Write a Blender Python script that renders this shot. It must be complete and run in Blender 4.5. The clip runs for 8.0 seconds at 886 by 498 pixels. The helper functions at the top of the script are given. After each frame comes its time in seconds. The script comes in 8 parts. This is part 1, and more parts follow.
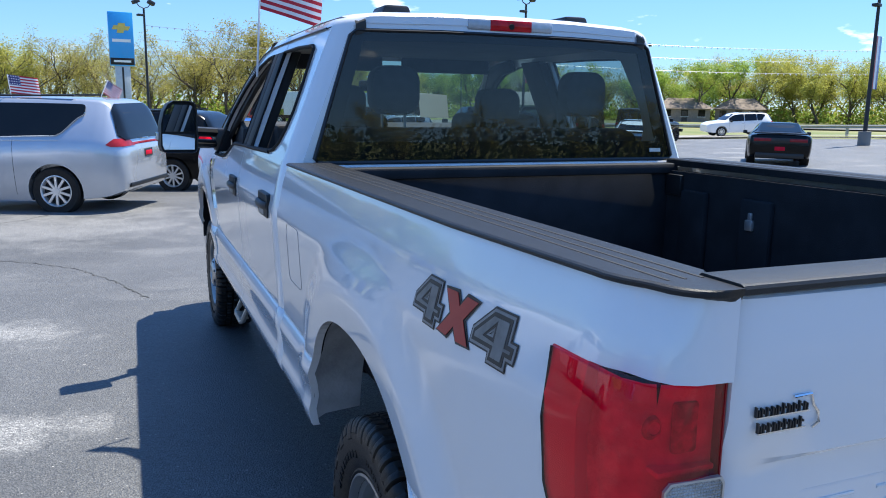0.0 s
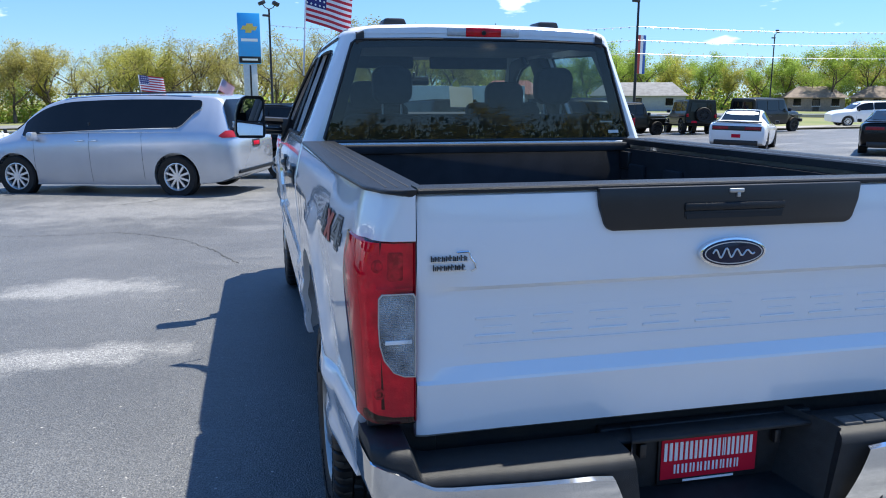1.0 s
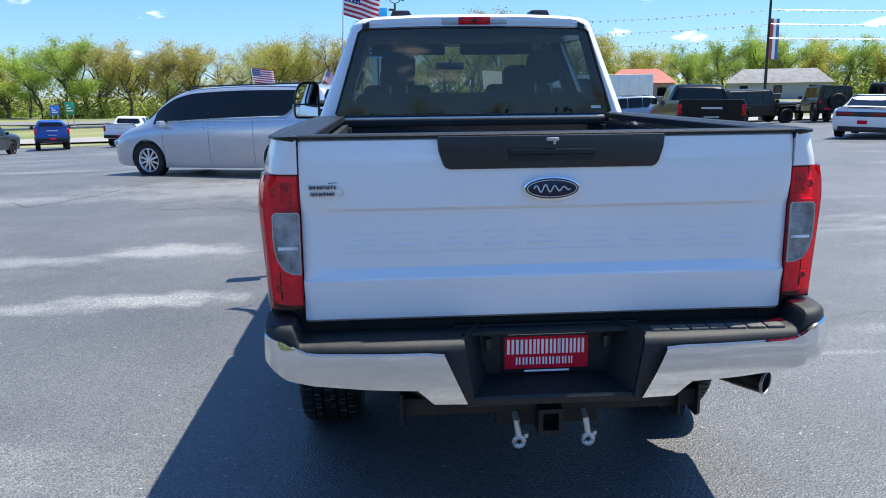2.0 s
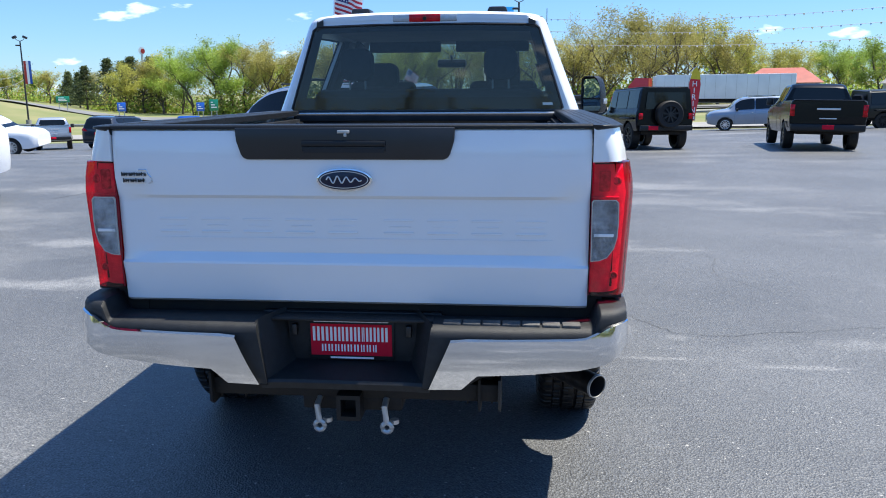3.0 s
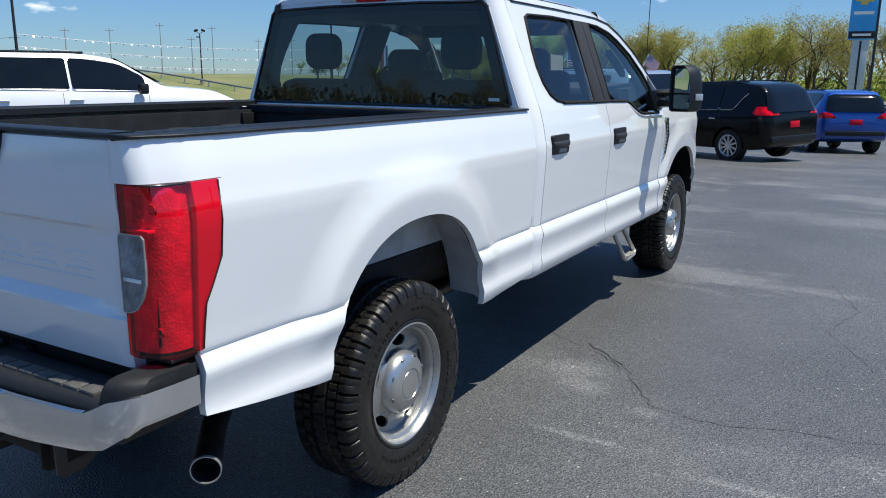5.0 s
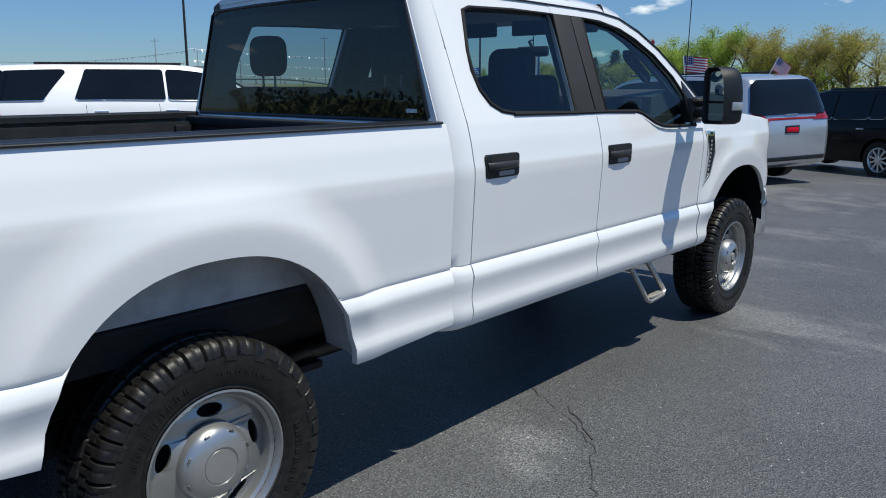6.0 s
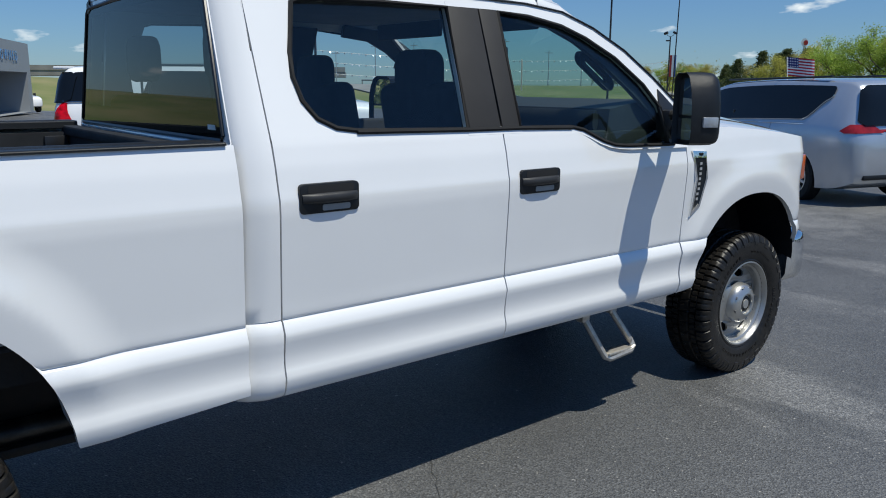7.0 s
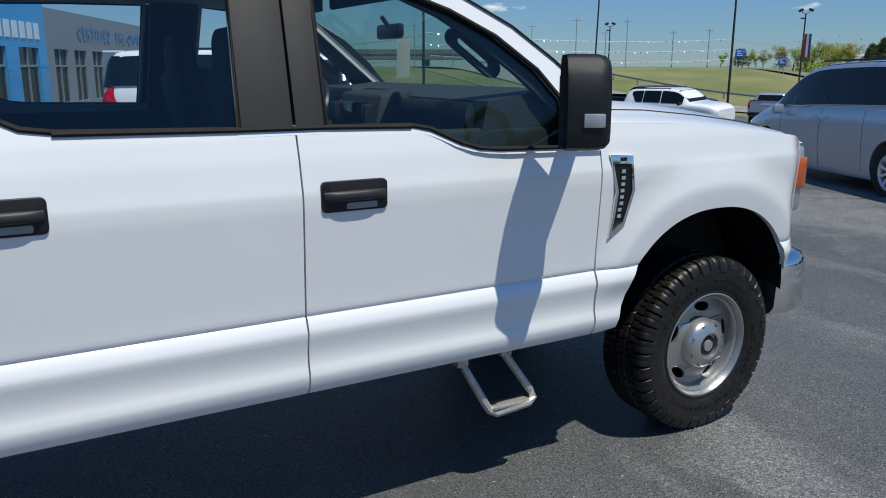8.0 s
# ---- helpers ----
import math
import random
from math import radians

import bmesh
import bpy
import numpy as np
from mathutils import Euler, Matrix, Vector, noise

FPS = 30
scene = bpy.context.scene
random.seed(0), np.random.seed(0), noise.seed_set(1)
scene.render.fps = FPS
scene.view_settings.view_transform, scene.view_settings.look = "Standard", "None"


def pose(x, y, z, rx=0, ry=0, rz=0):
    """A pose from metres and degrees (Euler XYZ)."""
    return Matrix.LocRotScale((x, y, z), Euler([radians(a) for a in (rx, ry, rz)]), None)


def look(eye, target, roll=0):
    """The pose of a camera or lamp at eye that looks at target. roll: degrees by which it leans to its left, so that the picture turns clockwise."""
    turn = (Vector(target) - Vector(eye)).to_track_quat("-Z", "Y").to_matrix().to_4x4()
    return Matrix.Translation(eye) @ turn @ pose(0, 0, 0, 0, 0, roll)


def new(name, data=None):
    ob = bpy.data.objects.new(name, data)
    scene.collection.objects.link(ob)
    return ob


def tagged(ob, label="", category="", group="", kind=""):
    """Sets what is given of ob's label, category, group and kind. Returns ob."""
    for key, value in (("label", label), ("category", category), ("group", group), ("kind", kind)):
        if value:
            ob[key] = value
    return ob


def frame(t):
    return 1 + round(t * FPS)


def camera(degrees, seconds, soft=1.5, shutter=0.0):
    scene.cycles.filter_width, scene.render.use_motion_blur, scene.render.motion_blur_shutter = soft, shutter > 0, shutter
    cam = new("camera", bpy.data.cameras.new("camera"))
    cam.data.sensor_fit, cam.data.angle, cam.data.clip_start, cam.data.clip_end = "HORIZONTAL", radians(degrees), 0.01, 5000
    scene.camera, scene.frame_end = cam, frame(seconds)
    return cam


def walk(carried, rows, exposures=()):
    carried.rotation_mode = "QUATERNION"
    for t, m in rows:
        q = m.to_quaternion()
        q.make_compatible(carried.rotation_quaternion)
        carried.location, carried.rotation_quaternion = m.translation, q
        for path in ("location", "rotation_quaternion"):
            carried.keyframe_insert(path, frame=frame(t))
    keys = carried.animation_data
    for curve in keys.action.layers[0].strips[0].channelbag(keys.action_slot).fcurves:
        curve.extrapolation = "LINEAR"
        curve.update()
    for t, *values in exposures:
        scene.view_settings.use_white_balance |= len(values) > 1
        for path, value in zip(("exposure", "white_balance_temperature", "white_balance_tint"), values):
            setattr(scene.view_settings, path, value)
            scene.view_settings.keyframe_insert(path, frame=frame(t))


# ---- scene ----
cam = camera(59.4, 8.0, 1.0)
PATH = [
    (0, (-1.499, -0.74, 1.635), (-0.769, 1.087, 1.278), 0.8),
    (0.5, (-1.356, -1.278, 1.648), (-0.761, 0.596, 1.286), 0.5),
    (1, (-1.161, -1.763, 1.628), (-0.717, 0.15, 1.251), 0.1),
    (1.2, (-1.102, -2.052, 1.628), (-0.717, -0.127, 1.243), -0.4),
    (2.3, (-0.208, -2.543, 1.544), (-0.188, -0.583, 1.146), -0.5),
    (2.5, (-0.001, -2.551, 1.548), (-0.044, -0.591, 1.149), -0.5),
    (3, (0.608, -2.577, 1.532), (0.396, -0.628, 1.136), -0.4),
    (3.5, (1.147, -2.392, 1.521), (0.752, -0.472, 1.123), 0.1),
    (4, (1.677, -2.126, 1.537), (1.082, -0.261, 1.126), 0.6),
    (4.2, (1.874, -1.977, 1.557), (1.193, -0.143, 1.14), 0.7),
    (5.3, (2.668, -0.906, 1.569), (1.565, 0.706, 1.14), 0.2),
    (5.5, (2.77, -0.679, 1.552), (1.598, 0.886, 1.13), -0.0),
    (6, (2.949, -0.032, 1.563), (1.635, 1.417, 1.149), -0.0),
    (6.5, (3.103, 0.598, 1.593), (1.664, 1.924, 1.181), 0.2),
    (7, (3.191, 1.261, 1.596), (1.648, 2.465, 1.184), 0.3),
    (7.5, (3.279, 1.942, 1.64), (1.644, 3.005, 1.198), 0.5),
    (8, (3.208, 2.566, 1.614), (1.507, 3.514, 1.158), 0.1),
]
walk(cam, [(t, look(eye, target, roll)) for t, eye, target, roll in PATH],
     [(0.0, 1.06, 6500, 7), (1.0, 1.02, 6500, 7), (2.5, 1.02, 6500, 7), (4.0, 0.76, 6500, 7), (5.5, 0.10, 6500, 4), (8.0, -0.10, 6500, 4)])

# ---- world ----
SUN = Vector((0.40, 0.13, 1.0)).normalized()
world = bpy.data.worlds.new("sky")
scene.world = world
world.use_nodes = True
wn, wl = world.node_tree.nodes, world.node_tree.links
sky = wn.new("ShaderNodeTexSky")
sky.sky_type = "NISHITA"
sky.sun_disc = False
sky.sun_elevation = math.asin(SUN.z)
sky.sun_rotation = math.atan2(SUN.x, SUN.y)
sky.air_density, sky.dust_density, sky.ozone_density = 1.0, 0.05, 5.0
# small fair-weather clouds near the skyline
geo = wn.new("ShaderNodeTexCoord")
wmap = wn.new("ShaderNodeMapping")
wmap.inputs["Scale"].default_value = (5.0, 5.0, 16.0)
cloud = wn.new("ShaderNodeTexNoise")
cloud.inputs["Scale"].default_value, cloud.inputs["Detail"].default_value = 2.3, 5.0
ramp = wn.new("ShaderNodeValToRGB")
ramp.color_ramp.elements[0].position, ramp.color_ramp.elements[1].position = 0.640, 0.74
sep = wn.new("ShaderNodeSeparateXYZ")
band = wn.new("ShaderNodeMapRange")
band.inputs["From Min"].default_value, band.inputs["From Max"].default_value = 0.40, 0.16
both = wn.new("ShaderNodeMath")
both.operation = "MULTIPLY"
mixc = wn.new("ShaderNodeMix")
mixc.data_type = "RGBA"
mixc.inputs["B"].default_value = (9.0, 9.4, 10.0, 1.0)
wl.new(geo.outputs["Generated"], wmap.inputs["Vector"])
wl.new(wmap.outputs["Vector"], cloud.inputs["Vector"])
wl.new(cloud.outputs["Fac"], ramp.inputs["Fac"])
wl.new(geo.outputs["Generated"], sep.inputs["Vector"])
wl.new(sep.outputs["Z"], band.inputs["Value"])
wl.new(ramp.outputs["Color"], both.inputs[0])
wl.new(band.outputs["Result"], both.inputs[1])
wl.new(both.outputs["Value"], mixc.inputs["Factor"])
haze = wn.new("ShaderNodeValToRGB")
haze.color_ramp.elements[0].position, haze.color_ramp.elements[1].position = 0.0, 0.62
haze.color_ramp.elements[0].color, haze.color_ramp.elements[1].color = (0.42, 0.565, 0.80, 1), (0.62, 0.95, 1.24, 1)
haze.color_ramp.elements.new(0.34).color = (0.63, 0.80, 1.04, 1)
tint = wn.new("ShaderNodeMix")
tint.data_type, tint.blend_type = "RGBA", "MULTIPLY"
tint.inputs["Factor"].default_value = 1.0
wl.new(sep.outputs["Z"], haze.inputs["Fac"])
wl.new(sky.outputs["Color"], tint.inputs["A"])
wl.new(haze.outputs["Color"], tint.inputs["B"])
wl.new(tint.outputs["Result"], mixc.inputs["A"])
wl.new(mixc.outputs["Result"], wn["Background"].inputs["Color"])
wn["Background"].inputs["Strength"].default_value = 0.106
sun_data = bpy.data.lights.new("sun", "SUN")
sun_data.energy, sun_data.angle, sun_data.color = 5.0, radians(0.53), (1.0, 0.94, 0.85)
sun = new("sun", sun_data)
sun.matrix_world = look(SUN * 60, (0, 0, 0))


# ---- materials ----
def material(name, color, rough=0.5, metal=0.0, var=0.12, scale=6.0, bump=0.0, bump_scale=60.0, coat=0.0, spec=0.5, color2=None, lo=0.35, hi=0.65, sheen=0.0):
    m = bpy.data.materials.new(name)
    m.use_nodes = True
    n, l = m.node_tree.nodes, m.node_tree.links
    b = n["Principled BSDF"]
    b.inputs["Roughness"].default_value, b.inputs["Metallic"].default_value = rough, metal
    b.inputs["Coat Weight"].default_value, b.inputs["Coat Roughness"].default_value = coat, 0.04
    b.inputs["Specular IOR Level"].default_value = spec
    c = (*color, 1.0)
    c2 = (*color2, 1.0) if color2 else (*[v * (1 - var) for v in color], 1.0)
    tc = n.new("ShaderNodeTexCoord")
    tex = n.new("ShaderNodeTexNoise")
    tex.inputs["Scale"].default_value, tex.inputs["Detail"].default_value = scale, 4.0
    l.new(tc.outputs["Object"], tex.inputs["Vector"])
    cr = n.new("ShaderNodeValToRGB")
    cr.color_ramp.elements[0].position, cr.color_ramp.elements[1].position = lo, hi
    cr.color_ramp.elements[0].color, cr.color_ramp.elements[1].color = c2, c
    l.new(tex.outputs["Fac"], cr.inputs["Fac"])
    l.new(cr.outputs["Color"], b.inputs["Base Color"])
    if bump:
        t2 = n.new("ShaderNodeTexNoise")
        t2.inputs["Scale"].default_value, t2.inputs["Detail"].default_value = bump_scale, 3.0
        l.new(tc.outputs["Object"], t2.inputs["Vector"])
        bp = n.new("ShaderNodeBump")
        bp.inputs["Strength"].default_value, bp.inputs["Distance"].default_value = bump, 0.01
        l.new(t2.outputs["Fac"], bp.inputs["Height"])
        l.new(bp.outputs["Normal"], b.inputs["Normal"])
    return m


def glass(name, tint, gloss_rough=0.0, ior=1.5):
    """A thin pane: tinted see-through, with a mirror gloss that grows at grazing angles."""
    m = bpy.data.materials.new(name)
    m.use_nodes = True
    n, l = m.node_tree.nodes, m.node_tree.links
    n.remove(n["Principled BSDF"])
    tr, gl, lw, pw, ad, mx = (n.new(k) for k in ("ShaderNodeBsdfTransparent", "ShaderNodeBsdfGlossy", "ShaderNodeLayerWeight", "ShaderNodeMath", "ShaderNodeMath", "ShaderNodeMixShader"))
    tr.inputs["Color"].default_value = (*tint, 1.0)
    gl.inputs["Roughness"].default_value = gloss_rough
    lw.inputs["Blend"].default_value = 0.5
    pw.operation, ad.operation = "POWER", "MULTIPLY_ADD"
    pw.inputs[1].default_value = 5.0
    ad.inputs[1].default_value, ad.inputs[2].default_value = 0.93, 0.055
    l.new(lw.outputs["Facing"], pw.inputs[0])
    l.new(pw.outputs["Value"], ad.inputs[0])
    l.new(ad.outputs["Value"], mx.inputs["Fac"])
    l.new(tr.outputs["BSDF"], mx.inputs[1])
    l.new(gl.outputs["BSDF"], mx.inputs[2])
    l.new(mx.outputs["Shader"], n["Material Output"].inputs["Surface"])
    return m


WHITE = material("white_paint", (0.755, 0.765, 0.775), 0.22, 0, 0.02, 3, coat=1.0)
BLACKPL = material("black_plastic", (0.010, 0.0115, 0.0135), 0.42, 0, 0.25, 25, 0.2, 700, spec=0.35)
SATIN = material("satin_black_trim", (0.016, 0.0165, 0.018), 0.36, 0, 0.2, 12)
LINER = material("bed_liner", (0.028, 0.031, 0.036), 0.70, 0, 0.3, 9, 0.3, 350, spec=0.18)
# Black for joints and trim, and for flat fills that imitate shaded hollows.
DARK = material("dark_gap_and_shade", (0.012, 0.012, 0.013), 0.7)
UNDER = material("underbody_steel", (0.014, 0.014, 0.015), 0.6, 0.1, 0.4, 8, 0.3, 40, color2=(0.024, 0.020, 0.016), spec=0.25)
CHROME = material("chrome", (0.78, 0.79, 0.80), 0.07, 1.0, 0.06, 4, 0.02, 14)
STEEL = material("silver_wheel_paint", (0.40, 0.40, 0.39), 0.34, 0.75, 0.12, 14, 0.06, 90)
HUB = material("hub_cover", (0.50, 0.50, 0.49), 0.28, 0.8, 0.1, 10)
RUBBER = material("tyre_rubber", (0.012, 0.0115, 0.011), 0.62, 0, 0.35, 20, 0.2, 260, color2=(0.020, 0.018, 0.016), spec=0.3)
SEALM = material("matt_rubber_seal", (0.016, 0.016, 0.017), 0.75, 0, 0.2, 20, spec=0.25)
REDL = material("red_lens", (0.72, 0.001, 0.012), 0.10, 0, 0.3, 13, coat=0.35, spec=0.15, color2=(0.26, 0.0004, 0.003), lo=0.36, hi=0.60)
REDD = material("red_lens_deep", (0.30, 0.02, 0.03), 0.10, 0, 0.3, 12, coat=0.3, spec=0.15)
CLEARL = material("clear_lens", (0.46, 0.48, 0.50), 0.14, 0.4, 0.14, 40, 0.25, 420, coat=1.0)
AMBER = material("amber_lens", (0.52, 0.10, 0.02), 0.15, 0, 0.2, 20, coat=1.0)
MIRROR = material("mirror_glass", (0.86, 0.88, 0.9), 0.0, 1.0, 0.0)
PGLASS = glass("privacy_glass", (0.34, 0.43, 0.455))
SGLASS = glass("side_glass", (0.68, 0.77, 0.79))
FGLASS = glass("front_glass", (0.66, 0.80, 0.77))
WGLASS = glass("windscreen_glass", (0.68, 0.80, 0.76))
CARGLASS = material("dark_car_glass", (0.006, 0.007, 0.008), 0.04, 0, 0.3, 2, coat=0.0, spec=0.4)
SEAT = material("grey_cloth_seat", (0.050, 0.053, 0.060), 0.85, 0, 0.2, 30, 0.2, 300)
DASH = material("dark_dashboard", (0.030, 0.031, 0.034), 0.6, 0, 0.2, 20, 0.1, 300)
PAPER = material("white_paper", (0.75, 0.75, 0.70), 0.8)
STEPM = material("step_metal", (0.55, 0.52, 0.47), 0.42, 0.6, 0.2, 40)
GALV = material("galvanised_steel", (0.50, 0.50, 0.49), 0.42, 0.7, 0.15, 20)
BLUEB = material("blue_enamel", (0.004, 0.009, 0.034), 0.2, 0, 0.2, 10, coat=0.3, spec=0.3)
PLATER = material("red_plate", (0.60, 0.006, 0.03), 0.5, 0, 0.1, 10, spec=0.15)
PLATEW = material("white_print", (0.82, 0.82, 0.82), 0.4, 0, 0.03)
DECALG = material("grey_decal", (0.014, 0.014, 0.015), 0.4, 0, 0.2, 30)
DECALR = material("red_decal", (0.45, 0.03, 0.02), 0.4, 0, 0.1, 30)
SILVERB = material("silver_print", (0.62, 0.62, 0.62), 0.3, 0.6, 0.05)


# ---- mesh helpers ----
def finish(name, bm, mat, parent=None, label="", angle=38, smooth=True):
    bmesh.ops.recalc_face_normals(bm, faces=bm.faces)
    me = bpy.data.meshes.new(name)
    bm.to_mesh(me)
    bm.free()
    me.materials.append(mat)
    if smooth:
        me.polygons.foreach_set("use_smooth", [True] * len(me.polygons))
        me.set_sharp_from_angle(angle=radians(angle))
    ob = new(name, me)
    if parent:
        ob.parent = parent
    if label:
        ob["label"] = label
    return ob


def part(name, bm, mat, parent, label="", angle=38):
    return finish(name, bm, mat, parent, label, angle)


def thing(name, label, category, m=None, group="", kind=""):
    e = new(name)
    e.empty_display_size = 0.2
    if m is not None:
        e.matrix_world = m
    return tagged(e, label, category, group, kind)


def from_lists(verts, faces):
    bm = bmesh.new()
    vs = [bm.verts.new(v) for v in verts]
    for f in faces:
        idx = [i for k, i in enumerate(f) if i != f[k - 1]]
        if len(set(idx)) > 2:
            try:
                bm.faces.new([vs[i] for i in idx])
            except ValueError:
                pass
    return bm


def box(x0, x1, y0, y1, z0, z1, bevel=0.0, seg=2):
    bm = bmesh.new()
    bmesh.ops.create_cube(bm, size=1)
    for v in bm.verts:
        v.co = Vector(((x0 + x1) / 2 + v.co.x * (x1 - x0), (y0 + y1) / 2 + v.co.y * (y1 - y0), (z0 + z1) / 2 + v.co.z * (z1 - z0)))
    if bevel:
        bmesh.ops.bevel(bm, geom=bm.edges[:], offset=bevel, segments=seg, affect="EDGES", profile=0.5)
    return bm


def loft(rings, closed=True, caps=True):
    """Skin over rings of points of one length each."""
    n = len(rings[0])
    verts = [p for r in rings for p in r]
    faces = []
    for i in range(len(rings) - 1):
        for j in range(n if closed else n - 1):
            k = (j + 1) % n
            faces.append((i * n + j, i * n + k, (i + 1) * n + k, (i + 1) * n + j))
    if caps and closed:
        faces.append(tuple(range(n)))
        faces.append(tuple((len(rings) - 1) * n + j for j in range(n)))
    return from_lists(verts, faces)


def extrude(poly, at, a, b, bevel=0.0, seg=2):
    """A polygon of (u, v), placed by at(u, v, d), between depths a and b."""
    bm = loft([[at(u, v, a) for u, v in poly], [at(u, v, b) for u, v in poly]])
    if bevel:
        bmesh.ops.recalc_face_normals(bm, faces=bm.faces)
        bmesh.ops.bevel(bm, geom=bm.edges[:], offset=bevel, segments=seg, affect="EDGES", profile=0.5)
    return bm


def XZ(u, v, d):
    return (u, d, v)


def YZ(u, v, d):
    return (d, u, v)


def holed(outer, holes, at, a, b):
    """A plate with holes: polygons of (u, v), placed by at(u, v, d), between depths a and b."""
    from mathutils.geometry import tessellate_polygon
    loops = [outer] + list(holes)
    flat = [p for lp in loops for p in lp]
    tris = tessellate_polygon([[Vector((u, v, 0)) for u, v in lp] for lp in loops])
    n = len(flat)
    verts = [at(u, v, a) for u, v in flat] + [at(u, v, b) for u, v in flat]
    faces = [tuple(t) for t in tris] + [tuple(n + i for i in t) for t in tris]
    s = 0
    for lp in loops:
        for j in range(len(lp)):
            k = (j + 1) % len(lp)
            faces.append((s + j, s + k, n + s + k, n + s + j))
        s += len(lp)
    return from_lists(verts, faces)


def tube(path, r, seg=8, radii=None, closed=False):
    pts = [Vector(p) for p in path]
    rings, n = [], len(pts)
    up = Vector((0, 0, 1))
    for i, p in enumerate(pts):
        d = (pts[min(i + 1, n - 1)] - pts[max(i - 1, 0)])
        if closed:
            d = pts[(i + 1) % n] - pts[i - 1]
        d.normalize()
        s = d.cross(up)
        if s.length < 0.05:
            s = d.cross(Vector((0, 1, 0)))
        s.normalize()
        t = s.cross(d)
        q = radii[i] if radii else r
        rings.append([p + s * (q * math.cos(2 * math.pi * k / seg)) + t * (q * math.sin(2 * math.pi * k / seg)) for k in range(seg)])
    if closed:
        rings.append(rings[0])
    bm = loft(rings, caps=not closed)
    if closed:
        bmesh.ops.remove_doubles(bm, verts=bm.verts, dist=1e-5)
    return bm


def lathe(profile, seg, centre=(0, 0, 0), side=1, caps=False):
    """Turn a profile of (radius, out) round the x axis; out grows to x * side."""
    rings = []
    for k in range(seg):
        a = 2 * math.pi * k / seg
        rings.append([(centre[0] + side * o, centre[1] + r * math.sin(a), centre[2] + r * math.cos(a)) for r, o in profile])
    rings.append(rings[0])
    bm = loft(rings, closed=False)
    bmesh.ops.remove_doubles(bm, verts=bm.verts, dist=1e-5)
    return bm


def join(*bms):
    out = bms[0]
    for b in bms[1:]:
        me = bpy.data.meshes.new("tmp")
        b.to_mesh(me)
        b.free()
        out.from_mesh(me)
        bpy.data.meshes.remove(me)
    return out


def mirrored(bm):
    """The same mesh on the other side of x = 0."""
    c = bm.copy()
    for v in c.verts:
        v.co.x = -v.co.x
    return c


def curve_at(pts, t):
    """Linear reading of a table of (t, value)."""
    if t <= pts[0][0]:
        return pts[0][1]
    for (a, u), (b, v) in zip(pts, pts[1:]):
        if t <= b:
            return u + (v - u) * (t - a) / (b - a) if b > a else v
    return pts[-1][1]


def sstep(a, b, x):
    t = min(1.0, max(0.0, (x - a) / (b - a)))
    return t * t * (3 - 2 * t)


def round_rect(w, h, r, n=4):
    pts = []
    for cx, cy, a0 in ((w / 2 - r, h / 2 - r, 0), (-w / 2 + r, h / 2 - r, 90), (-w / 2 + r, -h / 2 + r, 180), (w / 2 - r, -h / 2 + r, 270)):
        for k in range(n + 1):
            a = radians(a0 + 90 * k / n)
            pts.append((cx + r * math.cos(a), cy + r * math.sin(a)))
    return pts


def oval(w, h, n=32):
    return [(w / 2 * math.cos(2 * math.pi * k / n), h / 2 * math.sin(2 * math.pi * k / n)) for k in range(n)]


def moved(poly, du, dv):
    return [(u + du, v + dv) for u, v in poly]


def lettering(text, size, m, mat, parent=None, depth=0.002, name="lettering", label="", align="CENTER", gap=1.0):
    c = bpy.data.curves.new(name, "FONT")
    c.body, c.size, c.extrude, c.align_x, c.align_y, c.space_character = text, size, depth, align, "CENTER", gap
    o = bpy.data.objects.new(name, c)
    scene.collection.objects.link(o)
    bpy.context.view_layer.update()
    me = bpy.data.meshes.new_from_object(o.evaluated_get(bpy.context.evaluated_depsgraph_get()))
    bpy.data.objects.remove(o)
    bpy.data.curves.remove(c)
    me.transform(m)
    me.materials.clear()
    me.materials.append(mat)
    ob = new(name, me)
    if parent:
        ob.parent = parent
    if label:
        ob["label"] = label
    return ob


# ---- lie of the land ----
def gz(x, y):
    """Height of the ground: level at the pickup, falling gently towards the highway and to the west."""
    fall = -0.033 * max(0.0, min(y, 50.0) - 13.0)
    side = 0.026 * max(-45.0, min(x, 40.0)) * min(1.0, max(0.0, (y - 11.0) / 26.0))
    west = -0.012 * max(0.0, min(-x, 60.0) - 6.0) * (1 - min(1.0, max(0.0, (y - 11.0) / 26.0)))
    z = fall + side + west
    d, az = math.hypot(x, y), math.degrees(math.atan2(-x, y))
    # embankment of the slip road in the north-west
    w = sstep(26, 40, az) * (1 - sstep(120, 150, az))
    z += w * 4.2 * sstep(92, 135, d)
    z += 0.15 * sstep(60, 100, d) * (1 - w) * sstep(-75, -20, -abs(az))
    return z


# ---- the pickup truck ----
# Its own axes: x to its right, y ahead from the tailgate's plane, z up from the ground.
TRUCK = thing("pickup_truck", "white four-door pickup truck with black trim, parked on asphalt", "pickup truck", pose(0, 0, 0, 0, 0, 0.45))

SIDE = [(0.572, 0.950), (0.582, 0.964), (0.600, 0.974), (0.632, 0.982), (0.648, 0.9825), (0.668, 0.977), (0.686, 0.9735), (0.72, 0.9740), (0.765, 0.9805), (0.784, 0.9845), (0.792, 0.9850), (0.800, 0.9825), (0.832, 0.9705), (0.8365, 0.9685), (0.8405, 0.961), (0.845, 0.9655), (0.849, 0.9658), (0.856, 0.9661), (0.90, 0.968), (1.05, 0.977),
        (1.19, 0.985), (1.235, 0.984), (1.26, 0.978), (1.34, 0.962), (1.412, 0.9415), (1.44, 0.929)]


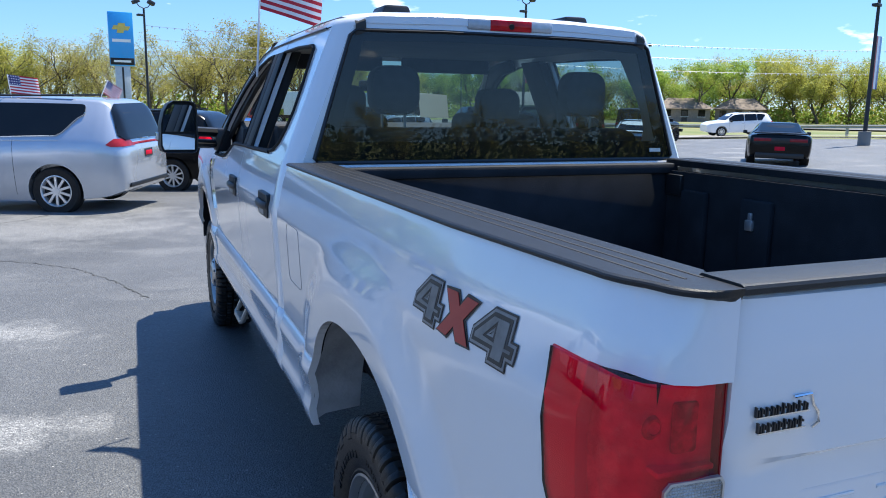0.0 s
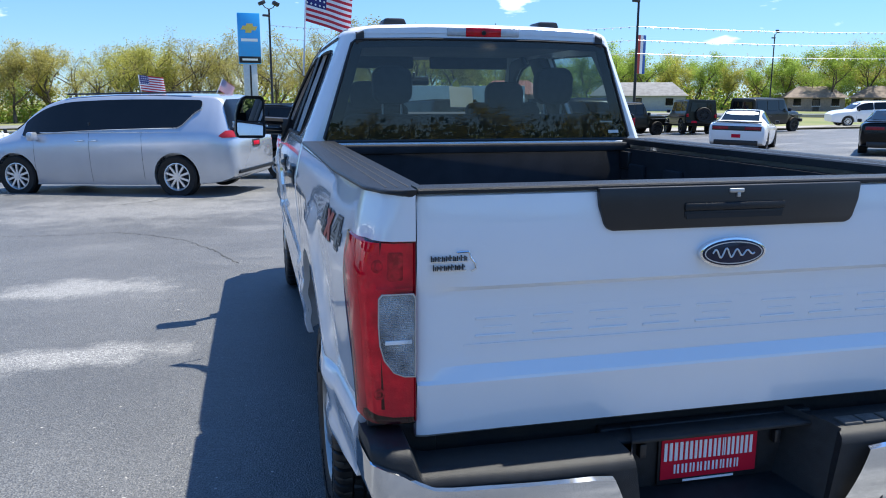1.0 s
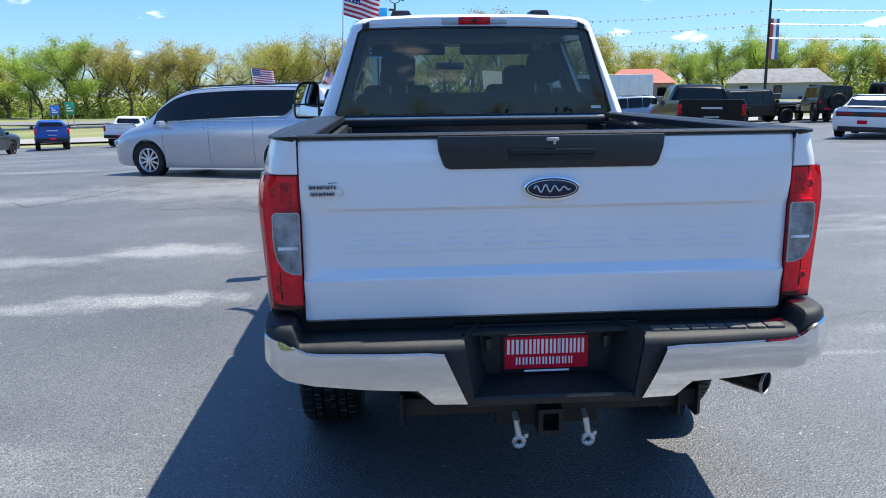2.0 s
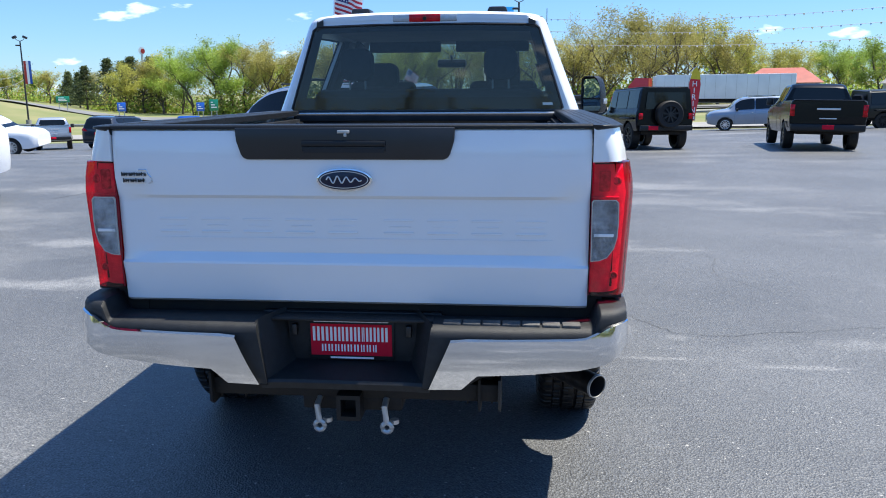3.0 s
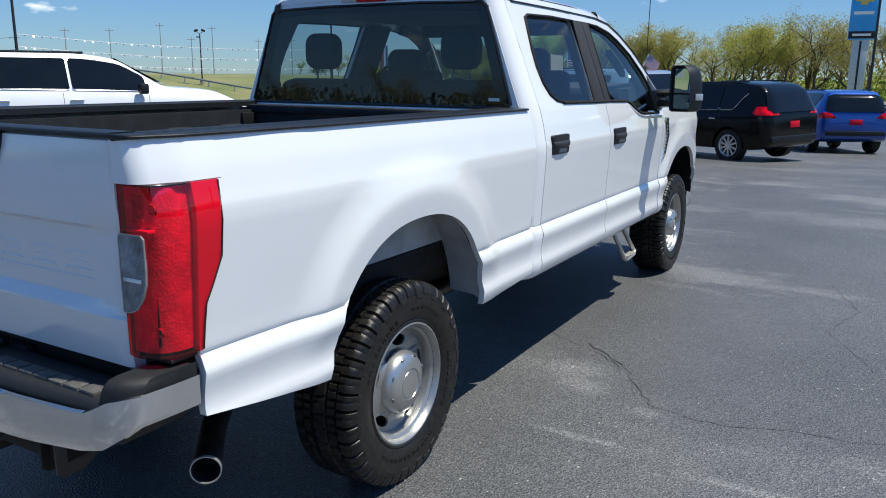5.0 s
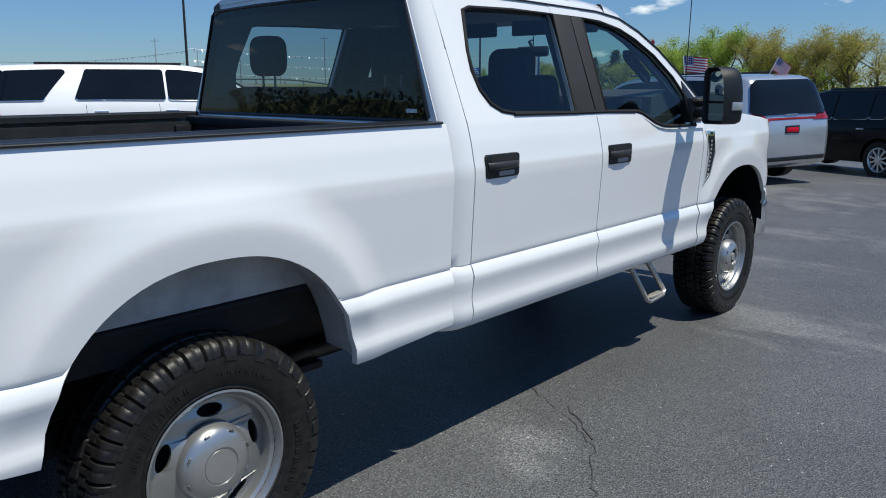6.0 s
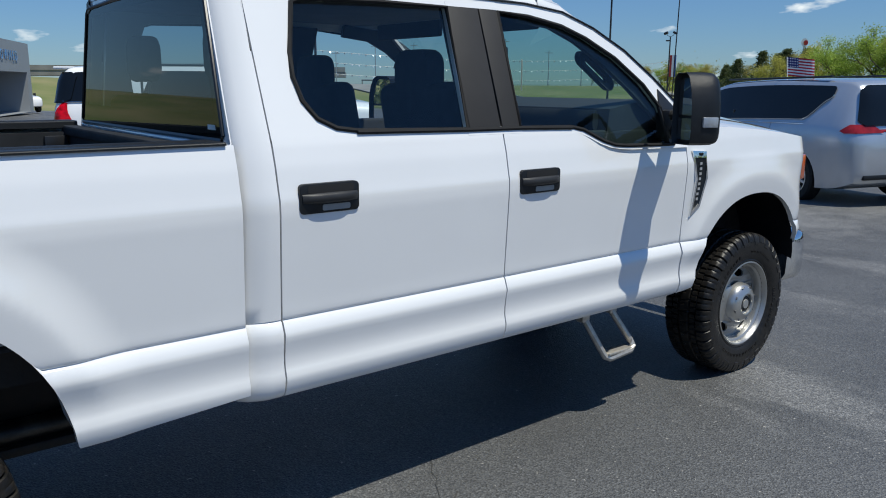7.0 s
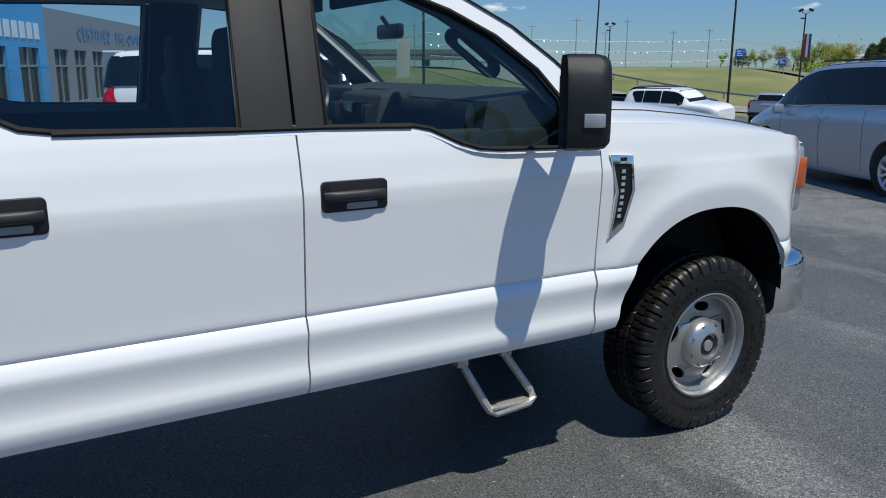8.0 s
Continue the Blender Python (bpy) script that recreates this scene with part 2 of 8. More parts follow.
def side_x(z):
    return curve_at(SIDE, z)


def spread(a, b, n):
    return [a + (b - a) * k / n for k in range(n + 1)]


def side_panel(ys, low, high, swell=None, inward=0.0, off=0.0, tuck=0.025):
    """A body panel: columns at ys from low(y) to high(y), on the side's section, with edges folded in."""
    zs = sorted({z for z, _ in SIDE} | {0.74} | {0.87 + 0.015 * k for k in range(36)})
    cols = []
    for y in ys:
        lo, hi = low(y), high(y)
        col = []
        for z in zs:
            q = min(max(z, lo), hi)
            x = side_x(q) + off + (swell(y, q) if swell else 0.0)
            col.append((x, y, q))
        first, last = col[0], col[-1]
        col = [(first[0] - tuck, y, first[2])] + col + [(last[0] - tuck * 0.8, y, last[2] + 0.001)]
        cols.append(col)
    for end in (0, -1):
        cols.insert(0 if end == 0 else len(cols), [(x - tuck, y, z) for x, y, z in cols[end]])
    bm = loft(cols, closed=False)
    bmesh.ops.remove_doubles(bm, verts=bm.verts, dist=1e-4)

    def skin(y, z):
        return side_x(z) + off + (swell(y, z) if swell else 0.0)

    def slope(y, z):
        """Outward normal of the pressed skin."""
        h = min(0.014, max(0.0015, abs(z - 0.8405) * 0.8))
        return Vector((1.0, -(skin(y + 0.006, z) - skin(y - 0.006, z)) / 0.012, -(skin(y, z + h) - skin(y, z - h)) / (2 * h))).normalized()
    return bm, slope


def panel_sides(name, made, label=""):
    """Both sides of a body panel, shaded with the skin's own normals."""
    bm, slope = made
    for s in (1, -1):
        me = bpy.data.meshes.new(name)
        c = bm.copy() if s > 0 else mirrored(bm)
        bmesh.ops.recalc_face_normals(c, faces=c.faces)
        if sum(f.normal.x * f.calc_area() for f in c.faces) * s < 0:
            bmesh.ops.reverse_faces(c, faces=c.faces[:])
        c.to_mesh(me)
        c.free()
        me.materials.append(WHITE)
        me.polygons.foreach_set("use_smooth", [True] * len(me.polygons))
        out = []
        for f in me.polygons:
            for li in f.loop_indices:
                p = me.vertices[me.loops[li].vertex_index].co
                n = slope(p.y, p.z)
                n.x *= s
                out.append(tuple(n) if n.dot(f.normal) > 0.6 else tuple(f.normal))
        me.normals_split_custom_set(out)
        ob = new(name, me)
        ob.parent = TRUCK
        if label:
            ob["label"] = label
    bm.free()


def both_sides(name, bm, mat, label="", angle=38):
    other = mirrored(bm)
    return part(name, bm, mat, TRUCK, label, angle), part(name, other, mat, TRUCK, label, angle)


# rear wing of the bed, with the wheel arch
AR, AF = (1.155, 0.47, 0.545, 0.595), (5.145, 0.46, 0.53, 0.58)


def arch(c, y):
    """Height of the arch over y, or None off it."""
    yc, zc, ry, rz = c
    t = (y - yc) / ry
    return zc + rz * (1 - abs(t) ** 2.3) ** (1 / 2.3) if abs(t) < 1 else None


def arch_swell(c, amount):
    yc, zc, ry, rz = c

    def f(y, z):
        d = ((abs(y - yc) / ry) ** 2.3 + (max(0.0, z - zc) / rz) ** 2.3) ** (1 / 2.3) - 1
        e = d - 0.165
        t = min(1.0, (e + math.sqrt(e * e + 0.0012)) / 2 / 0.24)
        rim = 1.0 - 0.14 * max(0.0, 1 - d / 0.165)
        return amount * rim * (1 - t) ** 2 * (1 + 0.35 * t) * (0.25 + 0.75 * sstep(0.66, 0.90, z))
    return f


def arch_ys(c, n=40):
    yc, zc, ry, rz = c
    return [yc - ry * math.cos(math.pi * k / n) * 0.9999 for k in range(n + 1)]


def bed_low(y):
    a = arch(AR, y)
    base = curve_at([(0.0, 0.69), (0.12, 0.668), (0.37, 0.635), (0.63, 0.605), (1.66, 0.585), (1.80, 0.588), (2.2, 0.615)], y)
    return max(a, base) if a else base


def corner_in(y):
    return -0.048 * (1 - sstep(0.0, 0.14, y)) ** 1.6 - 0.022 * (1 - sstep(0.1, 0.6, y))


def bed_swell(y, z):
    return arch_swell(AR, 0.031)(y, z) + corner_in(y)


ys = sorted(set([0.118, 0.14] + spread(0.17, 0.59, 16) + [y for y in arch_ys(AR) if y > 0.60] + spread(1.715, 2.05, 14) + [2.1, 2.15, 2.212]))
panel_sides("bed_side", side_panel(ys, bed_low, lambda y: 1.415, bed_swell), "white painted bed side panel")
# rear face of the bed side beside the tailgate
cols = []
for z in (1.3035, 1.306, 1.32, 1.34, 1.36, 1.39, 1.415):
    xb = side_x(z) + corner_in(0.06) + 0.0015
    t = 0.006 if z == 1.3035 else 0.0
    cols.append([(side_x(z) + corner_in(y) + 0.0015 - t, y, z) for y in (0.22, 0.17, 0.13, 0.09, 0.06)] + [(xb - 0.009 - t, 0.026 + t, z), (xb - 0.026 - t, 0.000 + t, z), (xb - 0.052 - t, -0.012 + t, z), (0.822, -0.016 + t, z), (0.822, 0.03, z)])
both_sides("bed_corner", loft(cols, closed=False), WHITE)
both_sides("corner_post", box(0.835, 0.90, 0.03, 0.06, 0.88, 1.31), DARK)


def arch_liner(c, inner):
    rings = []
    for y in arch_ys(c, 24):
        z = max(arch(c, y) or 0.47, 0.60)
        low = c is AF and z < 0.82 and y > 5.2
        y = min(y, 5.645)
        rings.append([(0.962 if low else side_x(max(z, 0.6)) - 0.004, y, z + 0.003), (0.89 if low else 0.93, y, z + 0.025), (inner, y, z + 0.035)])
    return loft(rings, closed=False)


both_sides("wheel_house", arch_liner(AR, 0.812), material("grey_wheel_house", (0.44, 0.45, 0.46), 0.5, 0, 0.35, 8, 0.25, 60))
both_sides("wheel_house", arch_liner(AF, 0.55), BLACKPL)

both_sides("inner_wing", box(0.803, 0.812, 0.62, 1.69, 0.875, 1.12), bpy.data.materials["grey_wheel_house"])

# bed rails, liner, floor
rings = []
for y in (0.0015, 0.003, 0.008, 0.014, 0.024, 0.035, 0.06, 0.09, 0.12, 0.16, 0.3, 0.6, 1.0, 1.6, 2.186):
    o = side_x(1.395) + corner_in(max(y, 0.06)) + 0.004 - curve_at([(0.0, 0.075), (0.003, 0.052), (0.008, 0.037), (0.014, 0.026), (0.024, 0.016), (0.035, 0.008), (0.06, 0.0)], y)
    rings.append([(max(u, 0.8185) if y < 0.075 else u, y - 0.004 * (y < 0.04) + 0.014 * (v < 1.40) * (y < 0.05) - 0.016 * (1 - sstep(0.0, 0.09, y)), v) for u, v in ((0.780, 1.394), (o - 0.010, 1.4140), (o - 0.001, 1.4150), (o, 1.416), (o, 1.4205), (o - 0.002, 1.4230), (o - 0.007, 1.4250), (0.790, 1.4250), (0.783, 1.420))])
both_sides("rail_cap", loft(rings), BLACKPL, "textured black plastic rail cap", 20)
for xo in (0.825, 0.852, 0.879):
    both_sides("rail_groove", box(xo - 0.002, xo + 0.002, 0.05, 2.17, 1.4240, 1.4257), DARK)
both_sides("bed_wall", box(0.76, 0.80, 0.06, 2.16, 0.86, 1.375), LINER)
for y in (0.25, 0.62, 1.5, 1.86):
    both_sides("wall_rib", box(0.735, 0.765, y, y + 0.16, 0.9, 1.30, 0.012), LINER)
both_sides("wheel_box", box(0.55, 0.79, 0.66, 1.66, 0.86, 1.02, 0.05), LINER)
part("bed_front", join(box(-0.80, 0.80, 2.14, 2.18, 0.86, 1.385, 0.01), box(-0.80, 0.80, 2.12, 2.19, 1.36, 1.405, 0.01)), LINER, TRUCK)
# Bed's outer front face, added in white to bounce light into the gap.
part("bed_bulkhead", box(-0.925, 0.925, 2.194, 2.204, 0.80, 1.385), WHITE, TRUCK)
part("bed_floor", box(-0.80, 0.80, 0.05, 2.16, 0.85, 0.88), LINER, TRUCK)
for x in (-0.56, -0.4, -0.24, -0.08, 0.08, 0.24, 0.40, 0.56):
    part("floor_rib", box(x - 0.035, x + 0.035, 0.06, 2.12, 0.87, 0.895, 0.006), LINER, TRUCK)
both_sides("tie_down", join(box(0.728, 0.745, 1.585, 1.605, 1.215, 1.25, 0.003), box(0.724, 0.745, 1.575, 1.615, 1.18, 1.222, 0.004)), GALV, "bare steel tie-down loop")
both_sides("rail_bracket", box(0.74, 0.775, 2.03, 2.13, 1.27, 1.36, 0.005), SATIN)
part("bed_underside", box(-0.78, 0.78, 0.05, 2.16, 0.74, 0.85), UNDER, TRUCK)

# tailgate: pressed skin with two creases, a cap and a black trim
TG = [(0.805, 0.020), (0.815, 0.004), (0.90, -0.004), (0.948, -0.014), (0.956, -0.012), (0.986, 0.010), (1.02, 0.006), (1.16, 0.001), (1.178, -0.001), (1.190, -0.016), (1.25, -0.020), (1.31, -0.021), (1.36, -0.018), (1.408, -0.011), (1.416, 0.004)]
rings = []
for x in [-0.8175, -0.814, -0.806, -0.79] + spread(-0.76, 0.76, 16) + [0.79, 0.806, 0.814, 0.8175]:
    e = max(0.0, (abs(x) - 0.79) / 0.022)
    flat = sstep(0.70, 0.79, abs(x))
    rings.append([(x, y * (1 - 0.75 * flat * (1.0 if 0.95 < z < 1.2 else 0.3)) + 0.005 * e * e, z) for z, y in TG])
part("tailgate", loft(rings, closed=False), WHITE, TRUCK, "white pressed steel tailgate with two creases", 22)
both_sides("tailgate_side", loft([[(0.8172, y * (1 - 0.75 * (1.0 if 0.95 < z < 1.2 else 0.3)) + 0.0082, z), (0.8172, 0.06, z)] for z, y in TG], closed=False), WHITE)
part("tailgate_inner", box(-0.808, 0.808, 0.022, 0.065, 0.83, 1.39, 0.006), LINER, TRUCK)
part("tailgate_cap", extrude([(-0.004, 1.414), (-0.014, 1.4145), (-0.0155, 1.416), (-0.0155, 1.4225), (-0.013, 1.4265), (-0.007, 1.4285), (0.062, 1.4285), (0.069, 1.424), (0.07, 1.400)], lambda u, v, d: (d, u, v), -0.8165, 0.8165), BLACKPL, TRUCK, "black plastic tailgate cap", 20)
part("tailgate_trim", extrude([(-0.372, 1.419), (-0.369, 1.375), (-0.355, 1.330), (-0.347, 1.319), (-0.333, 1.313), (0.333, 1.313), (0.347, 1.319), (0.355, 1.330), (0.369, 1.375), (0.372, 1.419)], XZ, -0.029, -0.008, 0.004), SATIN, TRUCK, "black trim panel round the tailgate handle")
part("tailgate_handle", join(box(-0.143, 0.143, -0.036, -0.02, 1.357, 1.377, 0.005), box(-0.142, 0.142, -0.031, -0.02, 1.340, 1.357, 0.002)), BLACKPL, TRUCK)
# Proud dark strip imitates the shade of a finger recess below the handle.
part("handle_recess", box(-0.136, 0.136, -0.0315, -0.02, 1.337, 1.350), DARK, TRUCK)
part("camera_lens", join(box(-0.020, 0.022, -0.034, -0.02, 1.400, 1.411, 0.003), box(0.002, 0.012, -0.034, -0.02, 1.389, 1.401, 0.002)), GALV, TRUCK, "small reversing camera")
# stamped letters, kept as plain raised bars
for k in range(9):
    w = 0.105
    x = -0.672 + k * 0.150 + (0.045 if k > 4 else 0)
    part("stamped_bar", join(box(x, x + w, 0.0010, 0.012, 1.101, 1.107, 0.0015), box(x, x + w, 0.0014, 0.012, 1.057, 1.063, 0.0015)), WHITE, TRUCK)
    part("stamped_bar", box(x + 0.02, x + w - 0.01, 0.0022, 0.012, 1.080, 1.084, 0.0015), WHITE, TRUCK)
part("stamped_frame", join(box(-0.70, 0.70, 0.002, 0.012, 1.122, 1.126), box(-0.70, 0.70, 0.003, 0.012, 1.036, 1.040)), WHITE, TRUCK)
# oval badge
BADGE = part("badge", extrude(oval(0.190, 0.079), lambda u, v, d: (u, d, v + 1.247), -0.036, -0.016, 0.002), CHROME, TRUCK, "blue enamel oval badge with a chrome rim")
part("badge_field", extrude(oval(0.176, 0.067), lambda u, v, d: (u, d, v + 1.247), -0.0385, -0.030, 0.001), BLUEB, BADGE)
part("badge_ring", holed(oval(0.166, 0.058), [oval(0.160, 0.053)], lambda u, v, d: (u, d, v + 1.247), -0.0395, -0.037), SILVERB, BADGE)
part("badge_mark", tube([(-0.060 + 0.120 * k / 40, -0.0392, 1.247 + 0.013 * math.sin(k * 0.62) * (1.0 - 0.5 * abs(k - 12) / 20)) for k in range(41)], 0.0024, 6), SILVERB, BADGE)
# dealer's emblem as bars and an outline
for v, n_, w in ((1.262, 10, 0.090), (1.240, 9, 0.080)):
    for k in range(n_):
        x = -0.742 - w / 2 + k * w / n_
        tall = 0.0075 if k in (0, 5, 8) else 0.0055
        part("emblem_bar", join(box(x, x + 0.0022, -0.0222, -0.018, v - 0.006, v + tall), box(x + 0.0045, x + 0.0063, -0.0222, -0.018, v - 0.006 + 0.003 * (k % 3), v + 0.003)), SATIN, TRUCK)
    part("emblem_shade", box(-0.742 - w / 2, -0.742 + w / 2, -0.0222, -0.018, v - 0.008, v - 0.0062), CHROME, TRUCK)
part("emblem_outline", tube([(-0.725, -0.021, 1.276), (-0.695, -0.021, 1.277), (-0.690, -0.021, 1.262), (-0.680, -0.021, 1.25), (-0.678, -0.021, 1.236), (-0.690, -0.021, 1.230)], 0.002, 5), CHROME, TRUCK)


# tail lamps
def lamp_section(z):
    """Plan of the lamp at a height: from the tailgate round the corner to its forward edge."""
    fwd = curve_at([(0.868, 0.128), (0.98, 0.140), (1.03, 0.165), (1.10, 0.196), (1.30, 0.205)], z)
    inner = curve_at([(0.868, 0.820), (1.3, 0.821)], z)
    outer = side_x(z) - 0.014
    pts = [(inner, 0.030), (inner, 0.002), (inner + 0.006, -0.006), (0.87, -0.010), (outer - 0.055, -0.004), (outer - 0.030, 0.010), (outer - 0.013, 0.040), (outer - 0.004, 0.08), (outer, fwd * 0.75), (outer, fwd - 0.006), (outer - 0.004, fwd), (outer - 0.04, fwd)]
    return [(x, y, z) for x, y in pts]


rings = [[(x - 0.02 * (x > 0.9), y + 0.01, z) for x, y, z in lamp_section(0.854)]] + [lamp_section(z) for z in (0.856, 0.90, 0.95, 0.98, 1.0, 1.03, 1.06, 1.10, 1.15, 1.20, 1.25, 1.29, 1.298)] + [lamp_section(1.3025), [(x - 0.004, y + 0.003, 1.305) for x, y, z in lamp_section(1.305)], [(x - 0.012 * (x > 0.85), y + 0.009 * (y < 0.1), 1.306) for x, y, z in lamp_section(1.306)]]
LENS = [(0.826, 0.977), (0.852, 0.979), (0.876, 0.990), (0.897, 1.020), (0.906, 1.055), (0.909, 1.10), (0.908, 1.168), (0.900, 1.178), (0.830, 1.178), (0.825, 1.170)]
REDG = glass("red_lens_shell", (1.0, 0.030, 0.15))
CLEARG = glass("clear_lens_shell", (0.92, 0.94, 0.95))
LAMPIN = material("lamp_reflector", (0.92, 0.90, 0.90), 0.45, 0.0, 0.30, 26, 0.3, 120)
SOCKET = material("bulb_socket", (0.70, 0.62, 0.62), 0.5, 0, 0.6, 60)
# Mottled tone stands in for reflections and dark parts inside the lens.
FLUTE = material("fluted_reflector", (0.88, 0.89, 0.90), 0.22, 0.35, 0.7, 16)
fn, fl = FLUTE.node_tree.nodes, FLUTE.node_tree.links
heights = []
for axis in ("X", "Z"):
    wv_ = fn.new("ShaderNodeTexWave")
    wv_.bands_direction, wv_.inputs["Scale"].default_value = axis, 72.0
    ftc = fn.new("ShaderNodeTexCoord")
    fl.new(ftc.outputs["Object"], wv_.inputs["Vector"])
    heights.append(wv_.outputs["Fac"])
fadd = fn.new("ShaderNodeMath")
fl.new(heights[0], fadd.inputs[0])
fl.new(heights[1], fadd.inputs[1])
fbp = fn.new("ShaderNodeBump")
fbp.inputs["Strength"].default_value, fbp.inputs["Distance"].default_value = 0.8, 0.003
fl.new(fadd.outputs["Value"], fbp.inputs["Height"])
fl.new(fbp.outputs["Normal"], fn["Principled BSDF"].inputs["Normal"])


def lamp_inside(z):
    """Plan of the reflector behind the lens at a height."""
    fwd = lamp_section(z)[10][1]
    outer = side_x(z) - 0.014
    return [(x, y, z) for x, y in ((0.8216, -0.003), (0.8224, 0.014), (0.872, 0.018), (outer - 0.064, 0.028), (outer - 0.044, 0.042), (outer - 0.030, 0.070), (outer - 0.026, fwd * 0.7), (outer - 0.026, fwd - 0.014))]


lr = loft(rings, closed=False)
inner_ = loft([lamp_inside(z) for z in (0.862, 0.93, 0.98, 1.03, 1.10, 1.2, 1.296)], closed=False)
for m_ in (False, True):
    lamp = part("tail_lamp", mirrored(lr) if m_ else lr.copy(), REDG, TRUCK, "red tail lamp with a clear reversing lens", 30)
    s = -1 if m_ else 1

    def wide(x0, x1, y0, y1, z0, z1, bevel=0.0, s=s):
        return box(min(s * x0, s * x1), max(s * x0, s * x1), y0, y1, z0, z1, bevel)
    part("reflector", mirrored(inner_) if m_ else inner_.copy(), LAMPIN, lamp, "bright reflector inside the lamp", 30)
    part("lamp_side", wide(0.8204, 0.8226, -0.004, 0.03, 0.858, 1.302), REDD, lamp)
    part("lamp_shelf", wide(0.824, 0.912, 0.004, 0.03, 1.182, 1.190, 0.002), LAMPIN, lamp)
    for zb, rb in ((1.240, 0.014), (0.920, 0.012)):
        part("bulb_socket", lathe([(rb * 1.2, 0.0), (rb * 0.9, 0.004), (rb * 0.7, 0.004), (rb * 0.6, -0.004), (0.0, -0.004)], 16), SOCKET, lamp).matrix_local = Matrix.Translation((s * 0.905, 0.030, zb)) @ Matrix.Rotation(radians(-90), 4, "Z")
    part("upper_chamber", wide(0.846, 0.884, 0.012, 0.024, 1.205, 1.275, 0.006), SOCKET, lamp)
    bow = (lambda u, v, d, s=s: (s * u, d + 0.006 * sstep(0.88, 0.91, u), v))
    part("reversing_lens", extrude(LENS, bow, -0.0128, -0.004), FLUTE, lamp, "clear fluted reversing lens")
    part("lens_cover", extrude(LENS, bow, -0.0152, -0.0148), CLEARG, lamp)
    part("lens_rim", holed([(0.866 + (u - 0.866) * 1.075, 1.078 + (v - 1.078) * 1.03) for u, v in LENS], [LENS], bow, -0.0150, -0.008), GALV, lamp)
    part("lens_divider", wide(0.832, 0.896, -0.0146, -0.010, 1.058, 1.068, 0.001), PLATEW, lamp)
    part("lens_border", tube([(s * (lamp_section(z)[10][0] + 0.001), lamp_section(z)[10][1], z) for z in (0.856, 0.92, 0.98, 1.0, 1.03, 1.06, 1.10, 1.2, 1.302)], 0.0022, 6), DARK, lamp)
lr.free()
inner_.free()
both_sides("lamp_gasket", join(box(0.835, 0.935, 0.03, 0.120, 0.840, 0.853, 0.003), box(0.810, 0.819, 0.034, 0.06, 0.84, 1.39)), DARK)
both_sides("tailgate_gap", box(0.8176, 0.8212, 0.026, 0.05, 0.84, 1.41), DARK)

# rear bumper
def bumper_bow(u, v, d):
    """The bumper's face, bowed back at the corners."""
    a = abs(u)
    back = 0.020 * sstep(0.5, 0.85, a) + 0.22 * max(0.0, a - 0.84) + 10.0 * max(0.0, a - 0.885) ** 2
    return (u, d + back - 0.018 * math.sin(math.pi * min(1, max(0, (v - 0.55) / 0.26))), v)


BUMPBLK = material("bumper_black", (0.011, 0.012, 0.013), 0.58, 0, 0.5, 40, 0.25, 500)


def bumper_profile(u):
    """Section through the black moulding at a distance from the middle: face, rounded brow, deck, back."""
    low = curve_at([(0.264, 0.542), (0.40, 0.552), (0.47, 0.60), (0.80, 0.632), (0.89, 0.66), (0.945, 0.715)], u)
    top = 0.770 + 0.060 * sstep(0.826, 0.856, u)
    face = bumper_bow(u, 0.70, -0.122)[1]
    back = 0.02 + 0.07 * sstep(0.80, 0.86, u)
    lean = 0.016 * sstep(0.262, 0.33, u)
    return [(u, back, low), (u, face + 0.014, low), (u, face, low + 0.012), (u, face, top - 0.034), (u, face + 0.004, top - 0.016),
            (u, face + 0.014 + lean * 0.3, top - 0.004), (u, face + 0.030 + lean, top), (u, back - 0.01, top), (u, back, top - 0.01)]


columns = [bumper_profile(u) for u in spread(0.302, 0.78, 12) + spread(0.79, 0.82, 3) + spread(0.826, 0.862, 9) + spread(0.87, 0.942, 10)]
end = columns[-1]
columns[0] = [(0.302 - 0.155 * max(0.0, 0.785 - z), y, z) for x, y, z in columns[0]]
columns.append([(0.948, max(y, 0.03), z) for x, y, z in end])
columns.append([(0.950, max(y, 0.098), z) for x, y, z in end])
both_sides("bumper_side", loft(columns), BUMPBLK, "black bumper side with a raised corner", 40)
part("bumper_middle", join(box(-0.32, 0.32, 0.016, 0.05, 0.56, 0.775, 0.004), box(-0.30, 0.30, -0.055, 0.03, 0.758, 0.7705, 0.005),
    loft([[(x, y, 0.570), (x, y - 0.006, 0.560), (x, y, 0.537), (x, 0.04, 0.537), (x, 0.04, 0.60), (x, 0.012, 0.596)] for x, y in ((-0.29, -0.128), (-0.2, -0.120), (0.2, -0.120), (0.29, -0.128))])), BUMPBLK, TRUCK, "black recessed middle of the bumper")
both_sides("recess_wall", loft([[(0.304, -0.122, 0.775), (0.285, -0.122, 0.66), (0.262, -0.122, 0.54)], [(0.288, -0.095, 0.783), (0.268, -0.095, 0.66), (0.246, -0.095, 0.55)], [(0.236, 0.018, 0.79), (0.225, 0.018, 0.67), (0.200, 0.018, 0.565)]], closed=False), BUMPBLK)


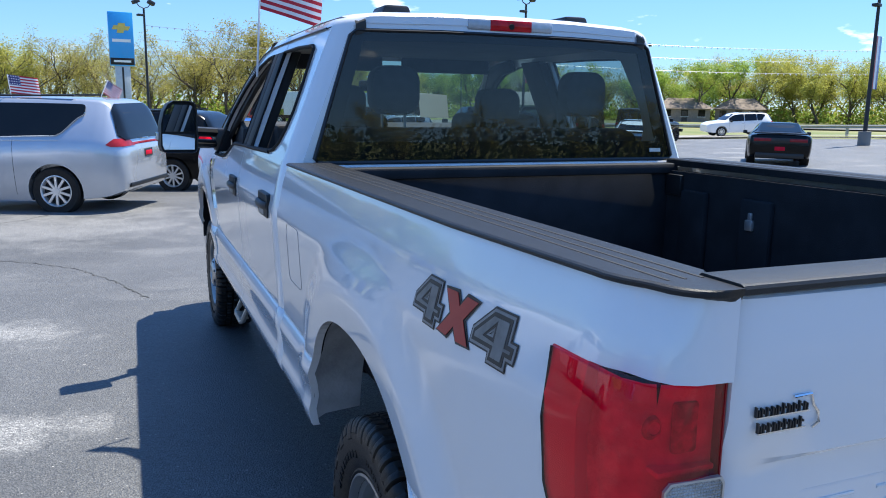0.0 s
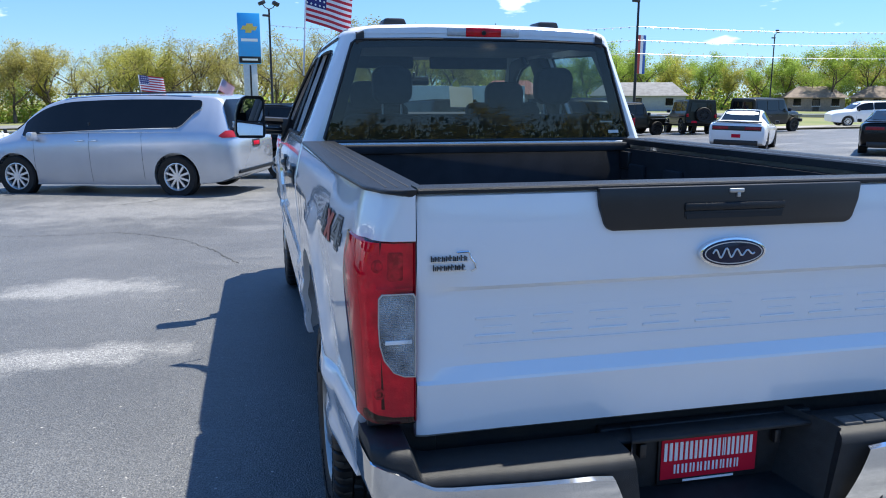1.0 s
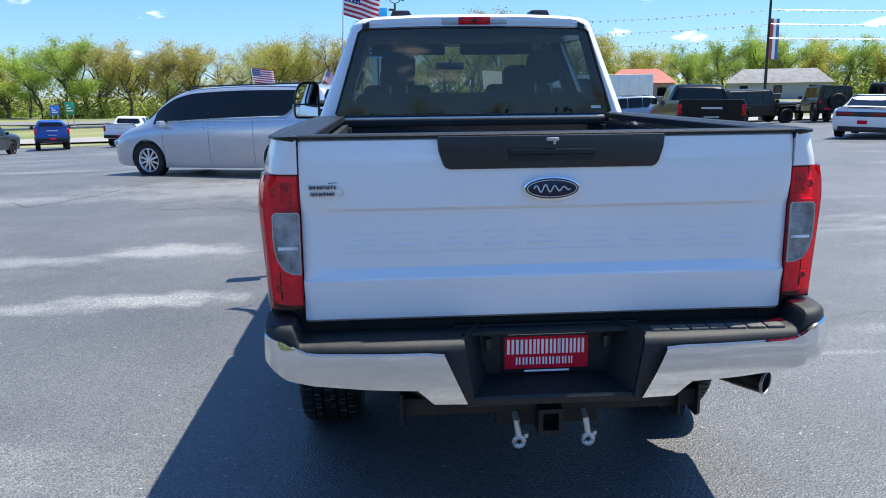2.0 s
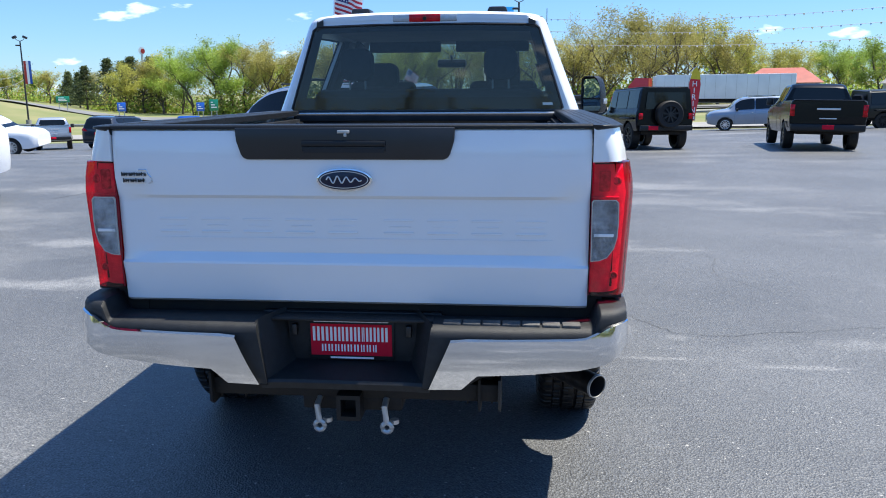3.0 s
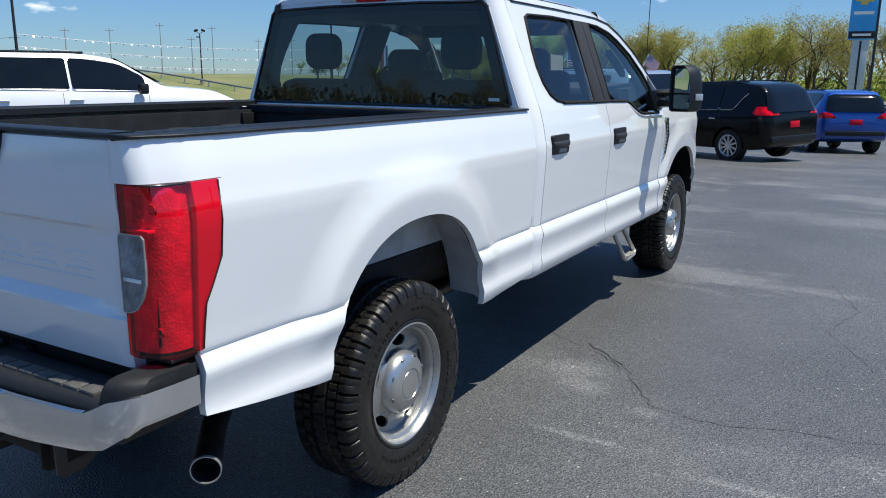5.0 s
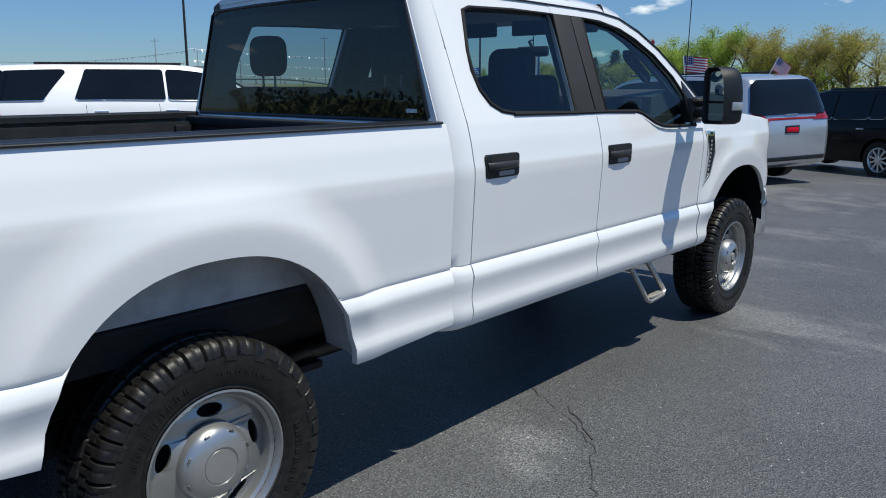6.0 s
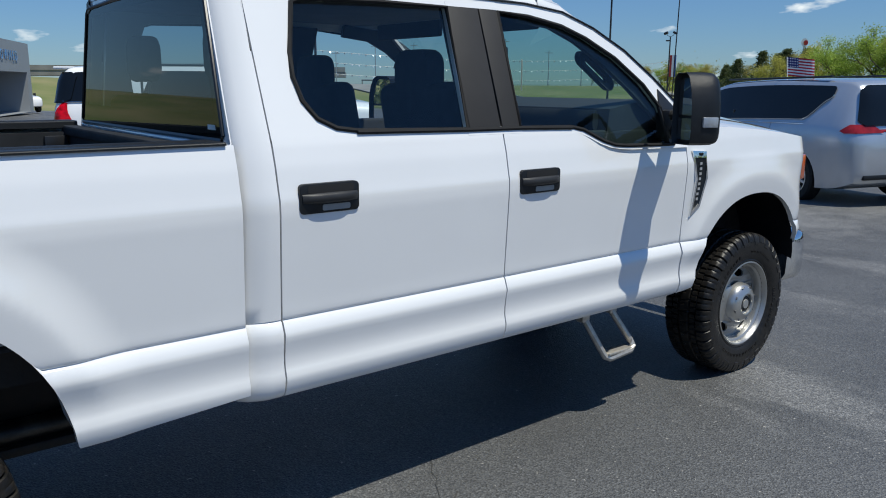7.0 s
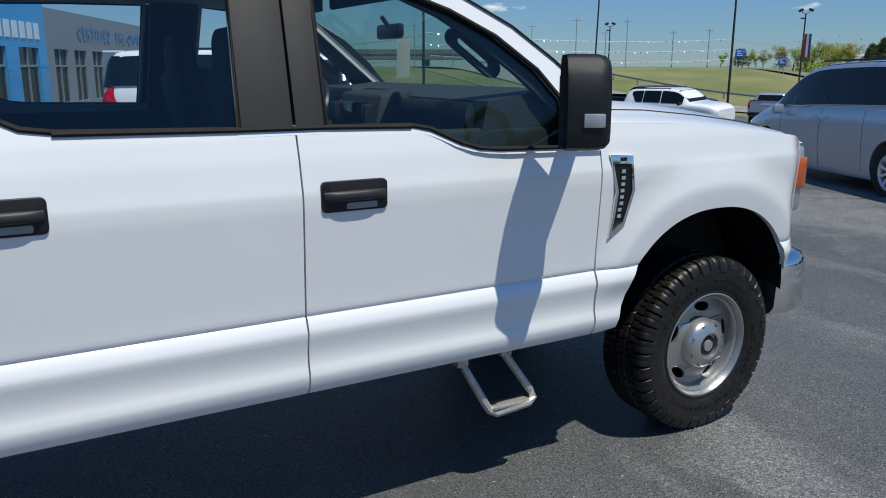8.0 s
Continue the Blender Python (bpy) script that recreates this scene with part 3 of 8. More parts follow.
def chrome_strip():
    """Chrome face: columns from the inner slanted edge to the corner."""
    top = [(0.366, 0.733), (0.42, 0.738), (0.76, 0.741), (0.805, 0.745), (0.845, 0.764), (0.88, 0.784), (0.92, 0.792), (0.945, 0.794)]
    bot = [(0.288, 0.553), (0.40, 0.557), (0.425, 0.585), (0.452, 0.611), (0.62, 0.620), (0.78, 0.634), (0.87, 0.654), (0.92, 0.688), (0.945, 0.712)]
    cols = []
    for k in range(61):
        t = k / 60
        ut, ub = 0.366 + (0.945 - 0.366) * t, 0.288 + (0.945 - 0.288) * t
        zt, zb = curve_at(top, ut), curve_at(bot, ub)
        cols.append([bumper_bow(ub + (ut - ub) * q, zb + (zt - zb) * q, -0.150 + (0.012 if q in (0, 1) else 0)) for q in (0, 0.03, 0.15, 0.35, 0.5, 0.65, 0.85, 0.97, 1)])
    xe = cols[-1]
    cols.append([(0.953, 0.02, z) for x, y, z in xe])
    cols.append([(0.956, 0.10, z) for x, y, z in xe])
    return loft(cols, closed=False)


both_sides("chrome_face", chrome_strip(), CHROME, "chrome bumper face", 50)
PAD = material("worn_step_pad", (0.10, 0.095, 0.088), 0.6, 0, 0.4, 60, 0.4, 300)
for k in range(7):
    part("step_pad", box(0.335 + k * 0.066, 0.395 + k * 0.066, -0.100, -0.052, 0.762, 0.777, 0.004), PAD, TRUCK)
PLATE = part("plate", box(-0.155, 0.152, 0.0060, 0.0140, 0.600, 0.757, 0.002), BLACKPL, TRUCK, "red and black dealer plate with white print bars")
part("plate_field", box(-0.147, 0.144, 0.0035, 0.0070, 0.617, 0.732), PLATER, PLATE)
x = -0.139
for w in (0.026, 0.026, 0.024, 0.022, 0.025, 0.022, 0.010, 0.022, 0.022, 0.024):
    part("print_bar", join(box(x, x + w * 0.34, 0.0015, 0.0040, 0.670, 0.722), box(x + w * 0.60, x + w * 0.94, 0.0015, 0.0040, 0.670, 0.722)), PLATEW, PLATE)
    x += w + 0.0052
x = -0.108
for w in (0.017, 0.018, 0.016, 0.016, 0.017, 0.018, 0.014, 0.016, 0.014):
    part("print_bar", join(box(x, x + w * 0.3, 0.0015, 0.0040, 0.632, 0.658), box(x + w * 0.62, x + w * 0.92, 0.0015, 0.0040, 0.632, 0.658)), PLATEW, PLATE)
    x += w + 0.0065
part("print_bar", box(-0.135, 0.132, 0.0042, 0.0070, 0.739, 0.749), PLATEW, PLATE)
part("print_bar", box(-0.078, 0.078, 0.0042, 0.0070, 0.605, 0.611), PLATEW, PLATE)
both_sides("plate_lamp", box(0.195, 0.215, -0.005, 0.02, 0.69, 0.73, 0.004), SATIN)
# hitch, recovery hooks, frame end
# Dark filler box added behind the gap below the tailgate corner.
both_sides("sill_end", box(0.76, 0.872, 0.045, 0.11, 0.69, 0.853, 0.004), UNDER)
part("hitch_beam", join(box(-0.51, 0.53, -0.03, 0.07, 0.470, 0.535, 0.008), *[extrude([(u, 0.49), (u + 0.012, 0.445), (u + 0.024, 0.49)], XZ, 0.0, 0.02) for u in (-0.50, -0.41, 0.40, 0.485)]), UNDER, TRUCK)
part("hitch_receiver", join(holed([(-0.042, 0.408), (0.042, 0.408), (0.042, 0.50), (-0.042, 0.50)], [[(-0.027, 0.423), (0.027, 0.423), (0.027, 0.485), (-0.027, 0.485)]], XZ, -0.085, 0.15), box(-0.18, 0.18, -0.02, 0.08, 0.42, 0.49, 0.01)), UNDER, TRUCK)
for x in (-0.505, 0.455, 0.525):
    part("hitch_bracket", extrude([(-0.055, 0.452), (-0.035, 0.437), (0.03, 0.437), (0.09, 0.475), (0.09, 0.56), (-0.055, 0.56)], lambda u, v, d, x=x: (x + d, u, v), -0.005, 0.005, 0.001), SATIN if x > 0.5 else UNDER, TRUCK)
for x in (-0.115, 0.125):
    part("recovery_hook", join(tube([(x, -0.02, 0.47), (x, -0.065, 0.455), (x + 0.006, -0.07, 0.40)], 0.011, 8), tube([(x + 0.008 + 0.017 * math.cos(a), -0.07, 0.382 + 0.017 * math.sin(a)) for a in [2 * math.pi * k / 12 for k in range(12)]], 0.009, 6, closed=True),
                               tube([(x + 0.03, -0.04, 0.40), (x + 0.03, -0.04, 0.385)], 0.016, 8)), GALV, TRUCK, "galvanised recovery hook")
both_sides("frame_rail", box(0.42, 0.50, 0.02, 5.7, 0.52, 0.68, 0.01), UNDER)
PIPE = material("stained_exhaust", (0.07, 0.064, 0.058), 0.45, 0.8, 0.5, 15, 0.2, 60)
tip, aim = Vector((0.880, 0.168, 0.463)), Vector((0.66, -0.75, -0.06)).normalized()
pu = aim.orthogonal().normalized()
pv = aim.cross(pu)


def pipe_ring(back, r):
    c = tip - aim * back
    return [tuple(c + (pu * math.cos(a) + pv * math.sin(a)) * r) for a in [2 * math.pi * k / 24 for k in range(24)]]


part("exhaust", tube([(0.52, 2.4, 0.50), (0.545, 0.95, 0.50), (0.60, 0.52, 0.498), tuple(tip - aim * 0.26), tuple(tip - aim * 0.10)], 0.041, 16), PIPE, TRUCK, "stained steel exhaust pipe")
part("exhaust_tip", loft([pipe_ring(0.012, 0.0430), pipe_ring(0.010, 0.0450), pipe_ring(0.0, 0.0445), pipe_ring(0.0, 0.0415), pipe_ring(0.004, 0.0410)], caps=False), GALV, TRUCK, "worn bright exhaust tip")
part("exhaust_sleeve", loft([pipe_ring(0.13, 0.0412), pipe_ring(0.128, 0.0425), pipe_ring(0.009, 0.0435)], caps=False), PIPE, TRUCK)
part("exhaust_bore", loft([pipe_ring(0.003, 0.0412), pipe_ring(0.095, 0.0405), pipe_ring(0.096, 0.002)], caps=False), DARK, TRUCK)
part("rear_axle", join(tube([(-0.8, 1.14, 0.40), (0.8, 1.14, 0.40)], 0.06, 10), box(-0.16, 0.16, 0.98, 1.30, 0.28, 0.52, 0.08)), UNDER, TRUCK)
part("front_axle", tube([(-0.8, 5.2, 0.40), (0.8, 5.2, 0.40)], 0.055, 10), UNDER, TRUCK)
part("underbody", join(box(-0.86, 0.86, 2.3, 4.6, 0.60, 0.70), box(-0.42, 0.42, 0.1, 5.6, 0.60, 0.74), box(-0.62, 0.62, 4.6, 5.75, 0.62, 1.15)), UNDER, TRUCK)
both_sides("fuel_tank", box(0.42, 0.66, 2.2, 3.2, 0.55, 0.66, 0.03), UNDER)
both_sides("leaf_spring", box(0.53, 0.60, 0.5, 1.85, 0.44, 0.475, 0.01), UNDER)
both_sides("shock_absorber", tube([(0.55, 1.25, 0.42), (0.5, 1.5, 0.72)], 0.035, 8), GALV)

# ---- cab ----
DY = {"rear": 2.338, "mid": 3.325, "front": 4.505}
BELT = 1.412


def sill_low(y):
    return 0.575


def cab_high(y):
    return BELT + 0.018


def door_panel(y0, y1):
    return side_panel([y0] + spread(y0 + 0.01, y1 - 0.01, 10) + [y1], sill_low, cab_high)


panel_sides("rear_door", door_panel(DY["rear"] + 0.003, DY["mid"] - 0.003), "white rear door")
DIP = [(3.3, 1.412), (3.70, 1.411), (3.76, 1.403), (3.82, 1.380), (3.88, 1.352), (3.94, 1.334), (4.0, 1.325), (4.08, 1.319), (4.6, 1.310)]
panel_sides("front_door", side_panel([DY["mid"] + 0.003] + spread(3.36, 4.47, 37) + [DY["front"] - 0.003], sill_low, lambda y: curve_at(DIP, y) + 0.012), "white front door")
both_sides("sill_backing", join(box(0.86, 0.940, 2.31, 4.55, 0.60, 0.80), box(0.86, 0.932, 2.31, 4.55, 0.8, 1.31)), DARK)


def green_x(z):
    return 0.942 - 0.395 * (z - BELT)


def GH(u, v, d):
    return (green_x(v) + d, u, v)


def rear_y(z):
    return 2.236 + 0.04 * (z - 1.6)


# rear corner of the cab, from the sill to the roof
rings = []
for z in [0.572, 0.582, 0.60, 0.62, 0.645, 0.665, 0.70, 0.735, 0.765, 0.80, 0.836, 0.8405, 0.845, 0.90, 1.05, 1.19, 1.235, 1.26, 1.34, 1.41, 1.5, 1.7, 1.9, 1.9445]:
    sx = side_x(z) if z <= 1.41 else green_x(z)
    ry = rear_y(z)
    pts = [(sx - 0.070, ry + 0.001), (sx - 0.062, ry + 0.0015), (sx - 0.050, ry + 0.006), (sx - 0.025, ry + 0.030), (sx - 0.008, ry + 0.066), (sx, ry + 0.092), (sx, DY["rear"] - 0.003), (sx - 0.03, DY["rear"] - 0.003)]
    rings.append([(x, y, z) for x, y in pts])
both_sides("cab_corner", loft(rings, closed=False), WHITE, "white painted rear corner of the cab", 40)

# upper door frames with their window openings
RW = [(2.515, 1.868), (2.470, 1.70), (2.462, 1.62), (2.478, 1.545), (2.52, 1.487), (2.585, 1.455), (2.67, 1.444), (3.155, 1.436), (3.186, 1.893), (2.86, 1.892), (2.56, 1.882)]
FW = [(3.425, 1.436), (3.72, 1.428), (3.79, 1.415), (3.90, 1.365), (3.97, 1.345), (4.05, 1.338), (4.395, 1.330), (4.36, 1.50), (4.275, 1.605), (4.12, 1.722), (3.95, 1.805), (3.81, 1.852), (3.62, 1.882), (3.452, 1.892)]


TOPZ = 1.938
both_sides("rear_door_frame", holed([(DY["rear"] + 0.003, BELT), (3.168, BELT), (3.20, TOPZ), (DY["rear"] + 0.003, TOPZ)], [RW], GH, -0.0015, -0.03), WHITE)
both_sides("front_door_frame", holed([(u, v) for u, v in [(3.412, 1.412)] + DIP[1:-1]] + [(4.505, 1.311), (4.515, 1.41), (4.60, 1.415), (4.56, 1.46), (4.36, 1.638), (4.20, 1.757), (4.02, 1.85), (3.84, 1.912), (3.62, TOPZ - 0.004), (3.44, TOPZ), (3.44, 1.90)], [FW], GH, -0.0015, -0.03), WHITE)
# black pillar covers
PILLAR = material("matt_pillar_film", (0.034, 0.033, 0.033), 0.62, 0, 0.12, 8, 0.08, 500, spec=0.28)
both_sides("pillar_cover", extrude([(3.160, 1.430), (3.318, 1.430), (3.345, 1.896), (3.188, 1.896)], GH, -0.02, 0.004, 0.002), PILLAR, "matt black door pillar cover")
both_sides("pillar_cover", extrude([(3.328, 1.430), (3.42, 1.430), (3.45, 1.896), (3.352, 1.896)], GH, -0.02, 0.004, 0.002), PILLAR, "matt black door pillar cover")
both_sides("door_header", extrude([(3.15, BELT), (3.43, BELT), (3.43, 1.44), (3.15, 1.44)], GH, -0.03, 0.0), WHITE)
both_sides("belt_seal", tube([GH(2.66, 1.440, 0.003), GH(3.15, 1.433, 0.003), GH(3.43, 1.432, 0.003), GH(3.72, 1.425, 0.003)], 0.0085, 6), SEALM)
both_sides("door_header", extrude([(3.185, 1.898), (3.452, 1.898), (3.452, TOPZ), (3.185, TOPZ)], GH, -0.03, 0.0), WHITE)
both_sides("mirror_sail", extrude([(4.36, 1.335), (4.54, 1.395), (4.52, 1.45), (4.375, 1.585), (4.35, 1.50)], lambda u, v, d: GH(u, v, d), -0.012, 0.006, 0.002), SATIN)


def seal(poly, w, closed=True):
    return tube([GH(u, v, 0.0) for u, v in poly], w, 6, closed=closed)


both_sides("window_seal", seal(RW, 0.009), SEALM)
both_sides("window_seal", seal(FW, 0.009), SEALM)
both_sides("drip_rail", tube([GH(u, v, 0.004) for u, v in [(2.40, 1.940), (3.0, 1.942), (3.44, 1.938), (3.62, 1.936), (3.84, 1.914), (4.02, 1.853), (4.20, 1.760), (4.36, 1.641), (4.55, 1.470)]], 0.004, 6), SATIN)


def pane(poly, name, mat, off=-0.012):
    # the driver's side windows are down
    for s in (1,):
        bm = from_lists([(s * GH(u, v, off)[0], u, v) for u, v in poly], [tuple(range(len(poly)))])
        part(name, bm, mat, TRUCK)


pane(RW, "rear_door_window", SGLASS)
pane(FW, "front_door_window", FGLASS)
# rear wall and window
RWIN = [(-0.823, 1.420), (0.823, 1.420), (0.835, 1.435), (0.685, 1.905), (0.660, 1.925), (0.3, 1.934), (-0.3, 1.934), (-0.660, 1.925), (-0.685, 1.905), (-0.835, 1.435)]
BACK = (lambda u, v, d: (u, rear_y(v) + d, v))
part("rear_wall", holed([(-0.885, 1.405), (0.885, 1.405), (0.692, 1.905), (0.668, 1.940), (0.640, 1.958), (0.55, 1.968), (0.3, 1.985), (-0.3, 1.985), (-0.55, 1.968), (-0.640, 1.958), (-0.668, 1.940), (-0.692, 1.905)], [RWIN], BACK, -0.001, 0.03), WHITE, TRUCK)
part("rear_wall_lower", box(-0.87, 0.87, 2.226, 2.26, 0.80, 1.405), WHITE, TRUCK)
part("rear_ledge", box(-0.80, 0.80, 2.205, 2.23, 1.395, 1.412, 0.006), WHITE, TRUCK)
part("rear_window", from_lists([BACK(u, v, -0.003) for u, v in RWIN], [tuple(range(len(RWIN)))]), PGLASS, TRUCK, "dark tinted rear window")
part("rear_window_seal", tube([BACK(u, v, -0.003) for u, v in RWIN], 0.008, 6, closed=True), SATIN, TRUCK)
part("window_frit", holed(RWIN, [[(-0.745, 1.50), (0.745, 1.50), (0.632, 1.885), (0.3, 1.897), (-0.3, 1.897), (-0.632, 1.885)]], BACK, 0.002, 0.004), DARK, TRUCK)
part("window_sticker", extrude([(0.715, 1.452), (0.775, 1.452), (0.772, 1.468), (0.713, 1.468)], BACK, -0.006, -0.004), PAPER, TRUCK)

# roof, rounded in plan at the rear corners like the cab below it
RY = rear_y(1.95)


def roof_edge(y):
    return green_x(1.944) - curve_at([(0.0, 0.070), (0.006, 0.050), (0.03, 0.025), (0.066, 0.008), (0.092, 0.0)], y - RY)


rings = []
for y, dz, low in ((RY - 0.003, -0.020, 0.0), (RY + 0.006, -0.010, 0.0), (RY + 0.016, -0.005, 0.0), (RY + 0.03, -0.002, 0.0), (RY + 0.048, 0.0, 0.0), (RY + 0.066, 0.001, 0.0), (RY + 0.092, 0.002, 0.0), (2.5, 0.012, 0.0), (2.9, 0.018, 0.0), (3.3, 0.014, 0.0), (3.55, 0.004, 0.0), (3.72, -0.012, -0.012), (3.84, -0.030, -0.030)):
    e = roof_edge(max(y, RY))
    half = [(e, 1.943 + low), (e - 0.005, 1.955 + low), (e - 0.015, 1.967 + low + dz * 0.2), (e - 0.030, 1.977 + low * 0.6 + dz * 0.3), (e - 0.055, 1.988 + dz * 0.5), (0.55, 2.002 + dz), (0.3, 2.012 + dz), (0.0, 2.015 + dz)]
    if not rings:
        # turned-down lip over the rear header
        lip = [(x, z - d) for (x, z), d in zip(half, (0.0, 0.0, 0.008, 0.016, 0.024, 0.028, 0.030, 0.030))]
        rings.append([(-x, y - 0.0015, z) for x, z in lip] + [(x, y - 0.0015, z) for x, z in reversed(lip[:-1])])
    rings.append([(-x, y, z) for x, z in half] + [(x, y, z) for x, z in reversed(half[:-1])])
part("roof", loft(rings, closed=False), WHITE, TRUCK, "white painted cab roof")
part("headliner", box(-0.70, 0.70, 2.30, 3.75, 1.925, 1.94), material("grey_headliner", (0.25, 0.25, 0.24), 0.9), TRUCK)
rings = []
for y, z in ((RY - 0.008, 1.922), (RY - 0.010, 1.940), (RY - 0.009, 1.956), (RY + 0.002, 1.969), (RY + 0.016, 1.977), (RY + 0.03, 1.980), (RY + 0.066, 1.983), (RY + 0.092, 1.984), (2.6, 1.989), (3.3, 1.988), (3.7, 1.971)):
    x = roof_edge(max(y, RY + 0.010)) - 0.042
    rings.append([(x - 0.020, y, z + 0.007), (x + 0.020, y, z - 0.009), (x + 0.018, y, z - 0.020), (x - 0.022, y, z - 0.004)])
both_sides("roof_moulding", loft(rings), SATIN, "dark roof ditch moulding")
HIGH = part("high_brake_lamp", box(-0.195, 0.195, 2.242, 2.30, 1.950, 1.992, 0.006), CLEARL, TRUCK, "high brake lamp with red centre and clear ends")
part("red_centre", box(-0.095, 0.095, 2.2385, 2.29, 1.949, 1.993, 0.004), REDL, HIGH)
part("camera_lens", tube([(0, 2.246, 1.969), (0, 2.235, 1.967)], 0.012, 10), DARK, HIGH)
for x in (-0.43, 0.43):
    part("roof_bracket", extrude([(x - 0.075, 1.99), (x + 0.075, 1.99), (x + 0.055, 2.046), (x + 0.045, 2.052), (x - 0.045, 2.052), (x - 0.055, 2.046)], XZ, 2.44, 2.60, 0.010), SATIN, TRUCK, "small black roof marker base")

# windscreen, bonnet, wings, front
part("windscreen_frame", holed([(-0.69, -0.006), (0.69, -0.006), (0.88, -0.52), (-0.88, -0.52)], [[(-0.655, -0.025), (0.655, -0.025), (0.83, -0.49), (-0.83, -0.49)]], lambda u, v, d: (u, 3.83 - v * 1.36, 1.955 + v + d), 0.0, -0.02), WHITE, TRUCK)
rings = []
for u, v in ((3.70, 1.931), (3.84, 1.912), (3.93, 1.883), (4.02, 1.85), (4.11, 1.806), (4.20, 1.757), (4.28, 1.700), (4.36, 1.638), (4.46, 1.552), (4.56, 1.46)):
    px, zw = green_x(v), min(1.982, 1.957 - (u - 3.83) / 1.36)
    ix = 0.69 + 0.19 * max(0.0, 1.949 - zw) / 0.514
    rings.append([(px - 0.012, u, v - 0.02), (px - 0.001, u, v - 0.003), (px - 0.002, u, v + 0.008), (px - 0.012, u + 0.004, v + (zw - v) * 0.45 + 0.008), ((px + ix) / 2 - 0.004, u + 0.008, v + (zw - v) * 0.8 + 0.008), (ix - 0.01, u + 0.004, zw + 0.002)])
both_sides("screen_pillar", loft(rings, closed=False), WHITE, "white painted windscreen pillar", 60)
ws = part("windscreen", from_lists([(-0.67, 3.85, 1.94), (0.67, 3.85, 1.94), (0.84, 4.50, 1.46), (-0.84, 4.50, 1.46)], [(0, 1, 2, 3)]), WGLASS, TRUCK)
ws.visible_shadow = False


def fender_low(y):
    a = arch(AF, y)
    base = curve_at([(4.5, 0.578), (4.70, 0.60), (5.6, 0.66), (5.79, 0.82)], y)
    return max(a, base) if a else base


def fender_high(y):
    return curve_at([(4.5, BELT - 0.004), (4.9, 1.395), (5.2, 1.372), (5.45, 1.346), (5.66, 1.316), (5.74, 1.300), (5.79, 1.272)], y)


def fender_swell(y, z):
    return arch_swell(AF, 0.027)(y, z) - 0.10 * sstep(5.56, 5.82, y) ** 1.5


ysf = sorted(set([DY["front"] + 0.003, 4.55, 4.60] + [y for y in arch_ys(AF) if 4.62 < y < 5.66] + [5.69, 5.74, 5.785]))
panel_sides("front_wing", side_panel(ysf, fender_low, fender_high, fender_swell), "white front wing with an arch")
rings = []
for y, zc in ((4.47, 1.475), (4.6, 1.486), (4.9, 1.474), (5.2, 1.438), (5.45, 1.398), (5.62, 1.368), (5.74, 1.342), (5.80, 1.322), (5.84, 1.285)):
    zf = fender_high(y)
    w = side_x(zf) - 0.02 - 0.10 * sstep(5.56, 5.82, y)
    hg = zc - zf
    prof = [(w + 0.002, zf - 0.004), (w - 0.03, zf + 0.010), (w - 0.09, zf + 0.014 + hg * 0.12), (w - 0.16, zf + 0.012 + hg * 0.40), (w - 0.24, zc - 0.004), (0.45, zc), (0.2, zc - 0.006), (0, zc - 0.008)]
    rings.append([(-x, y, z) for x, z in prof] + [(x, y, z) for x, z in reversed(prof[:-1])])
part("bonnet", loft(rings, closed=False), WHITE, TRUCK, "white bonnet with raised centre", 30)
both_sides("bonnet_gap", tube([(side_x(fender_high(y)) - 0.02 - 0.10 * sstep(5.56, 5.82, y) - 0.16, y, fender_high(y) + 0.013 + (curve_at([(4.6, 1.486), (4.9, 1.474), (5.2, 1.438), (5.45, 1.398), (5.62, 1.368), (5.74, 1.342)], y) - fender_high(y)) * 0.40) for y in (4.62, 4.75, 4.9, 5.05, 5.2, 5.32, 5.45, 5.54, 5.62, 5.70)], 0.0035, 5), DARK)
part("cowl", box(-0.85, 0.85, 4.42, 4.60, 1.36, 1.452, 0.02), BLACKPL, TRUCK)
part("grille", join(box(-0.62, 0.62, 5.77, 5.87, 0.86, 1.26, 0.03), *[box(-0.60, 0.60, 5.86, 5.885, z, z + 0.05, 0.01) for z in (0.92, 1.04, 1.16)]), CHROME, TRUCK)
both_sides("headlamp", join(box(0.60, 0.872, 5.68, 5.862, 0.94, 1.262, 0.03), ), CLEARL, "clear headlamp")
both_sides("marker_lens", box(0.80, 0.886, 5.772, 5.858, 1.055, 1.205, 0.010), AMBER, "amber side marker lens")
rings = []
for z0, inset in ((0.455, 0.045), (0.470, 0.014), (0.50, 0.002), (0.60, 0.0), (0.70, 0.002), (0.735, 0.012), (0.750, 0.040)):
    rings.append([(x - inset * (x > 0.5), y - inset, z0) for x, y in ((0.925, 5.665), (0.945, 5.70), (0.950, 5.76), (0.940, 5.82), (0.912, 5.885), (0.862, 5.935), (0.78, 5.968), (0.62, 5.995), (0.40, 6.01), (0.40, 5.93), (0.84, 5.70))])
both_sides("front_bumper_end", loft(rings), CHROME, "chrome front bumper end", 60)
part("front_bumper_centre", box(-0.42, 0.42, 5.90, 6.02, 0.46, 0.75, 0.03), CHROME, TRUCK)
part("front_valance", box(-0.84, 0.84, 5.62, 5.80, 0.44, 0.64, 0.03), BLACKPL, TRUCK)

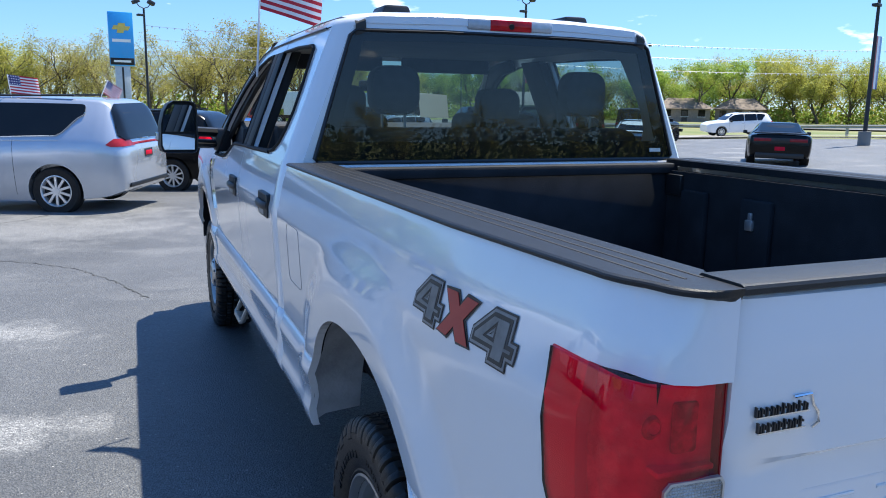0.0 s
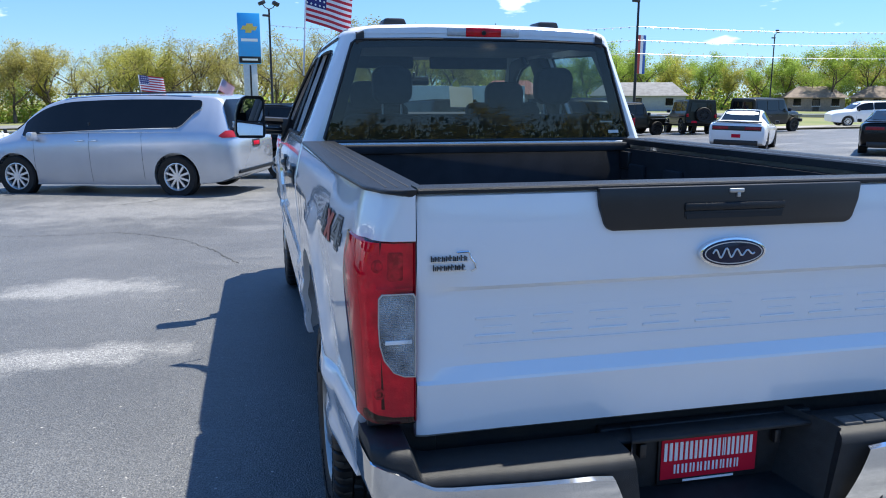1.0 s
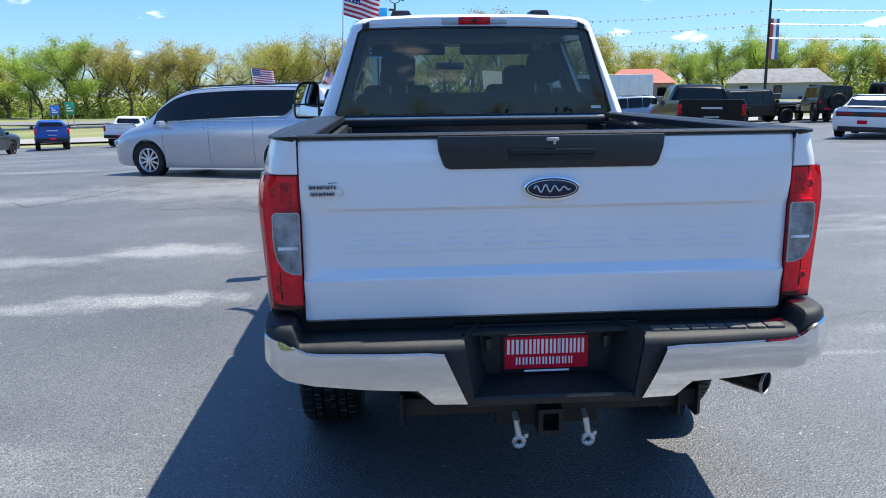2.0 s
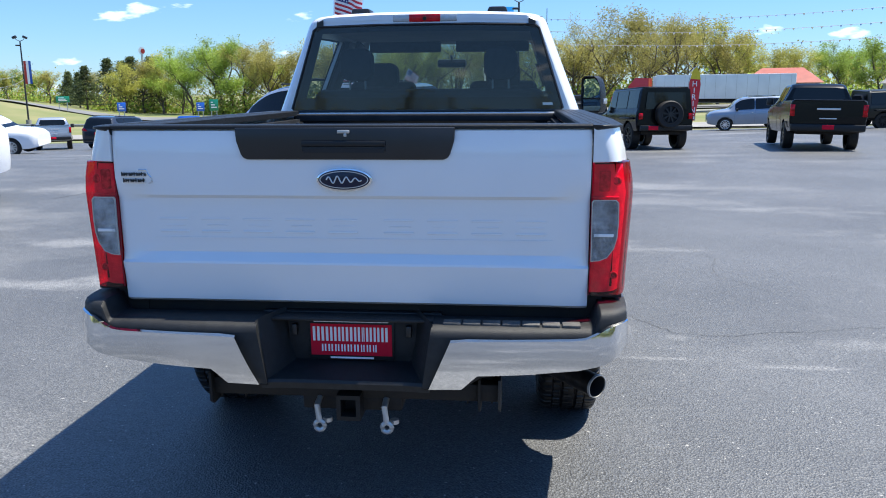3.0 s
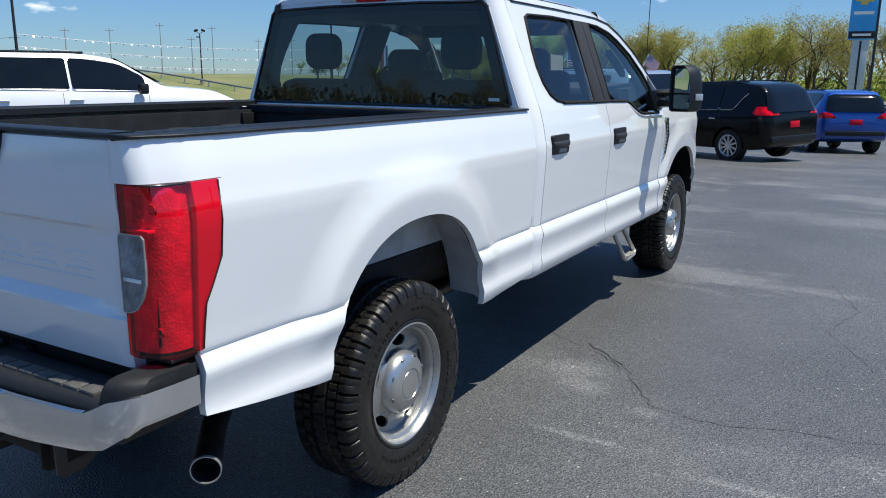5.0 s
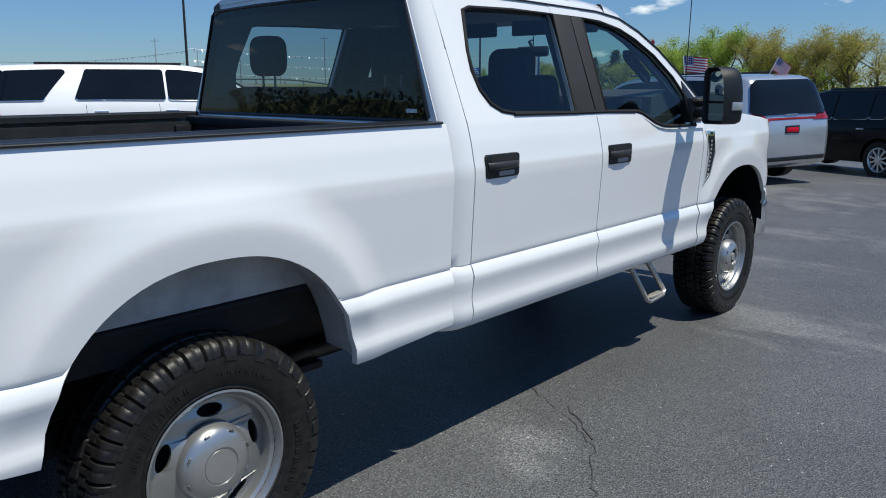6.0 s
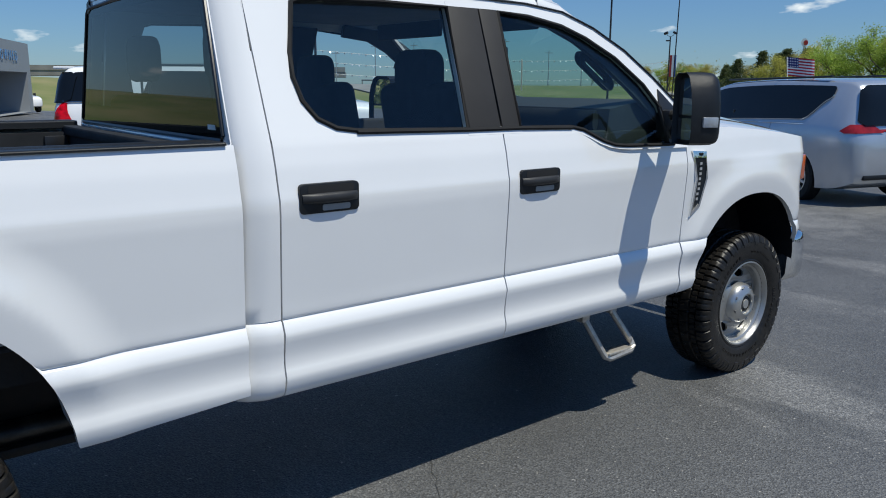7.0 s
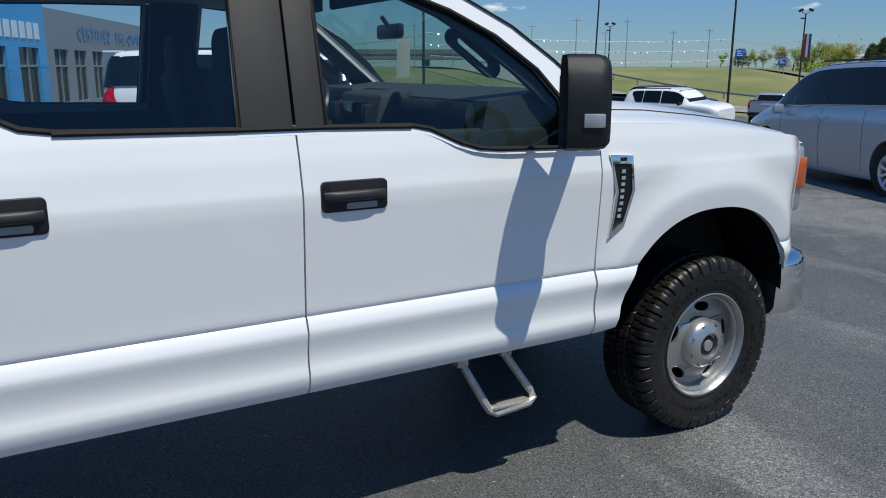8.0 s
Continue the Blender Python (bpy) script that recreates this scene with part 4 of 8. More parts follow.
# wing vent with chrome edge
VP = [(u + 0.018, v) for u, v in ((4.527, 1.292), (4.640, 1.284), (4.652, 1.15), (4.612, 1.01), (4.536, 0.965), (4.548, 1.05), (4.556, 1.15))]
VI = [(u + 0.018, v) for u, v in ((4.540, 1.258), (4.628, 1.253), (4.638, 1.15), (4.602, 1.024), (4.550, 0.992), (4.560, 1.05), (4.568, 1.15))]
SIDEAT = (lambda u, v, d: (side_x(v) + d, u, v))
both_sides("wing_vent", holed(VP, [VI], SIDEAT, -0.01, 0.010), CHROME, "chrome-edged black wing vent")
both_sides("vent_grille", holed(VI, [], SIDEAT, -0.008, 0.005), BLACKPL)
for k in range(8):
    z = 1.045 + k * 0.025
    both_sides("vent_bar", box(side_x(z) + 0.004, side_x(z) + 0.0075, 4.598 - 0.006 * (k < 2), 4.616 - 0.006 * (k < 2), z, z + 0.013), SILVERB)
both_sides("vent_badge_bar", box(side_x(1.27) + 0.008, side_x(1.27) + 0.013, 4.593, 4.623, 1.267, 1.279), SATIN)
lettering("XL", 0.022, Matrix.Translation((side_x(1.27) + 0.014, 4.608, 1.272)) @ Matrix.Rotation(radians(90), 4, "Z") @ Matrix.Rotation(radians(90), 4, "X"), SATIN, TRUCK, 0.001, "trim_letters")


# door handles
GRIPM = material("dark_grip_plastic", (0.028, 0.029, 0.031), 0.45, 0, 0.15, 30, 0.1, 600, spec=0.35)
GLIMPSEM = material("pale_glimpse_grey", (0.30, 0.30, 0.29), 0.4, 0, 0.1, 30)
def handle(y0, y1, z0, z1):
    x = side_x((z0 + z1) / 2)
    yc, zc = (y0 + y1) / 2, (z0 + z1) / 2
    both_sides("handle_cup", extrude(moved(round_rect(y1 - y0, z1 - z0, 0.016), yc, zc), YZ, x - 0.02, x + 0.007, 0.003), BLACKPL, "black door handle and surround")
    # Flat dark plate stands in for the shaded hollow above the grip.
    both_sides("handle_hollow", extrude(moved(round_rect(y1 - y0 - 0.05, 0.026, 0.008), yc + 0.004, zc + 0.030), YZ, x, x + 0.0082), DARK)
    grip = []
    for k in range(15):
        u = -1 + k / 7
        hh = 0.017 - 0.003 * abs(u) ** 3
        out_ = 0.011 + 0.019 * (1 - abs(u) ** 4)
        grip.append([(x + 0.004 + (out_ - 0.004) * (0.5 + 0.5 * math.cos(a)) if math.cos(a) > 0 else x + 0.004 + (out_ - 0.004) * 0.5 * (1 + math.cos(a)), yc + u * (y1 - y0 - 0.016) / 2, zc + 0.002 + hh * math.sin(a)) for a in [2 * math.pi * q / 12 for q in range(12)]])
    both_sides("handle_grip", loft(grip), GRIPM)
    # Pale plate stands in for white body paint showing under the grip.
    both_sides("key_plate", extrude(moved(round_rect(0.105, 0.020, 0.006), yc + 0.022, zc - 0.031), YZ, x, x + 0.0088), GLIMPSEM, "pale plate in place of the body paint seen below the grip")


handle(2.405, 2.628, 1.186, 1.284)
handle(3.382, 3.606, 1.172, 1.269)
part("fuel_flap", holed(moved(round_rect(0.21, 0.21, 0.03), 1.93, 1.12), [moved(round_rect(0.2074, 0.2074, 0.03), 1.93, 1.12)], lambda u, v, d: (-(side_x(v) + d), u, v), -0.002, 0.0010), material("flap_joint", (0.16, 0.165, 0.17), 0.5), TRUCK)


# towing mirrors
for s in (1, -1):
    def shell(y, k, drop=1.0, s=s):
        return [(s * (1.207 + (i - 0.106) * k), y, 1.502 + j * (0.5 + 0.5 * k) * drop) for i, j in ((0, -0.12), (0.010, -0.146), (0.03, -0.155), (0.185, -0.152), (0.206, -0.142), (0.214, -0.11), (0.208, 0.02), (0.19, 0.09), (0.165, 0.135), (0.13, 0.155), (0.03, 0.153), (0.005, 0.135), (0.0, 0.10))]
    HM = part("wing_mirror", loft([shell(4.214, 0.93), shell(4.188, 0.955), shell(4.184, 0.985), shell(4.192, 1.0), shell(4.25, 1.0), shell(4.288, 0.98), shell(4.312, 0.90), shell(4.328, 0.72)]), BLACKPL, TRUCK, "large black towing mirror with two glasses", 45)
    part("mirror_glass", extrude([(s * u, v) for u, v in ((1.116, 1.475), (1.298, 1.475), (1.293, 1.54), (1.270, 1.60), (1.235, 1.634), (1.135, 1.632), (1.116, 1.615))], XZ, 4.207, 4.2125), MIRROR, HM)
    part("mirror_glass", extrude([(s * u, v) for u, v in ((1.120, 1.368), (1.29, 1.370), (1.300, 1.395), (1.299, 1.462), (1.116, 1.462))], XZ, 4.207, 4.2125), MIRROR, HM)
    HM.matrix_local = Matrix.Translation((s * 1.15, 4.24, 0)) @ Matrix.Rotation(radians(-29 if s > 0 else 8), 4, "Z") @ Matrix.Diagonal((0.86 if s > 0 else 1.02, 1, 1, 1)) @ Matrix.Translation((-s * 1.15, -4.24, 0))
    a, b = sorted((s * 1.299, s * 1.323))
    part("indicator", box(a, b, 4.235, 4.305, 1.425, 1.470, 0.005), CLEARL, HM, "clear indicator lens")
    part("mirror_arm", join(tube([(s * 0.915, 4.42, 1.46), (s * 1.16, 4.27, 1.478)], 0.030, 8), tube([(s * 0.925, 4.42, 1.39), (s * 1.16, 4.27, 1.405)], 0.028, 8), box(min(s * 0.88, s * 0.98), max(s * 0.88, s * 0.98), 4.36, 4.50, 1.345, 1.49, 0.02)), SATIN, TRUCK)

# wheels
TREAD = material("tyre_tread", (0.0065, 0.0065, 0.0068), 0.42, 0, 0.35, 40, 0.12, 300, color2=(0.017, 0.015, 0.013), spec=0.36)


def tyre_mesh():
    """All-terrain tyre: staggered shoulder lugs that reach down the sidewall, zigzag grooves and cut blocks."""
    R, N = 0.402, 360
    prof = [(0.222, 0.100, 0), (0.232, 0.112, 0), (0.25, 0.124, 0), (0.256, 0.121, 0), (0.272, 0.130, 0), (0.31, 0.1355, 0), (0.332, 0.1365, 0), (0.338, 0.1365, 0), (0.341, 0.1395, 6), (0.356, 0.1385, 6), (0.358, 0.1375, 3), (0.374, 0.134, 3), (0.388, 0.127, 3), (0.397, 0.118, 3),
            (R, 0.106, 2), (R, 0.076, 2), (R - 0.013, 0.074, 4), (R - 0.013, 0.066, 4), (R + 0.001, 0.064, 1), (R + 0.002, 0.034, 1), (R - 0.011, 0.032, 4), (R - 0.011, 0.025, 4), (R + 0.002, 0.023, 5), (R + 0.003, 0.0, 5)]
    prof = [(r, -o, k) for r, o, k in prof] + [(r, o, k) for r, o, k in reversed(prof[:-1])]
    rings = []
    for i in range(N):
        a = 2 * math.pi * i / N
        ring = []
        for r, o, k in prof:
            j = i + (5 if o > 0 else 0)
            ph, lug = j % 9, (j // 9) % 2
            if k == 6:
                r, o = (r, o) if lug and ph > 1 else (r, o * 0.978)
            elif k in (2, 3):
                if ph == 0:
                    r, o = r - 0.012, o * (0.95 if k == 3 else 1.0)
                elif k == 3 and ph == 5:
                    r -= 0.005
                elif k == 2 and ph == 5 and abs(o) < 0.09:
                    r -= 0.007
            elif k == 1 and ((j + 4) % 9 == 0 or (j + 8) % 9 == 0 and abs(o) > 0.04):
                r -= 0.011
            elif k == 5 and (j + (3 if abs(o) > 0.01 else 0)) % 9 == 0:
                r -= 0.011
            if k in (4, 1) and abs(o) > 0.02:
                o += math.copysign(0.006 if (j // 4) % 2 else -0.004, o) if abs(o) < 0.08 else 0
            ring.append((o, r * math.sin(a), r * math.cos(a)))
        rings.append(ring)
    rings.append(rings[0])
    bm = loft(rings, closed=False)
    bmesh.ops.remove_doubles(bm, verts=bm.verts, dist=1e-5)
    return bm


def sidewall_print():
    """Raised bars of the sidewall's moulded print."""
    out, rnd = None, random.Random(3)
    for start, n, r, h in ((20, 9, 0.298, 0.022), (140, 12, 0.300, 0.016), (235, 8, 0.297, 0.024), (320, 7, 0.302, 0.012)):
        for k in range(n):
            a = radians(start + k * 6.2)
            w = rnd.uniform(0.010, 0.020)
            for q in (-0.36, 0.36):
                b = box(0.1325, 0.1368, w * q - 0.0026, w * q + 0.0026, r - h / 2, r + h / 2)
                b.transform(Matrix.Rotation(a, 4, "X"))
                out = join(out, b) if out else b
            b = box(0.1325, 0.1364, -w * 0.4, w * 0.4, r + h / 2 - 0.004, r + h / 2)
            b.transform(Matrix.Rotation(a, 4, "X"))
            out = join(out, b)
    return out


def wheel_holes(n, r, w, h):
    out = []
    for k in range(n):
        a = 2 * math.pi * (k + 0.2) / n
        hole = []
        for u, v in oval(h, w, 14):
            hole.append(((r + u) * math.cos(a) - v * math.sin(a), (r + u) * math.sin(a) + v * math.cos(a)))
        out.append(hole)
    return out


# Darker tone puts the shade of the hub's square dents into colour.
HUBD = material("hub_notch", (0.20, 0.20, 0.195), 0.4, 0.6, 0.1, 10)


def truck_wheel(m, front):
    ty = part("wheel", tyre_mesh(), TREAD, TRUCK, "all-terrain tyre on a silver steel wheel", 25)
    ty.matrix_local = m
    tagged(part("sidewall_print", sidewall_print(), TREAD, ty), kind="stuff")
    rim = part("rim", join(lathe([(0.226, 0.105), (0.240, 0.118), (0.243, 0.122), (0.236, 0.124), (0.228, 0.116), (0.222, 0.098), (0.212, 0.090), (0.205, 0.072), (0.203, 0.055), (0.206, 0.0), (0.225, -0.10)], 48),
                           holed([(0.206 * math.cos(2 * math.pi * k / 60), 0.206 * math.sin(2 * math.pi * k / 60)) for k in range(60)], [[(0.10 * math.cos(2 * math.pi * k / 30), 0.10 * math.sin(2 * math.pi * k / 30)) for k in range(30)]] + wheel_holes(5, 0.168, 0.092, 0.040),
                                 lambda u, v, d: (d + 0.028 * sstep(0.205, 0.11, math.hypot(u, v)), u, v), 0.058, 0.048)), STEEL, ty, "silver painted steel rim", 30)
    # Flat dark disc fills the slots in place of the shaded wheel inside.
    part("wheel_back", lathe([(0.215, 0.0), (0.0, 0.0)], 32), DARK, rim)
    if front:
        prof = [(0.118, 0.070), (0.112, 0.105), (0.100, 0.122), (0.078, 0.135), (0.062, 0.140), (0.056, 0.138), (0.052, 0.122), (0.0, 0.122)]
    else:
        prof = [(0.128, 0.070), (0.124, 0.096), (0.112, 0.114), (0.092, 0.126), (0.062, 0.131), (0.060, 0.127), (0.056, 0.1265), (0.054, 0.130), (0.0, 0.131)]
    hub = part("hub_cover", lathe(prof, 40), HUB, rim, "silver hub cover", 30)
    for k in range(8):
        nb = box(-0.004, 0.0035, -0.009, 0.009, -0.008, 0.008, 0.002)
        nb.transform(Matrix.Rotation(2 * math.pi * (k + 0.4) / 8, 4, "X") @ Matrix.Translation((0.1145 if not front else 0.124, 0, 0.108 if not front else 0.096)) @ Matrix.Rotation(radians(38), 4, "Y"))
        part("hub_notch", nb, HUBD, hub)
    if front:
        part("hub_lock", lathe([(0.046, 0.1225), (0.044, 0.128), (0.030, 0.129), (0.028, 0.124)], 24), DARK, hub)
        part("lock_dial", lathe([(0.028, 0.1225), (0.026, 0.133), (0.010, 0.134), (0.0, 0.134)], 16), GALV, hub)
    return ty


for s in (1, -1):
    for yw, fr in ((1.148, False), (5.205, True)):
        truck_wheel(pose(s * 0.818, yw, 0.398, 0, 0, 0 if s > 0 else 180), fr)

# side steps under the front doors
both_sides("side_step", join(tube([(0.80, 3.99, 0.54), (0.83, 4.00, 0.48), (0.875, 4.07, 0.335), (0.88, 4.085, 0.31), (0.89, 4.11, 0.298), (0.895, 4.26, 0.312), (0.89, 4.283, 0.33), (0.875, 4.275, 0.36), (0.83, 4.19, 0.50), (0.80, 4.18, 0.56)], 0.0165, 8),
                             box(0.79, 0.835, 3.965, 4.015, 0.49, 0.57, 0.006), box(0.79, 0.835, 4.165, 4.215, 0.50, 0.58, 0.006)), STEPM, "small metal side step on two tubes")
both_sides("step_tread", box(0.845, 0.905, 4.09, 4.262, 0.316, 0.330, 0.004), STEPM)


# decals: outlined figures on the bed side
FOUR = ([(0.0, 0.24), (0.0, 0.46), (0.40, 1.0), (0.84, 1.0), (0.84, 0.46), (1.0, 0.46), (1.0, 0.24), (0.84, 0.24), (0.84, 0.0), (0.50, 0.0), (0.50, 0.24)], [(0.30, 0.46), (0.50, 0.46), (0.50, 0.74)])
CROSS = ([(0.0, 1.0), (0.34, 1.0), (0.52, 0.68), (0.72, 1.0), (1.02, 1.0), (0.68, 0.50), (1.0, 0.0), (0.68, 0.0), (0.48, 0.33), (0.28, 0.0), (-0.02, 0.0), (0.33, 0.50)], None)


def decal(shape, y, z, w, h, grow, off, mat):
    outer, hole = shape

    def out(poly, g):
        n = len(poly)
        area = sum(poly[i - 1][0] * poly[i][1] - poly[i][0] * poly[i - 1][1] for i in range(n))
        sgn = 1 if area > 0 else -1
        res = []
        for i in range(n):
            (ax, ay), (bx, by), (cx, cy) = [(p[0] * w, p[1] * h) for p in (poly[i - 1], poly[i], poly[(i + 1) % n])]
            d1, d2 = Vector((bx - ax, by - ay)).normalized(), Vector((cx - bx, cy - by)).normalized()
            n1, n2 = Vector((d1.y, -d1.x)) * sgn, Vector((d2.y, -d2.x)) * sgn
            m = (n1 + n2) / max(0.5, 1 + n1.dot(n2))
            res.append((bx + m.x * g, by + m.y * g))
        return res

    def place(u, v, d):
        yy, zz = y + w / 2 - u - 0.10 * v, z + v - h / 2
        return (-(side_x(zz) + bed_swell(yy, zz) + off + d), yy, zz)
    part("decal", holed(out(outer, grow), [out(hole, -grow)] if hole else [], place, 0.0, 0.0008), mat, TRUCK, "grey and red drive-type decal")


LIGHTG = material("pale_grey_decal", (0.26, 0.26, 0.26), 0.4, 0, 0.3, 40)
MIDG = material("mid_grey_decal", (0.19, 0.19, 0.185), 0.4, 0, 0.3, 40)
for shape, yd, w_, h_, top_ in ((FOUR, 0.632, 0.125, 0.076, MIDG), (CROSS, 0.500, 0.112, 0.074, DECALR), (FOUR, 0.365, 0.128, 0.076, MIDG)):
    decal(shape, yd, 1.272, w_, h_, 0.0095, 0.0016, DECALG)
    if top_ is MIDG:
        decal(shape, yd, 1.272, w_, h_, 0.0060, 0.0024, LIGHTG)
        decal(shape, yd, 1.272, w_, h_, 0.0010, 0.0032, DECALG)
        decal(shape, yd, 1.272, w_, h_, -0.0060, 0.0040, MIDG)
    else:
        decal(shape, yd, 1.272, w_, h_, 0.0040, 0.0032, top_)

# inside the cab
def seat(x, y, w, h=0.62, rest=True, z0=0.90):
    b = box(-w / 2, w / 2, -0.10, 0.06, 0.0, h, 0.05, 3)
    b.transform(Matrix.Translation((x, y, z0 + 0.10)) @ Matrix.Rotation(radians(10), 4, "X"))
    c = box(x - w / 2, x + w / 2, y, y + 0.52, z0 - 0.05, z0 + 0.13, 0.05, 3)
    part("seat", join(b, c), SEAT, TRUCK, "grey cloth seat")


def headrest(x, y, z, w, h):
    p = extrude(moved(round_rect(w, h, min(w, h) * 0.32, 5), x, z), XZ, y - 0.05, y + 0.05, 0.02)
    part("headrest", p, SEAT, TRUCK, "grey cloth headrest")
    part("headrest_post", join(*[tube([(x + q, y, z - h / 2 - 0.07), (x + q, y, z - h / 2 + 0.02)], 0.006, 6) for q in (-0.05, 0.05)]), GALV, TRUCK)


for x in (-0.45, 0.45):
    seat(x, 3.42, 0.50, 0.62)
    headrest(x, 3.28, 1.645, 0.25, 0.20)
seat(0.0, 2.50, 1.45, 0.56)
for x in (-0.455, 0.455):
    headrest(x, 2.41, 1.705, 0.210, 0.20)
both_sides("sun_visor", box(0.06, 0.64, 3.79, 3.815, 1.845, 1.93, 0.010), SEAT, "folded grey sun visor")
part("console", box(-0.16, 0.16, 3.35, 4.0, 0.85, 1.18, 0.04), DASH, TRUCK)
part("dashboard", loft([[(-0.88, 4.05, 1.0), (0.88, 4.05, 1.0), (0.88, 4.5, 1.0), (-0.88, 4.5, 1.0)], [(-0.88, 4.0, 1.25), (0.88, 4.0, 1.25), (0.88, 4.5, 1.3), (-0.88, 4.5, 1.3)], [(-0.84, 4.08, 1.495), (0.84, 4.08, 1.495), (0.82, 4.38, 1.535), (-0.82, 4.38, 1.535)]]), DASH, TRUCK)
part("instrument_hood", box(-0.66, -0.22, 4.0, 4.25, 1.33, 1.525, 0.03), DASH, TRUCK)
part("dash_screen", box(-0.12, 0.13, 3.898, 3.925, 1.30, 1.47, 0.008), CARGLASS, TRUCK)
for x in (-0.19, 0.15):
    part("dash_vent", box(x, x + 0.04, 3.885, 3.93, 1.30, 1.46, 0.01), SATIN, TRUCK)
sw = [(-0.42 + 0.19 * math.cos(a), 3.86 + 0.06 * math.sin(a), 1.37 + 0.18 * math.sin(a)) for a in [2 * math.pi * k / 28 for k in range(28)]]
part("steering_wheel", join(tube(sw, 0.017, 8, closed=True), tube([(-0.42, 3.86, 1.37), (-0.42, 4.1, 1.28)], 0.03, 8), box(-0.57, -0.27, 3.845, 3.885, 1.35, 1.39, 0.012), box(-0.48, -0.36, 3.83, 3.89, 1.31, 1.41, 0.02)), SATIN, TRUCK)
part("inside_mirror", join(box(-0.12, 0.12, 4.085, 4.115, 1.735, 1.80, 0.015), tube([(0, 4.10, 1.78), (0, 4.06, 1.83)], 0.01, 6)), SATIN, TRUCK)
part("cab_floor", box(-0.86, 0.86, 2.28, 4.5, 0.66, 0.72), DASH, TRUCK)
both_sides("inner_door_trim", join(box(0.80, 0.86, 2.36, 3.30, 0.72, 1.415, 0.02), box(0.80, 0.86, 3.34, 4.45, 0.72, 1.40, 0.02)), DASH)
both_sides("inner_pillar", extrude([(3.19, 1.40), (3.40, 1.40), (3.43, 1.90), (3.21, 1.90)], GH, -0.085, -0.035, 0.01), DASH)
both_sides("inner_screen_pillar", extrude([(4.60, 1.40), (4.36, 1.632), (4.20, 1.75), (4.02, 1.842), (3.84, 1.905), (3.60, 1.925), (3.60, 1.86), (3.78, 1.842), (3.92, 1.785), (4.06, 1.70), (4.20, 1.59), (4.36, 1.44), (4.44, 1.38)], GH, -0.065, -0.035, 0.006), DASH, "dark inner trim of the windscreen pillar")


def turned(poly, deg, du, dv):
    c, q = math.cos(radians(deg)), math.sin(radians(deg))
    return [(u * c - v * q + du, u * q + v * c + dv) for u, v in poly]


both_sides("grab_handle", holed(turned(round_rect(0.23, 0.075, 0.034), -40, 4.075, 1.665), [turned(round_rect(0.155, 0.030, 0.014), -40, 4.075, 1.665)], GH, -0.115, -0.085), DASH, "dark grab handle on the windscreen pillar")
part("dash_pad", loft([[(x, 4.03 + 0.02 * math.cos(a), 1.44 + 0.05 * math.sin(a)) for a in [2 * math.pi * q / 10 for q in range(10)]] for x in (0.16, 0.30, 0.55, 0.80)]), DASH, TRUCK)
part("glove_box_lid", box(0.28, 0.78, 3.985, 4.03, 1.10, 1.30, 0.015), SATIN, TRUCK)
part("centre_stack", extrude([(3.93, 1.05), (3.90, 1.30), (3.95, 1.50), (4.10, 1.52), (4.10, 1.05)], YZ, -0.22, 0.22, 0.015), DASH, TRUCK)
SHEET = material("thin_white_sheet", (0.80, 0.80, 0.74), 0.8)
nt = SHEET.node_tree
out = next(q for q in nt.nodes if q.type == "OUTPUT_MATERIAL")
old = out.inputs["Surface"].links[0].from_socket
tl = nt.nodes.new("ShaderNodeBsdfTranslucent")
tl.inputs["Color"].default_value = (0.85, 0.85, 0.78, 1)
mx = nt.nodes.new("ShaderNodeMixShader")
mx.inputs[0].default_value = 0.6
nt.links.new(old, mx.inputs[1])
nt.links.new(tl.outputs[0], mx.inputs[2])
nt.links.new(mx.outputs[0], out.inputs["Surface"])
part("windscreen_paper", extrude([(0.010, 1.575), (0.205, 1.572), (0.190, 1.716), (-0.005, 1.730)], lambda u, v, d: (0.27 + 0.74 * u + 0.67 * d, 4.06 - 0.67 * u + 0.74 * d, v), 0.0, 0.001), SHEET, TRUCK, "white paper price sheet")
part("aerial", tube([(0.80, 4.60, 1.46), (0.80, 4.60, 1.56), (0.80, 4.62, 2.25)], 0.003, 6), SATIN, TRUCK, "thin black aerial mast")


